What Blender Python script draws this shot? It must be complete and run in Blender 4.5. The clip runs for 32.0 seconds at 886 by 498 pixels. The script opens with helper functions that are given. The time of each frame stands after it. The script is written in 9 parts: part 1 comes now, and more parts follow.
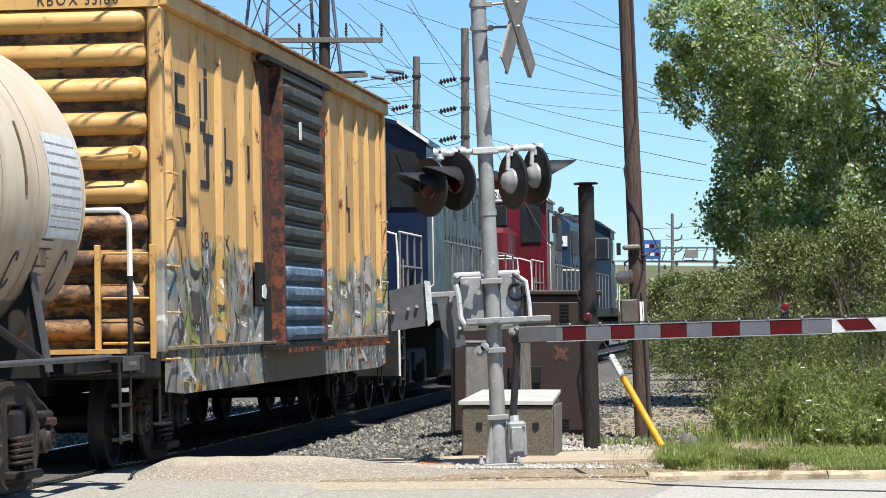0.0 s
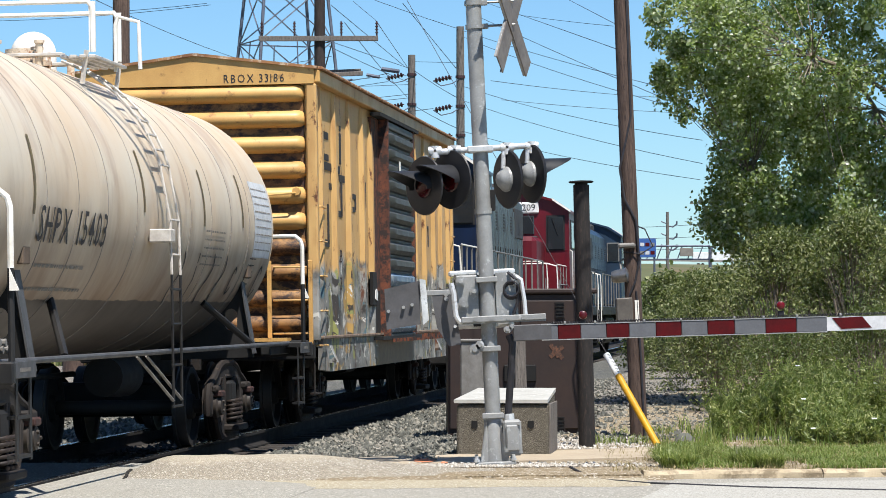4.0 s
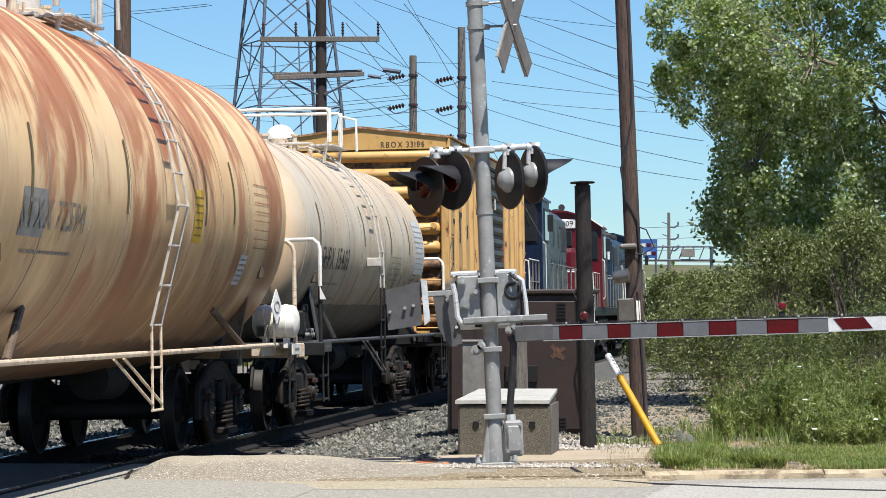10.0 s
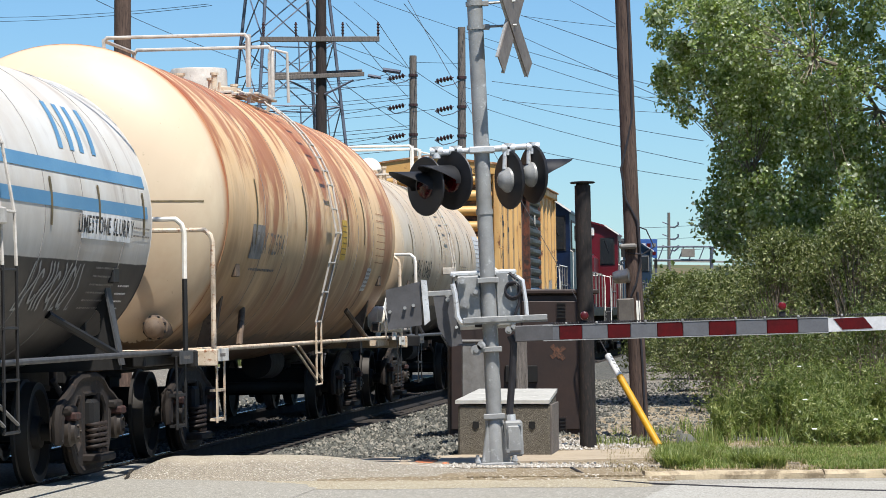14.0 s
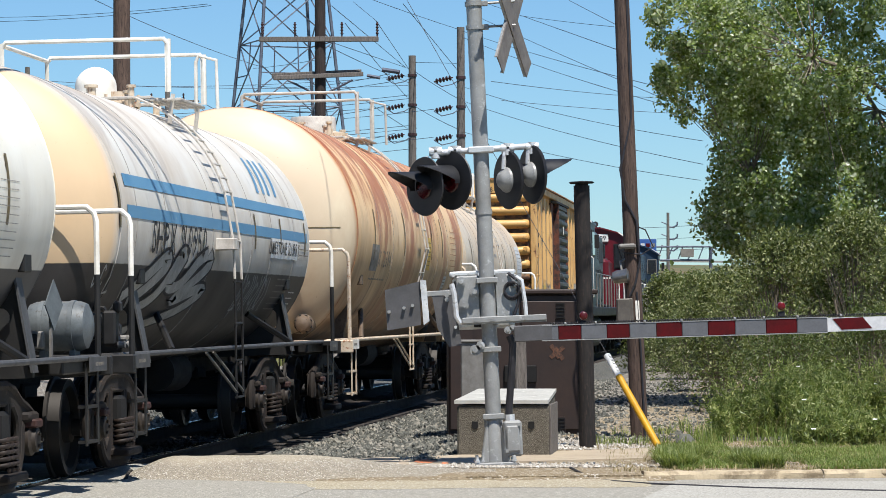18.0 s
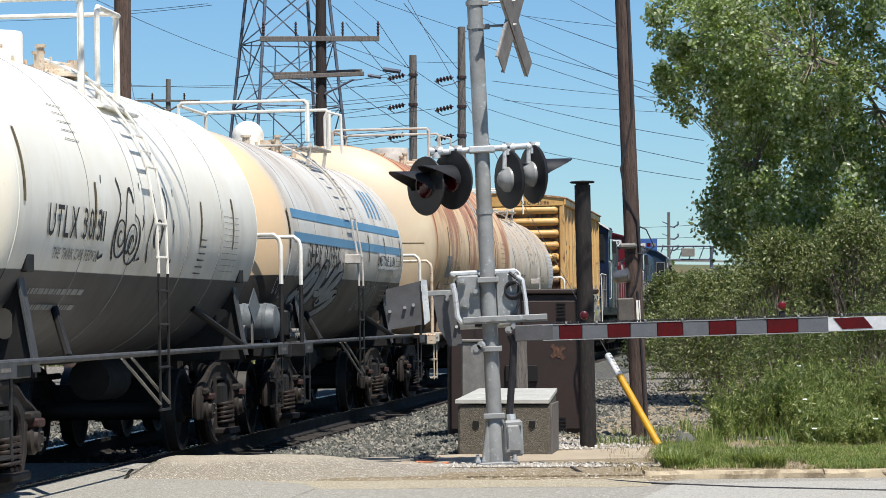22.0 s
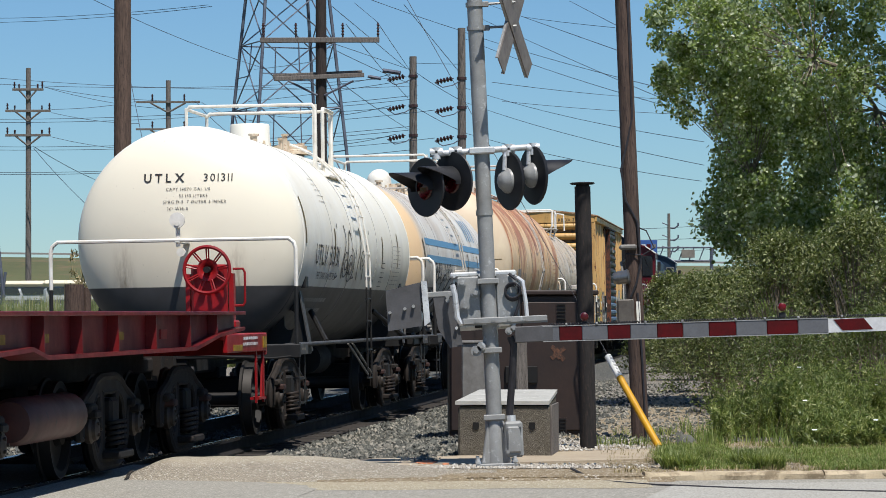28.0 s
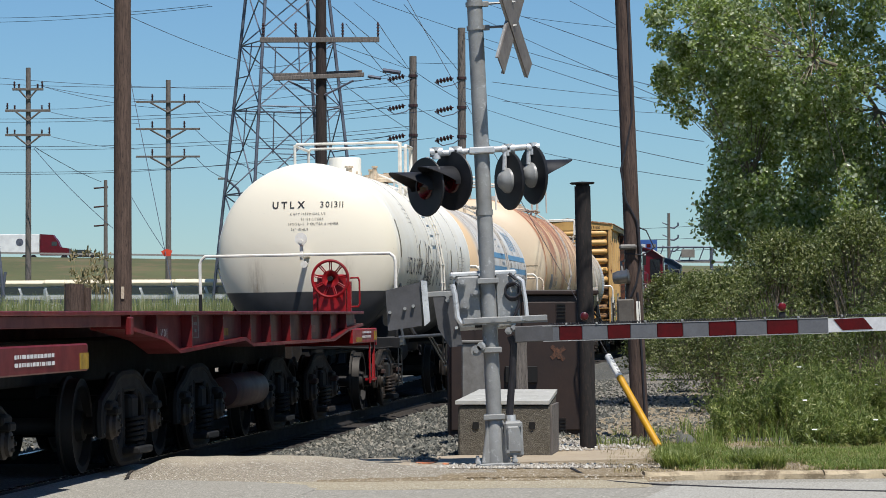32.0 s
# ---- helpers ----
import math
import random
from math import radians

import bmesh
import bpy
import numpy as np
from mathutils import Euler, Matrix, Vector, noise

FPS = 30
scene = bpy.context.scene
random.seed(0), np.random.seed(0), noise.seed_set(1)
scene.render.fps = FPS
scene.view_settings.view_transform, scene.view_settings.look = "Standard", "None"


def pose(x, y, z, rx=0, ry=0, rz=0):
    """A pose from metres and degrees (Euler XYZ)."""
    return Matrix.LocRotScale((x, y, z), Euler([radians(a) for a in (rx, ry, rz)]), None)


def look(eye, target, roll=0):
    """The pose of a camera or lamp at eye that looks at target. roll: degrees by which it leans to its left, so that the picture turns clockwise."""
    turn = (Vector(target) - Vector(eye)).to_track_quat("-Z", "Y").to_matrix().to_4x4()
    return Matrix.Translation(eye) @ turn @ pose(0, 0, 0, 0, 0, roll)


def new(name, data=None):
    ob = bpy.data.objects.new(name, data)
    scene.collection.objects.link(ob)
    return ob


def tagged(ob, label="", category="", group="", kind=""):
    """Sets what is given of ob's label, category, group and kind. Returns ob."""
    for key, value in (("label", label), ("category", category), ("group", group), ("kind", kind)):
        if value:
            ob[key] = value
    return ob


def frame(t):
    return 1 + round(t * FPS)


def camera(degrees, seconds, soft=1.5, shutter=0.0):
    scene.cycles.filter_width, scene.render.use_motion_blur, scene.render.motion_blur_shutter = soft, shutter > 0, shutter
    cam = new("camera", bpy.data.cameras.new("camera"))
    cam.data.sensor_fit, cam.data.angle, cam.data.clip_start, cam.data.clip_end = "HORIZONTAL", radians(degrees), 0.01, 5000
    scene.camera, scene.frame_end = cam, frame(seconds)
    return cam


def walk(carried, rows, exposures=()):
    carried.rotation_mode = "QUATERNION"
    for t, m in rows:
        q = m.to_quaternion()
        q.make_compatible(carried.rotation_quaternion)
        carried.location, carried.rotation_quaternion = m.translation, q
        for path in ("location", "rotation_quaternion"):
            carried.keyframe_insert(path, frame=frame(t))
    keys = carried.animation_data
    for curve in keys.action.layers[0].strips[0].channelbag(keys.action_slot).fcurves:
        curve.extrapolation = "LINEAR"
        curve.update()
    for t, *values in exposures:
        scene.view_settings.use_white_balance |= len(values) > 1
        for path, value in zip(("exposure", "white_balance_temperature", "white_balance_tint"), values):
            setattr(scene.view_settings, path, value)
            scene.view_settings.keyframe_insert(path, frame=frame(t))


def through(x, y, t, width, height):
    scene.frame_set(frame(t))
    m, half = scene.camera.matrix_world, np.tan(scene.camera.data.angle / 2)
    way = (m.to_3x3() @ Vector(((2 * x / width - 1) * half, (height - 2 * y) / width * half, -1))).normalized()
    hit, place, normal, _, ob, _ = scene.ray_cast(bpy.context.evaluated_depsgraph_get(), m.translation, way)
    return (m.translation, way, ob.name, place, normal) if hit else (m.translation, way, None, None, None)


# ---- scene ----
from mathutils import geometry

# ---- camera: on a tripod across the road, with the small shifts of a hand on it ----
EYE = (0.0, 0.0, 1.424)


def aim(dx, dy):
    """Where the camera looks when it has swung by dx, dy (in thousandths of its focal length) from rest."""
    return look(EYE, (-dx * 0.1, 100.0, EYE[2] + (20.58 + dy) * 0.1), -0.17)


cam = camera(16.4, 32.0, soft=0.78)
walk(cam, [(0, aim(1.12, 0.31)), (0.5, aim(1.12, 0.28)), (1, aim(0.85, 0)), (1.5, aim(0.61, 0)), (2, aim(0.35, 0)), (2.5, aim(0.11, 0)), (3, aim(-0.28, -0.26)), (3.5,
         aim(-0.57, -0.28)), (4.5, aim(-0.2, -0.1)), (5.5, aim(0, 0)), (6.5, aim(-0.07, 0)), (7, aim(-0.13, 0)), (8, aim(0, 0)), (8.5, aim(-0.11, 0)), (9, aim(0, 0)), (10, aim(0,
         0)), (10.5, aim(0.28, -0.06)), (11, aim(0.28, -0.13)), (11.5, aim(0.28, -0.11)), (12, aim(0.28, -0.24)), (12.5, aim(0.2, -0.28)), (13, aim(0, -0.11)), (14, aim(0, 0)),
         (14.5, aim(-0.28, 0.24)), (16.5, aim(-0.28, 0.02)), (17, aim(-0.28, 0.02)), (17.5, aim(-0.28, 0.2)), (18, aim(-0.28, 0)), (18.5, aim(-0.2, 0)), (19, aim(0, 0.02)), (21,
         aim(-0.02, 0.02)), (22, aim(-0.02, -0.13)), (23, aim(0, 0)), (24, aim(-0.02, -0.07)), (24.5, aim(-0.02, -0.13)), (25, aim(-0.02, 0)), (25.5, aim(0, 0)), (27.5, aim(0,
         0.26)), (28.5, aim(0, 0.28)), (29, aim(0, 0)), (30, aim(-0.07, 0)), (30.5, aim(-0.11, 0)), (31.5, aim(-0.02, 0)), (32, aim(-0.02, 0.2))],
     exposures=[(0, 1.02), (3, 0.96), (9, 0.88), (12, 0.82), (19, 0.74), (25, 0.57), (30, 0.4), (32, 0.4)])

# ---- daylight ----
SUN_EL, SUN_AZ = 64.0, 25.0      # height; degrees to the right of straight behind the camera
world = bpy.data.worlds.new("sky")
scene.world = world
world.use_nodes = True
wn = world.node_tree
sky = wn.nodes.new("ShaderNodeTexSky")
sky.sky_type, sky.sun_disc = "NISHITA", False
sky.sun_elevation, sky.sun_rotation = radians(SUN_EL), radians(180 - SUN_AZ)
sky.altitude, sky.air_density, sky.dust_density, sky.ozone_density = 200, 1.0, 0.0, 3.0
blue = wn.nodes.new("ShaderNodeMix")        # the clear blue of a dry summer noon
blue.data_type, blue.blend_type = "RGBA", "MULTIPLY"
blue.inputs[0].default_value, blue.inputs[7].default_value = 1.0, (0.76, 1.07, 1.37, 1)
wn.links.new(sky.outputs[0], blue.inputs[6])
wn.links.new(blue.outputs[2], wn.nodes["Background"].inputs[0])
wn.nodes["Background"].inputs[1].default_value = 0.052
sun = new("sun", bpy.data.lights.new("sun", "SUN"))
sun.data.energy, sun.data.angle, sun.data.color = 4.4, radians(0.53), (1.0, 0.97, 0.925)
el, az = radians(SUN_EL), radians(SUN_AZ)
sun.matrix_world = look((math.sin(az) * math.cos(el) * 60, -math.cos(az) * math.cos(el) * 60, math.sin(el) * 60), (0, 0, 0))

# ---- mesh tools ----
TAU = 2 * math.pi


class Geo:
    """Collects vertices and faces of one mesh."""

    def __init__(self):
        self.v, self.f = [], []

    def add(self, vs, fs, m=None):
        n = len(self.v)
        if m is not None:
            vs = [m @ Vector(p) for p in vs]
        self.v.extend(tuple(p) for p in vs)
        self.f.extend(tuple(i + n for i in f) for f in fs)
        return self

    def box(self, c, s, b=0.0, m=None):
        """A box round c of size s, with its edges chamfered by b."""
        hx, hy, hz = s[0] / 2, s[1] / 2, s[2] / 2
        if b <= 0 or b * 2.2 > min(s):
            vs = [(c[0] + i * hx, c[1] + j * hy, c[2] + k * hz) for i in (-1, 1) for j in (-1, 1) for k in (-1, 1)]
            return self.add(vs, [(0, 1, 3, 2), (4, 6, 7, 5), (0, 4, 5, 1), (2, 3, 7, 6), (0, 2, 6, 4), (1, 5, 7, 3)], m)
        vs, ix = [], {}
        for i in (-1, 1):
            for j in (-1, 1):
                for k in (-1, 1):
                    for a in range(3):
                        d = [0 if q == a else b for q in range(3)]
                        ix[i, j, k, a] = len(vs)
                        vs.append((c[0] + i * (hx - d[0]), c[1] + j * (hy - d[1]), c[2] + k * (hz - d[2])))
        fs = []
        for a in range(3):
            p, q = (a + 1) % 3, (a + 2) % 3
            for e in (-1, 1):
                ring = []
                for u, w in ((-1, -1), (1, -1), (1, 1), (-1, 1)):
                    key = [0, 0, 0]
                    key[a], key[p], key[q] = e, u, w
                    ring.append(ix[(*key, a)])
                fs.append(tuple(ring if e > 0 else ring[::-1]))
            for u in (-1, 1):
                for w in (-1, 1):
                    k0, k1 = [0, 0, 0], [0, 0, 0]
                    k0[a], k1[a] = -1, 1
                    k0[p] = k1[p] = u
                    k0[q] = k1[q] = w
                    quad = [ix[(*k0, p)], ix[(*k1, p)], ix[(*k1, q)], ix[(*k0, q)]]
                    fs.append(tuple(quad if u * w < 0 else quad[::-1]))
        for i in (-1, 1):
            for j in (-1, 1):
                for k in (-1, 1):
                    t = [ix[i, j, k, a] for a in range(3)]
                    fs.append(tuple(t if i * j * k > 0 else t[::-1]))
        return self.add(vs, fs, m)

    def cyl(self, p0, p1, r, n=12, r1=None, cap=True):
        p0, p1 = Vector(p0), Vector(p1)
        r1 = r if r1 is None else r1
        d = (p1 - p0).normalized()
        a = d.orthogonal().normalized()
        b = d.cross(a)
        vs = []
        for p, q in ((p0, r), (p1, r1)):
            vs += [p + q * (math.cos(TAU * i / n) * a + math.sin(TAU * i / n) * b) for i in range(n)]
        fs = [(i, (i + 1) % n, n + (i + 1) % n, n + i) for i in range(n)]
        if cap:
            fs += [tuple(range(n))[::-1], tuple(range(n, 2 * n))]
        return self.add(vs, fs)

    def tube(self, pts, r, n=8):
        """A bent pipe along pts."""
        pts = [Vector(p) for p in pts]
        k = len(pts)
        vs, fs, ref = [], [], None
        for i, p in enumerate(pts):
            d = ((pts[min(i + 1, k - 1)] - p).normalized() + (p - pts[max(i - 1, 0)]).normalized()).normalized()
            if ref is None:
                ref = d.orthogonal()
            a = (ref - ref.dot(d) * d).normalized()
            ref = a
            b = d.cross(a)
            vs += [p + r * (math.cos(TAU * j / n) * a + math.sin(TAU * j / n) * b) for j in range(n)]
        for i in range(k - 1):
            fs += [(i * n + j, i * n + (j + 1) % n, (i + 1) * n + (j + 1) % n, (i + 1) * n + j) for j in range(n)]
        fs += [tuple(range(n))[::-1], tuple(range((k - 1) * n, k * n))]
        return self.add(vs, fs)

    def lathe(self, prof, o=(0, 0, 0), d=(0, 0, 1), n=24):
        """Turns prof, pairs of (radius, height along d), round the axis through o."""
        d = Vector(d).normalized()
        a = d.orthogonal().normalized()
        b = d.cross(a)
        o = Vector(o)
        vs = [o + d * h + r * (math.cos(TAU * i / n) * a + math.sin(TAU * i / n) * b) for r, h in prof for i in range(n)]
        fs = [(k * n + i, k * n + (i + 1) % n, (k + 1) * n + (i + 1) % n, (k + 1) * n + i) for k in range(len(prof) - 1) for i in range(n)]
        if prof[0][0] > 1e-4:
            fs.append(tuple(range(n))[::-1])
        if prof[-1][0] > 1e-4:
            fs.append(tuple(range((len(prof) - 1) * n, len(prof) * n)))
        return self.add(vs, fs)

    def prism(self, poly, a, b, axis=0):
        """Extrudes poly from a to b along an axis; poly lies in the other two axes, in cyclic order."""
        n = len(poly)

        def p3(u, w, h):
            return ((h, u, w), (w, h, u), (u, w, h))[axis]
        vs = [p3(u, w, a) for u, w in poly] + [p3(u, w, b) for u, w in poly]
        fs = [(i, (i + 1) % n, n + (i + 1) % n, n + i) for i in range(n)] + [tuple(range(n))[::-1], tuple(range(n, 2 * n))]
        return self.add(vs, fs)

    def ring(self, c, d, R, r, n=28, k=8, arc=TAU, start=0.0):
        """A torus, or a part of one, round c with its axis along d."""
        d = Vector(d).normalized()
        a = d.orthogonal().normalized()
        b = d.cross(a)
        m = n + (0 if arc >= TAU - 1e-6 else 1)
        pts = [Vector(c) + R * (math.cos(start + arc * i / n) * a + math.sin(start + arc * i / n) * b) for i in range(m)]
        if m > n:
            return self.tube(pts, r, k)
        vs = []
        for i, p in enumerate(pts):
            o = (p - Vector(c)).normalized()
            vs += [p + r * (math.cos(TAU * j / k) * o + math.sin(TAU * j / k) * d) for j in range(k)]
        return self.add(vs, [(i * k + j, i * k + (j + 1) % k, ((i + 1) % n) * k + (j + 1) % k, ((i + 1) % n) * k + j) for i in range(n) for j in range(k)])

    def mesh(self, name, sharp=35):
        me = bpy.data.meshes.new(name)
        me.from_pydata(self.v, [], self.f)
        bm = bmesh.new()
        bm.from_mesh(me)
        bmesh.ops.recalc_face_normals(bm, faces=bm.faces)
        bm.to_mesh(me)
        bm.free()
        me.polygons.foreach_set("use_smooth", [True] * len(me.polygons))
        me.set_sharp_from_angle(angle=radians(sharp))
        return me


def raw_mesh(name, verts, faces, smooth=False):
    """A mesh straight from arrays, for leaves, blades and stones."""
    me = bpy.data.meshes.new(name)
    verts, faces = np.asarray(verts, np.float32), np.asarray(faces, np.int32)
    k = faces.shape[1]
    me.vertices.add(len(verts))
    me.vertices.foreach_set("co", verts.ravel())
    me.loops.add(faces.size)
    me.loops.foreach_set("vertex_index", faces.ravel())
    me.polygons.add(len(faces))
    me.polygons.foreach_set("loop_start", np.arange(len(faces), dtype=np.int32) * k)
    me.polygons.foreach_set("use_smooth", np.full(len(faces), smooth))
    me.update(calc_edges=True)
    return me


def part(name, geo, material, parent=None, label="", sharp=35):
    """Links a Geo or a ready mesh as one object, under its thing or part."""
    me = geo.mesh(name, sharp) if isinstance(geo, Geo) else geo
    if not me.materials:
        me.materials.append(material)
    ob = new(name, me)
    ob.parent = parent
    return tagged(ob, label)


def thing(name, label, category, group="", m=None, kind=""):
    ob = new(name)
    ob.empty_display_size = 0.2
    if m is not None:
        ob.matrix_basis = m
    return tagged(ob, label, category, group, kind)


def words(text, size=0.3, bold=0.0):
    """The flat letters of a text, centred on its middle: vertices (x, y) and faces."""
    cu = bpy.data.curves.new("letters", "FONT")
    cu.body, cu.size, cu.align_x, cu.align_y, cu.resolution_u = text, size, "CENTER", "CENTER", 2
    cu.offset = bold * size
    ob = bpy.data.objects.new("letters", cu)
    me = bpy.data.meshes.new_from_object(ob)
    vs, fs = [(v.co.x, v.co.y) for v in me.vertices], [tuple(p.vertices) for p in me.polygons]
    bpy.data.objects.remove(ob)
    bpy.data.curves.remove(cu)
    bpy.data.meshes.remove(me)
    return vs, fs


def letters(text, size=0.3, gap=0.16, bold=0.0):
    """The letters of a text one by one, centred on its middle: a list of vertices and faces, a letter each."""
    out, x = [], 0.0
    for ch in text:
        if ch == " ":
            x += size * 0.34
            continue
        vs, fs = words(ch, size, bold)
        lo, hi = min(v[0] for v in vs), max(v[0] for v in vs)
        base = size * {"-": 0.22, '"': 0.4}.get(ch, 0.0)
        out.append(([(v[0] - lo + x, v[1] - min(q[1] for q in vs) + base) for v in vs], fs))
        x += hi - lo + size * gap
    low = min(v[1] for vs, _ in out for v in vs)
    high = max(v[1] for vs, _ in out for v in vs)
    return [([(a - x / 2, b - (low + high) / 2) for a, b in vs], fs) for vs, fs in out]


def bars(rows, width, height, gap=0.45, seed=1):
    """Rows of short plain bars: writing too small to read."""
    rnd = random.Random(seed)
    vs, fs = [], []
    for r in range(rows):
        y = height / 2 - (r + 0.5) * height / rows
        h = height / rows * (1 - gap)
        x = -width / 2
        while x < width / 2 - 0.01:
            w = min(rnd.uniform(0.02, 0.1) * width, width / 2 - x)
            n = len(vs)
            vs += [(x, y - h / 2), (x + w, y - h / 2), (x + w, y + h / 2), (x, y + h / 2)]
            fs.append((n, n + 1, n + 2, n + 3))
            x += w + width * 0.02
    return vs, fs


# ---- material tools ----
def lin(r, g, b):
    return tuple(((c / 255) / 12.92 if c / 255 <= 0.04045 else ((c / 255 + 0.055) / 1.055) ** 2.4) for c in (r, g, b)) + (1.0,)


class Mat:
    """A node material in the making."""

    def __init__(self, name, coord="Object"):
        self.mat = bpy.data.materials.new(name)
        self.mat.use_nodes = True
        self.nt = self.mat.node_tree
        self.bsdf = self.nt.nodes["Principled BSDF"]
        self.tc = self.nt.nodes.new("ShaderNodeTexCoord").outputs[coord]

    def node(self, kind, **kw):
        n = self.nt.nodes.new("ShaderNode" + kind)
        for key, value in kw.items():
            if key in n.inputs.keys():
                self.put(n.inputs[key], value)
        return n

    def put(self, sock, value):
        if hasattr(value, "node"):
            self.nt.links.new(value, sock)
        else:
            sock.default_value = value

    def scaled(self, s, off=(0, 0, 0)):
        n = self.node("Mapping", Vector=self.tc, Scale=s, Location=off)
        return n.outputs[0]

    def noise(self, scale, vec=None, detail=5.0, rough=0.6, dist=0.0):
        return self.node("TexNoise", Vector=vec if vec is not None else self.tc, Scale=scale, Detail=detail, Roughness=rough, Distortion=dist).outputs[0]

    def cells(self, scale, vec=None, out=0, feature="F1"):
        n = self.nt.nodes.new("ShaderNodeTexVoronoi")
        n.feature = feature
        self.put(n.inputs["Vector"], vec if vec is not None else self.tc)
        n.inputs["Scale"].default_value = scale
        return n.outputs[out]

    def ramp(self, fac, *stops):
        n = self.nt.nodes.new("ShaderNodeValToRGB")
        self.put(n.inputs[0], fac)
        e = n.color_ramp.elements
        while len(e) < len(stops):
            e.new(0.5)
        for el_, (p, c) in zip(e, stops):
            el_.position = p
            el_.color = c if not isinstance(c, (int, float)) else (c, c, c, 1)
        return n.outputs[0]

    def mix(self, fac, a, b, mode="MIX"):
        n = self.nt.nodes.new("ShaderNodeMix")
        n.data_type, n.blend_type = "RGBA", mode
        self.put(n.inputs[0], fac)
        self.put(n.inputs[6], a)
        self.put(n.inputs[7], b)
        return n.outputs[2]

    def math(self, op, a, b=0.0, clamp=False):
        n = self.nt.nodes.new("ShaderNodeMath")
        n.operation, n.use_clamp = op, clamp
        self.put(n.inputs[0], a)
        self.put(n.inputs[1], b)
        return n.outputs[0]

    def axis(self, k):
        return self.node("SeparateXYZ", Vector=self.tc).outputs[k]

    def step(self, value, lo, hi):
        """0 below lo, 1 above hi."""
        n = self.nt.nodes.new("ShaderNodeMapRange")
        n.clamp = True
        self.put(n.inputs[0], value)
        n.inputs[1].default_value, n.inputs[2].default_value = lo, hi
        return n.outputs[0]

    def bump(self, height, strength=0.3, dist=0.01):
        n = self.node("Bump", Height=height, Strength=strength, Distance=dist)
        self.nt.links.new(n.outputs[0], self.bsdf.inputs["Normal"])

    def done(self, color, rough=0.6, metal=0.0, spec=0.5):
        self.put(self.bsdf.inputs["Base Color"], color)
        self.put(self.bsdf.inputs["Roughness"], rough)
        self.put(self.bsdf.inputs["Metallic"], metal)
        self.put(self.bsdf.inputs["Specular IOR Level"], spec)
        return self.mat


def surf(name, c1, c2, scale=3.0, rough=0.6, metal=0.0, bump=0.15, fine=60.0, stretch=(1, 1, 1), wear=None, amount=0.5, dist=0.004, spec=0.4):
    """A plain worn surface: two tones in broad patches, a fine grain, and wear of another colour in spots."""
    m = Mat(name)
    v = m.scaled(stretch)
    broad, grain = m.noise(scale, v), m.noise(fine, v, 3.0)
    col = m.mix(m.ramp(broad, (0.35, 0.0), (0.68, 1.0)), c1, c2)
    col = m.mix(0.35, col, m.mix(grain, (0.25, 0.25, 0.25, 1), (0.75, 0.75, 0.75, 1)), "OVERLAY")
    if wear:
        w = m.ramp(m.noise(scale * 2.7, v, 8.0, 0.7), (1 - amount - 0.06 if amount < 0.9 else 0.05, 0.0), (1 - amount + 0.06, 1.0))
        col = m.mix(w, col, wear)
    m.bump(grain, bump, dist)
    r = m.ramp(broad, (0.2, max(rough - 0.12, 0.05)), (0.8, min(rough + 0.12, 1.0)))
    return m.done(col, r, metal, spec)

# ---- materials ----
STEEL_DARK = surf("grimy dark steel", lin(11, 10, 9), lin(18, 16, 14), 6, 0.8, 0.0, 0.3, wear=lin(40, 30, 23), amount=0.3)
CAST = surf("rusty cast steel", lin(24, 20, 17), lin(40, 32, 26), 5, 0.8, 0.05, 0.5, wear=lin(70, 54, 42), amount=0.36)
LADDER_PAINT = surf("pale grey ladder paint", lin(196, 190, 180), lin(166, 158, 148), 8, 0.5, 0.0, wear=lin(118, 92, 74), amount=0.34)
SPRING_STEEL = surf("brown spring steel", lin(52, 41, 34), lin(34, 27, 23), 14, 0.6, 0.1)
SEAM_GREY = surf("grey seam dirt", lin(150, 146, 140), lin(120, 116, 110), 6, 0.7)
SCAR = surf("bare rusty primer", lin(66, 46, 44), lin(48, 36, 38), 9, 0.8, 0, 0.3)
BEARING = surf("dusty bearing cap", lin(62, 54, 46), lin(42, 36, 32), 12, 0.6, 0.1)
GREY_PIPE = surf("dusty grey painted pipe", lin(126, 123, 118), lin(101, 97, 91), 8, 0.55, 0.1, wear=lin(76, 59, 46), amount=0.3)
WHITE_PIPE = surf("worn white painted pipe", lin(232, 228, 218), lin(205, 198, 184), 5, 0.45, 0.0, wear=lin(150, 118, 90), amount=0.28)
TAN_PIPE = surf("tan painted pipe with rust", lin(205, 190, 168), lin(180, 160, 135), 7, 0.55, 0.0, wear=lin(140, 92, 62), amount=0.4)
BLACK_PAINT = surf("weathered black paint", lin(22, 21, 20), lin(35, 33, 31), 4, 0.6, 0.0, 0.2, wear=lin(62, 55, 48), amount=0.28)
RUST_INK = surf("faded red-brown stencil paint", lin(140, 92, 66), lin(156, 112, 84), 9, 0.75)
TAG_GREY = surf("grey spray paint", lin(150, 150, 146), lin(128, 128, 124), 6, 0.7, wear=lin(92, 90, 88), amount=0.36)
PANEL_GREY = surf("pale grey stencilled panel", lin(196, 198, 198), lin(178, 180, 180), 9, 0.6)
INK = surf("black stencil paint", lin(34, 33, 34), lin(52, 50, 50), 9, 0.7)
INK_FADED = surf("faded grey stencil paint", lin(112, 106, 98), lin(140, 132, 122), 9, 0.75)
WHITE_INK = surf("white stencil paint", lin(225, 224, 220), lin(196, 194, 188), 9, 0.7)
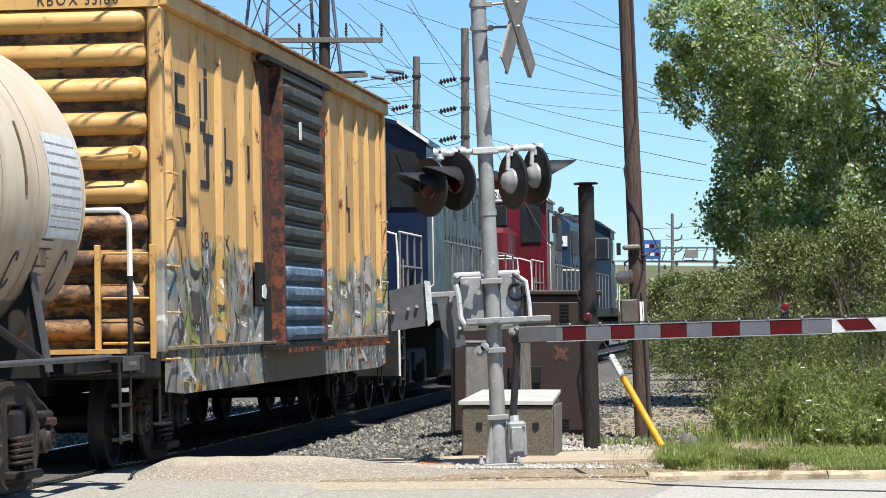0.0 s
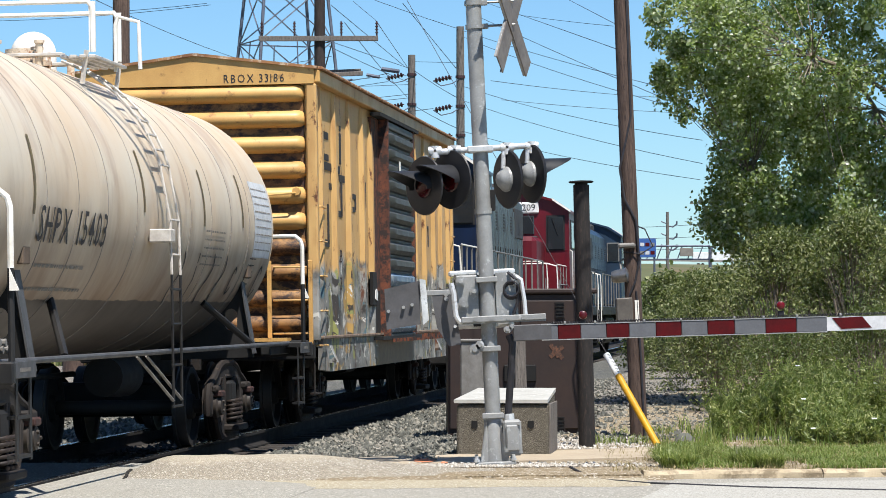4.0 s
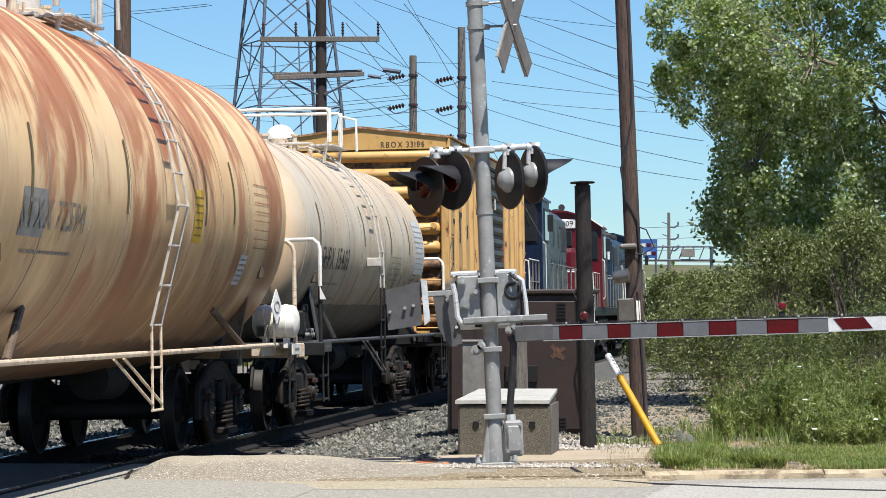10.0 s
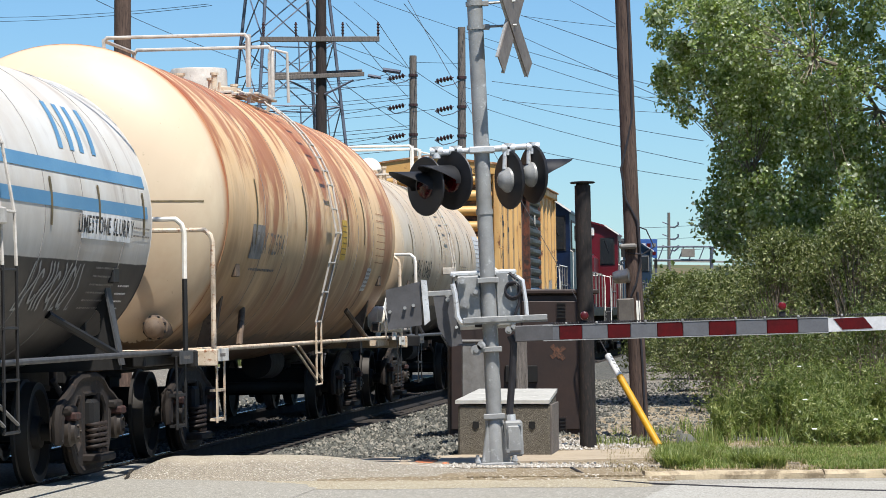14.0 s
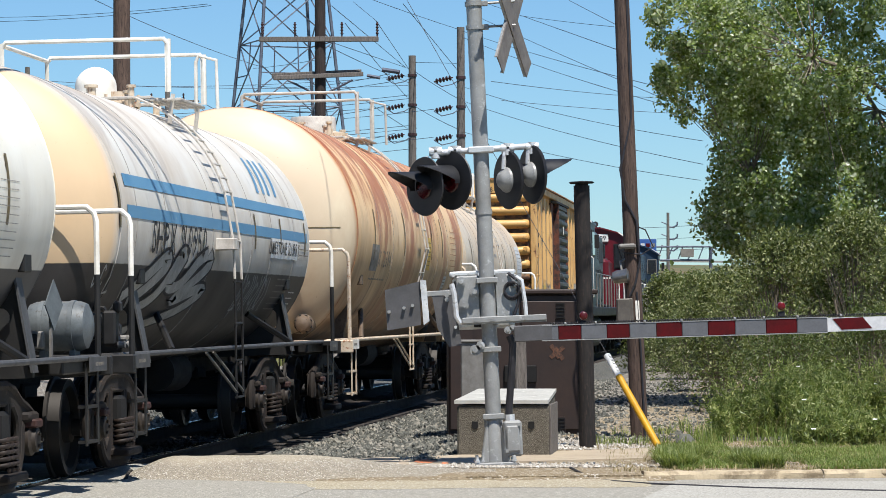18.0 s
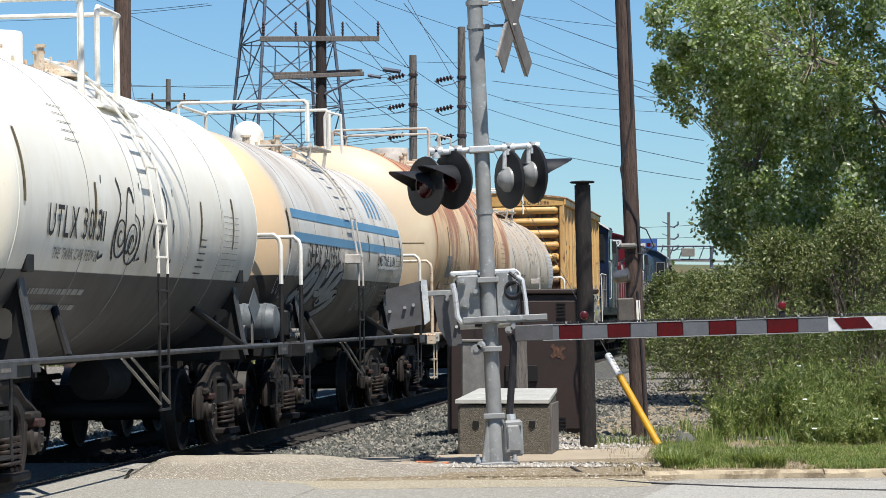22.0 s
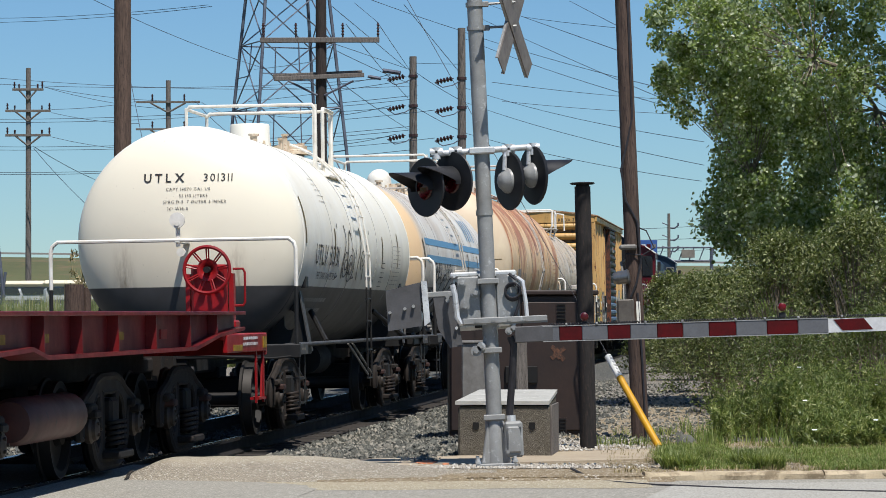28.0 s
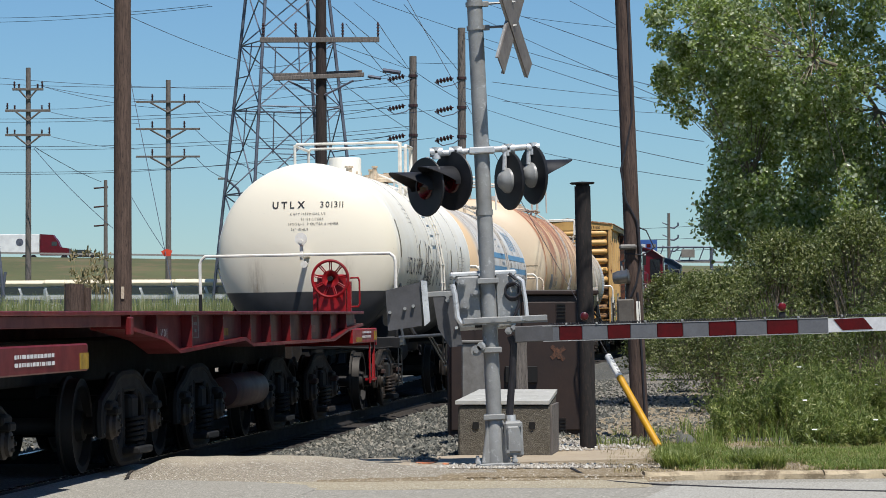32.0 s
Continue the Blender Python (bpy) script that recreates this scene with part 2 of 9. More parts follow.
GALV = surf("silver painted galvanised steel", lin(148, 148, 145), lin(126, 126, 124), 5, 0.42, 0.12, 0.15, 90, wear=lin(184, 185, 184), amount=0.36)
ALU = surf("bright aluminium paint", lin(216, 216, 214), lin(178, 178, 176), 6, 0.34, 0.3, 0.2, 90, wear=lin(112, 110, 107), amount=0.36)
LAMP_BLACK = surf("matt black lamp housing", lin(22, 22, 24), lin(40, 40, 42), 6, 0.5)
RED_PLASTIC = surf("red plastic", lin(96, 8, 14), lin(66, 6, 10), 8, 0.3)
GATE_WHITE = surf("grey back of a reflective strip", lin(94, 95, 98), lin(84, 85, 88), 7, 0.5, wear=lin(70, 70, 71), amount=0.3)
GATE_RED = surf("red reflective strip", lin(78, 2, 6), lin(62, 2, 5), 9, 0.6, wear=lin(46, 5, 7), amount=0.3, spec=0.2)
GATE_BRIGHT = surf("white reflective strip", lin(198, 198, 198), lin(180, 180, 180), 9, 0.45)
BROWN = surf("dark brown painted steel", lin(52, 39, 33), lin(41, 31, 27), 3, 0.55, 0, 0.12, 50, wear=lin(72, 55, 43), amount=0.26)
WOOD_POLE = surf("weathered pole timber", lin(94, 76, 66), lin(62, 49, 42), 6, 0.85, 0, 0.7, 30, (6, 6, 0.5), wear=lin(44, 35, 32), amount=0.42, dist=0.01)
WOOD_DARK = surf("creosoted dark timber", lin(56, 47, 43), lin(40, 34, 32), 6, 0.85, 0, 0.6, 30, (6, 6, 0.5), wear=lin(66, 52, 45), amount=0.36, dist=0.01)
WOOD_MID = surf("brown pole timber", lin(104, 84, 72), lin(70, 56, 48), 6, 0.85, 0, 0.7, 30, (6, 6, 0.5), wear=lin(46, 38, 34), amount=0.42, dist=0.01)
ADAPTER = surf("rust-red bearing adapter", lin(66, 38, 32), lin(46, 30, 26), 9, 0.7)
WOOD_GREY = surf("silvery old timber", lin(118, 111, 104), lin(87, 81, 76), 6, 0.9, 0, 0.6, 30, (6, 6, 0.6), wear=lin(59, 54, 49), amount=0.4, dist=0.01)
YELLOW = surf("yellow plastic guard", lin(195, 146, 26), lin(172, 123, 21), 6, 0.5, wear=lin(132, 97, 35), amount=0.3)
PORCELAIN = surf("brown glazed insulator", lin(74, 50, 47), lin(54, 38, 37), 8, 0.25)
CABLE = surf("black cable", lin(34, 33, 36), lin(50, 48, 52), 12, 0.6)
WIRE = surf("tarnished wire", lin(84, 92, 104), lin(70, 77, 88), 12, 0.6, 0.3)
LATTICE = surf("dull galvanised lattice steel", lin(104, 109, 120), lin(74, 77, 89), 2, 0.6, 0.4)
TRUCK_RED = surf("dark red car paint", lin(108, 22, 25), lin(82, 15, 20), 2.5, 0.45, 0, 0.12, 50, wear=lin(134, 55, 49), amount=0.3)
SIGNAL_RED = surf("bright red painted steel", lin(144, 18, 22), lin(116, 13, 18), 4, 0.42, wear=lin(101, 39, 34), amount=0.3)
FADED_YELLOW = surf("grimy yellow reflector", lin(156, 124, 32), lin(116, 90, 26), 9, 0.6)
REFLECT_YELLOW = surf("yellow reflective tape", lin(206, 166, 40), lin(178, 138, 34), 9, 0.5)
RUST_DASH = surf("dirty reflective tape", lin(112, 96, 62), lin(84, 76, 58), 9, 0.7)
ROOF_WHITE = surf("white coach paint", lin(228, 228, 224), lin(206, 206, 204), 1, 0.4)


DRUM_GREY = surf("dull blue-grey drum paint", lin(98, 104, 106), lin(76, 80, 82), 5, 0.5, 0, 0.15, wear=lin(58, 52, 46), amount=0.34)


def glass(name, tint=0.02):
    m = Mat(name)
    return m.done((tint, tint * 1.1, tint * 1.2, 1), m.ramp(m.noise(3), (0, 0.04), (1, 0.12)), 0.0, 0.8)


GLASS = glass("dark window glass")
LENS_RED = Mat("dark red signal lens").done(lin(56, 4, 8), 0.2, 0, 0.5)

# polished where the rail has worn it, brown rust elsewhere
_m = Mat("wheel steel")
_s = _m.node("SeparateXYZ", Vector=_m.tc)
_r = _m.math("SQRT", _m.math("ADD", _m.math("MULTIPLY", _s.outputs[1], _s.outputs[1]), _m.math("MULTIPLY", _s.outputs[2], _s.outputs[2])))
_bright = _m.step(_r, 0.405, 0.412)
_c = _m.mix(_m.noise(9), lin(17, 15, 14), lin(30, 26, 23))
WHEEL = _m.done(_m.mix(_bright, _c, lin(58, 55, 52)), _m.mix(_bright, (0.75,) * 3 + (1,), (0.55,) * 3 + (1,)), _m.math("MULTIPLY", _bright, 0.7))


def tank_paint(name, upper, upper2, lower, split, rust, amount, seed, dirt=0.35, edge=0.012, head=None, half=4.0, blotch=(0.5, 1.6, 0.5), stains=(), grime_shade=None, top=0.07, reach=2.75, spread=0.0, drips=0.24):
    """Paint of a tank: a lower coat below the height split, rust that has run down from the top, dark runs, and a lower
    half browned for track dirt and painted-in shade.
    """
    m = Mat(name)
    s = m.node("SeparateXYZ", Vector=m.tc)
    z, y = s.outputs[2], s.outputs[1]
    broad = m.noise(0.9, m.scaled((1, 1, 1), (seed, 0, 0)))
    col = m.mix(m.ramp(broad, (0.35, 0.0), (0.7, 1.0)), upper, upper2)
    body = m.step(m.math("MULTIPLY", y, -1.0), half + 0.1, half - 0.02)
    if head:
        col = m.mix(body, head, col)
    # rust: soft patches, drawn out a little round the shell
    patch = m.noise(1.0, m.scaled(blotch, (seed, seed * 2.0, 0)), 6.0, 0.58, 0.9)
    fine = m.noise(1.0, m.scaled((1.6, 3.2, 1.6), (seed, 3, 0)), 7.0, 0.65)
    patch = m.math("ADD", m.math("MULTIPLY", patch, 1.0 + spread), -0.5 * spread)
    run = m.math("ADD", patch, m.math("MULTIPLY", m.math("SUBTRACT", fine, 0.5), 0.3))
    drip = m.noise(1.0, m.scaled((0.5, 4.6, 0.35), (seed, 1, 2)), 9.0, 0.68, 0.3)
    run = m.math("ADD", run, m.math("MULTIPLY", m.math("SUBTRACT", drip, 0.5), drips))
    run = m.math("ADD", run, m.math("MULTIPLY", m.step(z, 2.1, 3.8), top))
    run = m.ramp(run, (0.66 - amount * 0.2, 0.0), (0.75 - amount * 0.16, 0.75), (0.9 - amount * 0.1, 1.0))
    run = m.math("MULTIPLY", run, m.math("ADD", m.math("MULTIPLY", body, 0.85), 0.15))
    col = m.mix(m.math("MULTIPLY", run, min(1.0, amount * 1.2)), col, m.mix(fine, rust, tuple(c * 0.55 for c in rust[:3]) + (1,)))
    # thin dark runs
    thin = m.ramp(m.noise(1.0, m.scaled((0.5, 9.0, 0.4), (9 + seed, 0, 0)), 6.0), (0.6, 0.0), (0.74, dirt * 0.75))
    col = m.mix(m.math("MULTIPLY", thin, m.math("ADD", m.math("MULTIPLY", body, 0.8), 0.2)), col, lin(104, 88, 72))
    # track dirt and the belly's painted shade in one brown, thickest low down, ragged top
    low_grime_shade = m.math("ADD", m.step(z, reach, 1.35), m.math("MULTIPLY", m.math("SUBTRACT", m.noise(1.0, m.scaled((0.7, 1.9, 0.7), (seed, 7, 0)), 6.0), 0.5), 1.3))
    low_grime_shade = m.ramp(low_grime_shade, (0.2, 0.0), (1.0, min(0.85, dirt * 1.9)))
    # ends take just over half, which paints in the next tank's shade
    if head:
        low_grime_shade = m.math("MULTIPLY", low_grime_shade, m.math("ADD", m.math("MULTIPLY", body, 0.45), 0.55))
    col = m.mix(low_grime_shade, col, grime_shade or tuple(0.4 * c for c in rust[:3]) + (1,))
    for x0, wide in stains:       # brown runs down the end, each with its own width
        off = m.math("ABSOLUTE", m.math("SUBTRACT", s.outputs[0], x0))
        mask = m.math("MULTIPLY", m.step(off, wide, 0.0), m.math("MULTIPLY", m.step(z, 2.3, 1.95), m.math("SUBTRACT", 1.0, body)))
        mask = m.math("MULTIPLY", mask, m.ramp(m.noise(1.0, m.scaled((16, 3, 3), (seed, 0, x0)), 6.0, 0.7), (0.36, 0.0), (0.7, 1.0)))
        col = m.mix(m.math("MULTIPLY", mask, 0.85), col, lin(112, 84, 54))
    speck = m.ramp(m.noise(26, None, 4.0, 0.7), (0.68, 0.0), (0.74, 0.5))
    col = m.mix(speck, col, lin(84, 68, 54))
    wob = m.math("ADD", z, m.math("MULTIPLY", m.math("SUBTRACT", m.noise(3, None, 8.0), 0.5), edge))
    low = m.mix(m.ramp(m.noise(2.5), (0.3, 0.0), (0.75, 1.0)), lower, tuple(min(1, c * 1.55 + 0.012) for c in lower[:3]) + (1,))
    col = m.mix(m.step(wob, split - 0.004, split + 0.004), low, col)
    grain = m.noise(90, None, 3.0)
    dents = m.noise(2.2, m.scaled((1, 1, 1), (0, seed, 0)), 2.0)
    m.bump(m.math("ADD", m.math("MULTIPLY", grain, 0.03), dents), 0.12, 0.02)
    return m.done(col, m.ramp(broad, (0.2, 0.42), (0.8, 0.6)), 0.0, 0.4)


TANK_PAINT = {
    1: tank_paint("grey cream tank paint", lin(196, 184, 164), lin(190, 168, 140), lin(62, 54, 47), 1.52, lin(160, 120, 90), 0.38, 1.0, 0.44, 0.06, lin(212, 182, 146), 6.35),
    2: tank_paint("tan tank paint with heavy rust", lin(226, 194, 150), lin(214, 176, 128), lin(92, 68, 46), 1.15, lin(164, 76, 29), 0.76, 4.3, 0.5, 0.5, lin(206, 190, 162), 6.62, (0.42, 1.2, 0.42), grime_shade=lin(118, 80, 46), top=0.13, reach=3.1, spread=0.4, drips=0.16),
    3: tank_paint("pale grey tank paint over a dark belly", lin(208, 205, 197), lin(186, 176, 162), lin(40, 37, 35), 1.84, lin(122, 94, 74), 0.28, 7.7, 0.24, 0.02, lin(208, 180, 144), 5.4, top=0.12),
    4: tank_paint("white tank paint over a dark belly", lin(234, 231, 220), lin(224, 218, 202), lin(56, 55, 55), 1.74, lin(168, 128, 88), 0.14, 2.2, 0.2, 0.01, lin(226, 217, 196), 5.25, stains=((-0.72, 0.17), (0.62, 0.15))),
}

# boxcar sides: yellow paint, scuffed and painted over towards the sill
_m = Mat("yellow boxcar paint")
_z, _y = _m.axis(2), _m.axis(1)
_b = _m.noise(0.8)
_c = _m.mix(_m.ramp(_b, (0.3, 0.0), (0.7, 1.0)), lin(202, 163, 104), lin(184, 143, 88))
_run = _m.ramp(_m.noise(1.0, _m.scaled((2, 7, 0.5)), 6.0), (0.54, 0.0), (0.78, 0.75))
_c = _m.mix(_run, _c, lin(156, 104, 50))
# old spray paint: silver-grey fill with yellow, green and white strokes, ragged at its top
_edge = _m.math("MULTIPLY", _m.noise(1.0, _m.scaled((1, 0.9, 0.5), (5, 0, 0)), 6.0, 0.6, 0.8), 1.5)
_low = _m.step(_m.math("ADD", _z, _edge), 2.8, 2.7)
_g = _m.mix(_m.ramp(_m.noise(1.0, _m.scaled((1, 0.9, 1.6), (2, 0, 0)), 5.0, 0.6, 1.0), (0.4, 0.0), (0.6, 1.0)), lin(96, 94, 89), lin(146, 144, 137))
_g = _m.mix(_m.ramp(_m.noise(1.0, _m.scaled((1, 0.8, 1.2), (8, 0, 0)), 3.0, 0.5, 1.5), (0.57, 0.0), (0.61, 1.0)), _g, lin(170, 136, 78))
_g = _m.mix(_m.ramp(_m.noise(1.0, _m.scaled((1, 1.2, 1.6), (8, 4, 0)), 4.0, 0.5, 1.2), (0.6, 0.0), (0.63, 1.0)), _g, lin(134, 134, 78))
_g = _m.mix(_m.ramp(_m.noise(1.0, _m.scaled((1, 1.5, 2.0), (11, 3, 0)), 5.0, 0.6, 1.5), (0.6, 0.0), (0.63, 1.0)), _g, lin(74, 98, 104))
_g = _m.mix(_m.ramp(_m.noise(1.0, _m.scaled((1, 1.9, 2.0), (1, 3, 4)), 5.0, 0.6, 2.0), (0.56, 0.0), (0.59, 1.0)), _g, lin(58, 54, 50))
_g = _m.mix(_m.ramp(_m.noise(1.0, _m.scaled((1, 2.4, 2.6), (4, 6, 4)), 5.0, 0.6, 2.0), (0.6, 0.0), (0.63, 1.0)), _g, lin(196, 192, 182))
_c = _m.mix(_low, _c, _g)
_str = _m.ramp(_m.noise(1.0, _m.scaled((1, 6.0, 0.6), (3, 1, 0)), 6.0), (0.58, 0.0), (0.7, 0.6))
_c = _m.mix(_str, _c, lin(138, 88, 44))
_rust = _m.ramp(_m.noise(3.3, _m.scaled((1, 1.8, 0.7)), 9.0, 0.72), (0.58, 0.0), (0.64, 1.0))
_c = _m.mix(_rust, _c, lin(92, 56, 38))
# bare rust along the sill below the door
_bare = _m.math("MULTIPLY", _m.step(_m.math("ADD", _z, _m.math("MULTIPLY", _m.noise(4.0), 0.3)), 1.28, 1.16), _m.math("MULTIPLY", _m.step(_y, -2.6, -2.2), _m.step(_y, 2.2, 1.6)))
_c = _m.mix(_bare, _c, _m.mix(_m.noise(7.0), lin(84, 60, 42), lin(138, 112, 78)))
_m.bump(_m.math("ADD", _m.noise(80, None, 3), _m.math("MULTIPLY", _m.noise(3.0), 2.0)), 0.15, 0.006)
BOX_YELLOW = _m.done(_c, 0.55, 0, 0.4)
BOX_PLAIN = surf("yellow boxcar end paint", lin(200, 158, 94), lin(178, 134, 76), 1.6, 0.5, 0, 0.15, 70, wear=lin(104, 68, 44), amount=0.36)
BOX_ROOF = surf("peeling rusty roof", lin(162, 116, 74), lin(112, 76, 54), 3, 0.8, 0, 0.5, 40, wear=lin(196, 176, 150), amount=0.42)
DOOR_GREY = surf("dark slate door paint", lin(54, 56, 54), lin(70, 71, 66), 2.2, 0.55, 0, 0.25, 60, (1, 1, 0.8), wear=lin(104, 98, 86), amount=0.36)
BOX_SILL = surf("scraped rusty sill paint", lin(132, 116, 98), lin(104, 82, 64), 2.6, 0.65, 0, 0.3, 50, (1, 1.6, 0.8), wear=lin(76, 50, 38), amount=0.45)
# real rust and the shade of the end's grooves, in one colour
BOX_RUST_SHADE = surf("rust-stained yellow end paint with groove shade", lin(150, 110, 62), lin(100, 66, 42), 2.0, 0.7, 0, 0.3, 50, (0.9, 1, 1.3), wear=lin(54, 38, 31), amount=0.5)
SADDLE_TAN = surf("grimy brown saddle paint", lin(104, 88, 72), lin(78, 64, 52), 4, 0.7, 0, 0.3, wear=lin(60, 46, 38), amount=0.4)
DULL_PIPE = surf("dull grey pipe", lin(74, 74, 75), lin(60, 60, 60), 6, 0.6, wear=lin(70, 60, 52), amount=0.3)
DOOR_BLUE = surf("blue and silver spray paint on a door", lin(58, 82, 108), lin(112, 128, 140), 1.6, 0.5, 0, 0.1, 60, (1, 2, 1), wear=lin(176, 182, 184), amount=0.4)
DOOR_POST = surf("orange rust on a door post", lin(124, 68, 43), lin(74, 46, 36), 3.0, 0.75, 0, 0.4, 50, wear=lin(44, 34, 31), amount=0.5)
BLUE_BAND = surf("blue stripe paint", lin(80, 128, 162), lin(98, 142, 172), 2.0, 0.55, wear=lin(172, 176, 174), amount=0.3)
LOCO_BLUE = surf("deep blue locomotive paint", lin(18, 34, 62), lin(12, 22, 42), 2, 0.4, wear=lin(54, 60, 81), amount=0.25)
LOCO_TEAL = surf("dull teal locomotive paint", lin(84, 98, 98), lin(60, 72, 76), 2, 0.5, 0, 0.1, 50, (1, 3, 0.6), wear=lin(48, 46, 45), amount=0.5)
LOCO_RED = surf("red locomotive paint", lin(96, 15, 26), lin(80, 12, 21), 2, 0.4, wear=lin(65, 19, 21), amount=0.25)
LOCO_MAROON = surf("sooty maroon paint", lin(79, 45, 42), lin(62, 39, 37), 2, 0.55, wear=lin(49, 39, 37), amount=0.4)
LOCO_SLATE = surf("slate blue locomotive paint", lin(37, 55, 74), lin(29, 44, 60), 2, 0.45, wear=lin(34, 44, 55), amount=0.3)
LOCO_ROOF = surf("sooty dark roof", lin(40, 40, 42), lin(55, 54, 52), 3, 0.7)

# ---- ground, road, track bed ----
def gravel_paint(name, c1, c2, c3, cell=22.0, tint=None, bump=0.8, sand=None):
    """Loose stone or coarse aggregate: each small cell a tone of its own, dark between."""
    m = Mat(name)
    v = m.scaled((1, 1, 1))
    tone = m.cells(cell, v, 1)
    grey = m.node("SeparateColor", Color=tone).outputs[0]
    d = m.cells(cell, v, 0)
    col = m.mix(m.ramp(grey, (0.1, 0.0), (0.9, 1.0)), c1, c2)
    col = m.mix(m.ramp(grey, (0.86, 0.0), (0.93, 1.0)), col, c3)
    col = m.mix(m.ramp(m.noise(0.7, v, 6.0), (0.4, 0.0), (0.7, 0.55)), col, tint or c1)
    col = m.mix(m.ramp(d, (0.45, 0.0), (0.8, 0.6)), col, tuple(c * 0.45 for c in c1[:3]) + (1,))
    if sand:       # blown sand that has settled on the crest
        h = m.math("ADD", m.axis(2), m.math("MULTIPLY", m.math("SUBTRACT", m.noise(3.0, v, 6.0), 0.5), 0.16))
        col = m.mix(m.ramp(h, (0.08, 0.0), (0.14, 0.6)), col, sand)
    m.bump(m.math("SUBTRACT", 1.0, d), bump, 0.02)
    return m.done(col, 0.95, 0, 0.2)


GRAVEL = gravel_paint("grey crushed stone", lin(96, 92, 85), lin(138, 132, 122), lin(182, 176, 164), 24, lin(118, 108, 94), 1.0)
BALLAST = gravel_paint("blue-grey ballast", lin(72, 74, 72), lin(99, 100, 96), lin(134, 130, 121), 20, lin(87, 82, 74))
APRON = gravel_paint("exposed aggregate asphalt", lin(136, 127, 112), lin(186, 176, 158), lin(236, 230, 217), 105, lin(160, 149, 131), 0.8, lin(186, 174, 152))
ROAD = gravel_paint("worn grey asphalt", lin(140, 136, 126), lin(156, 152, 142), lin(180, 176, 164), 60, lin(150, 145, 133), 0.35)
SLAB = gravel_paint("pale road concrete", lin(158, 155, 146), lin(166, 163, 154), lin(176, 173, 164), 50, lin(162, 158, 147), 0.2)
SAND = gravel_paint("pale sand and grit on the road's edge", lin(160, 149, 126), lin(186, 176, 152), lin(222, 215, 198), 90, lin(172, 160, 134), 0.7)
# oil plus the train's shade, both painted into the bed colour
OILY_SHADE = gravel_paint("ballast dark with oil and train shade", lin(38, 36, 33), lin(52, 50, 46), lin(76, 72, 66), 20, lin(40, 37, 33))
# the train's shade on the crossing, put into the asphalt colour
PANEL = gravel_paint("asphalt darkened for train shade", lin(74, 70, 66), lin(92, 88, 82), lin(116, 110, 102), 50, lin(66, 62, 58), 0.3)
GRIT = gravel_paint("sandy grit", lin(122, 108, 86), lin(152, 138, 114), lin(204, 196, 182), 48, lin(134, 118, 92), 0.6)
MEADOW = surf("rough meadow ground", lin(87, 94, 52), lin(71, 81, 42), 0.5, 0.95, 0, 0.6, 20, wear=lin(116, 108, 77), amount=0.4, dist=0.03)
EMBANK = surf("dry mown grass bank", lin(86, 88, 54), lin(70, 74, 46), 0.05, 0.95, 0, 0.3, 2.0, wear=lin(100, 88, 62), amount=0.45)
TIMBER_TIE = surf("oily track tie timber", lin(54, 48, 43), lin(40, 36, 33), 4, 0.9, 0, 0.7, 30, (1, 8, 1), wear=lin(84, 72, 60), amount=0.36)
RAIL_STEEL = surf("oily rusty rail", lin(28, 23, 20), lin(19, 16, 15), 5, 0.9, 0.0)
RAIL_TOP = surf("polished rail head", lin(176, 176, 176), lin(150, 150, 152), 5, 0.25, 1.0)
SIDEWALK = surf("sandy concrete slab", lin(165, 151, 129), lin(150, 136, 116), 2.0, 0.9, 0, 0.4, 60, wear=lin(134, 118, 96), amount=0.36, dist=0.006)

HEAD = 0.1085                    # the track's heading, radians to the right of straight ahead
LEAN = 0.0129                    # the cars lean a little to the left
TX, TY = -2.632, 40.0            # a point of the track's centre line


def on_track(s, lateral=0.0, z=0.0):
    return (TX + s * math.sin(HEAD) + lateral * math.cos(HEAD), TY + s * math.cos(HEAD) - lateral * math.sin(HEAD), z)


def road_edge(x):
    return 26.4 + 0.118 * (x + 2.9)


def sheet(name, corners, z, thick, material, kind="structure"):
    g = Geo()
    n = len(corners)
    g.add([(x, y, z) for x, y in corners] + [(x, y, z - thick) for x, y in corners],
          [tuple(range(n)), tuple(range(n, 2 * n))[::-1]] + [(i, (i + 1) % n, n + (i + 1) % n, n + i) for i in range(n)])
    return tagged(part(name, g, material), kind=kind)


def strip(s0, s1, l0, l1):
    return [on_track(s0, l0)[:2], on_track(s0, l1)[:2], on_track(s1, l1)[:2], on_track(s1, l0)[:2]]


tagged(part("ground", Geo().box((0, 1900, -0.25), (5000, 4200, 0.1)), MEADOW), kind="structure")
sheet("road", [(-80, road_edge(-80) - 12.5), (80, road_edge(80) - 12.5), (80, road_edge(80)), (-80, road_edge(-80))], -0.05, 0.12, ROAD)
# the strip below the train is the one with shade in its colour
sheet("track_bed", strip(-10.6, 420, -1.5, 1.3), -0.183, 0.2, OILY_SHADE)
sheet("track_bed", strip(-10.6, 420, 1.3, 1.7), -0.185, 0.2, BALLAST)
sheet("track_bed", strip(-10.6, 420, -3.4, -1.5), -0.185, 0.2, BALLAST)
p = [on_track(-10.9, 1.7, -0.185), on_track(-10.9, 3.5, -0.03), on_track(420, 3.5, -0.03), on_track(420, 1.7, -0.185)]
tagged(part("ballast_shoulder", Geo().add(p + [(x, y, -0.4) for x, y, _ in p], [(0, 1, 2, 3), (7, 6, 5, 4), (0, 4, 5, 1), (1, 5, 6, 2), (2, 6, 7, 3), (3, 7, 4, 0)]), BALLAST), kind="structure")
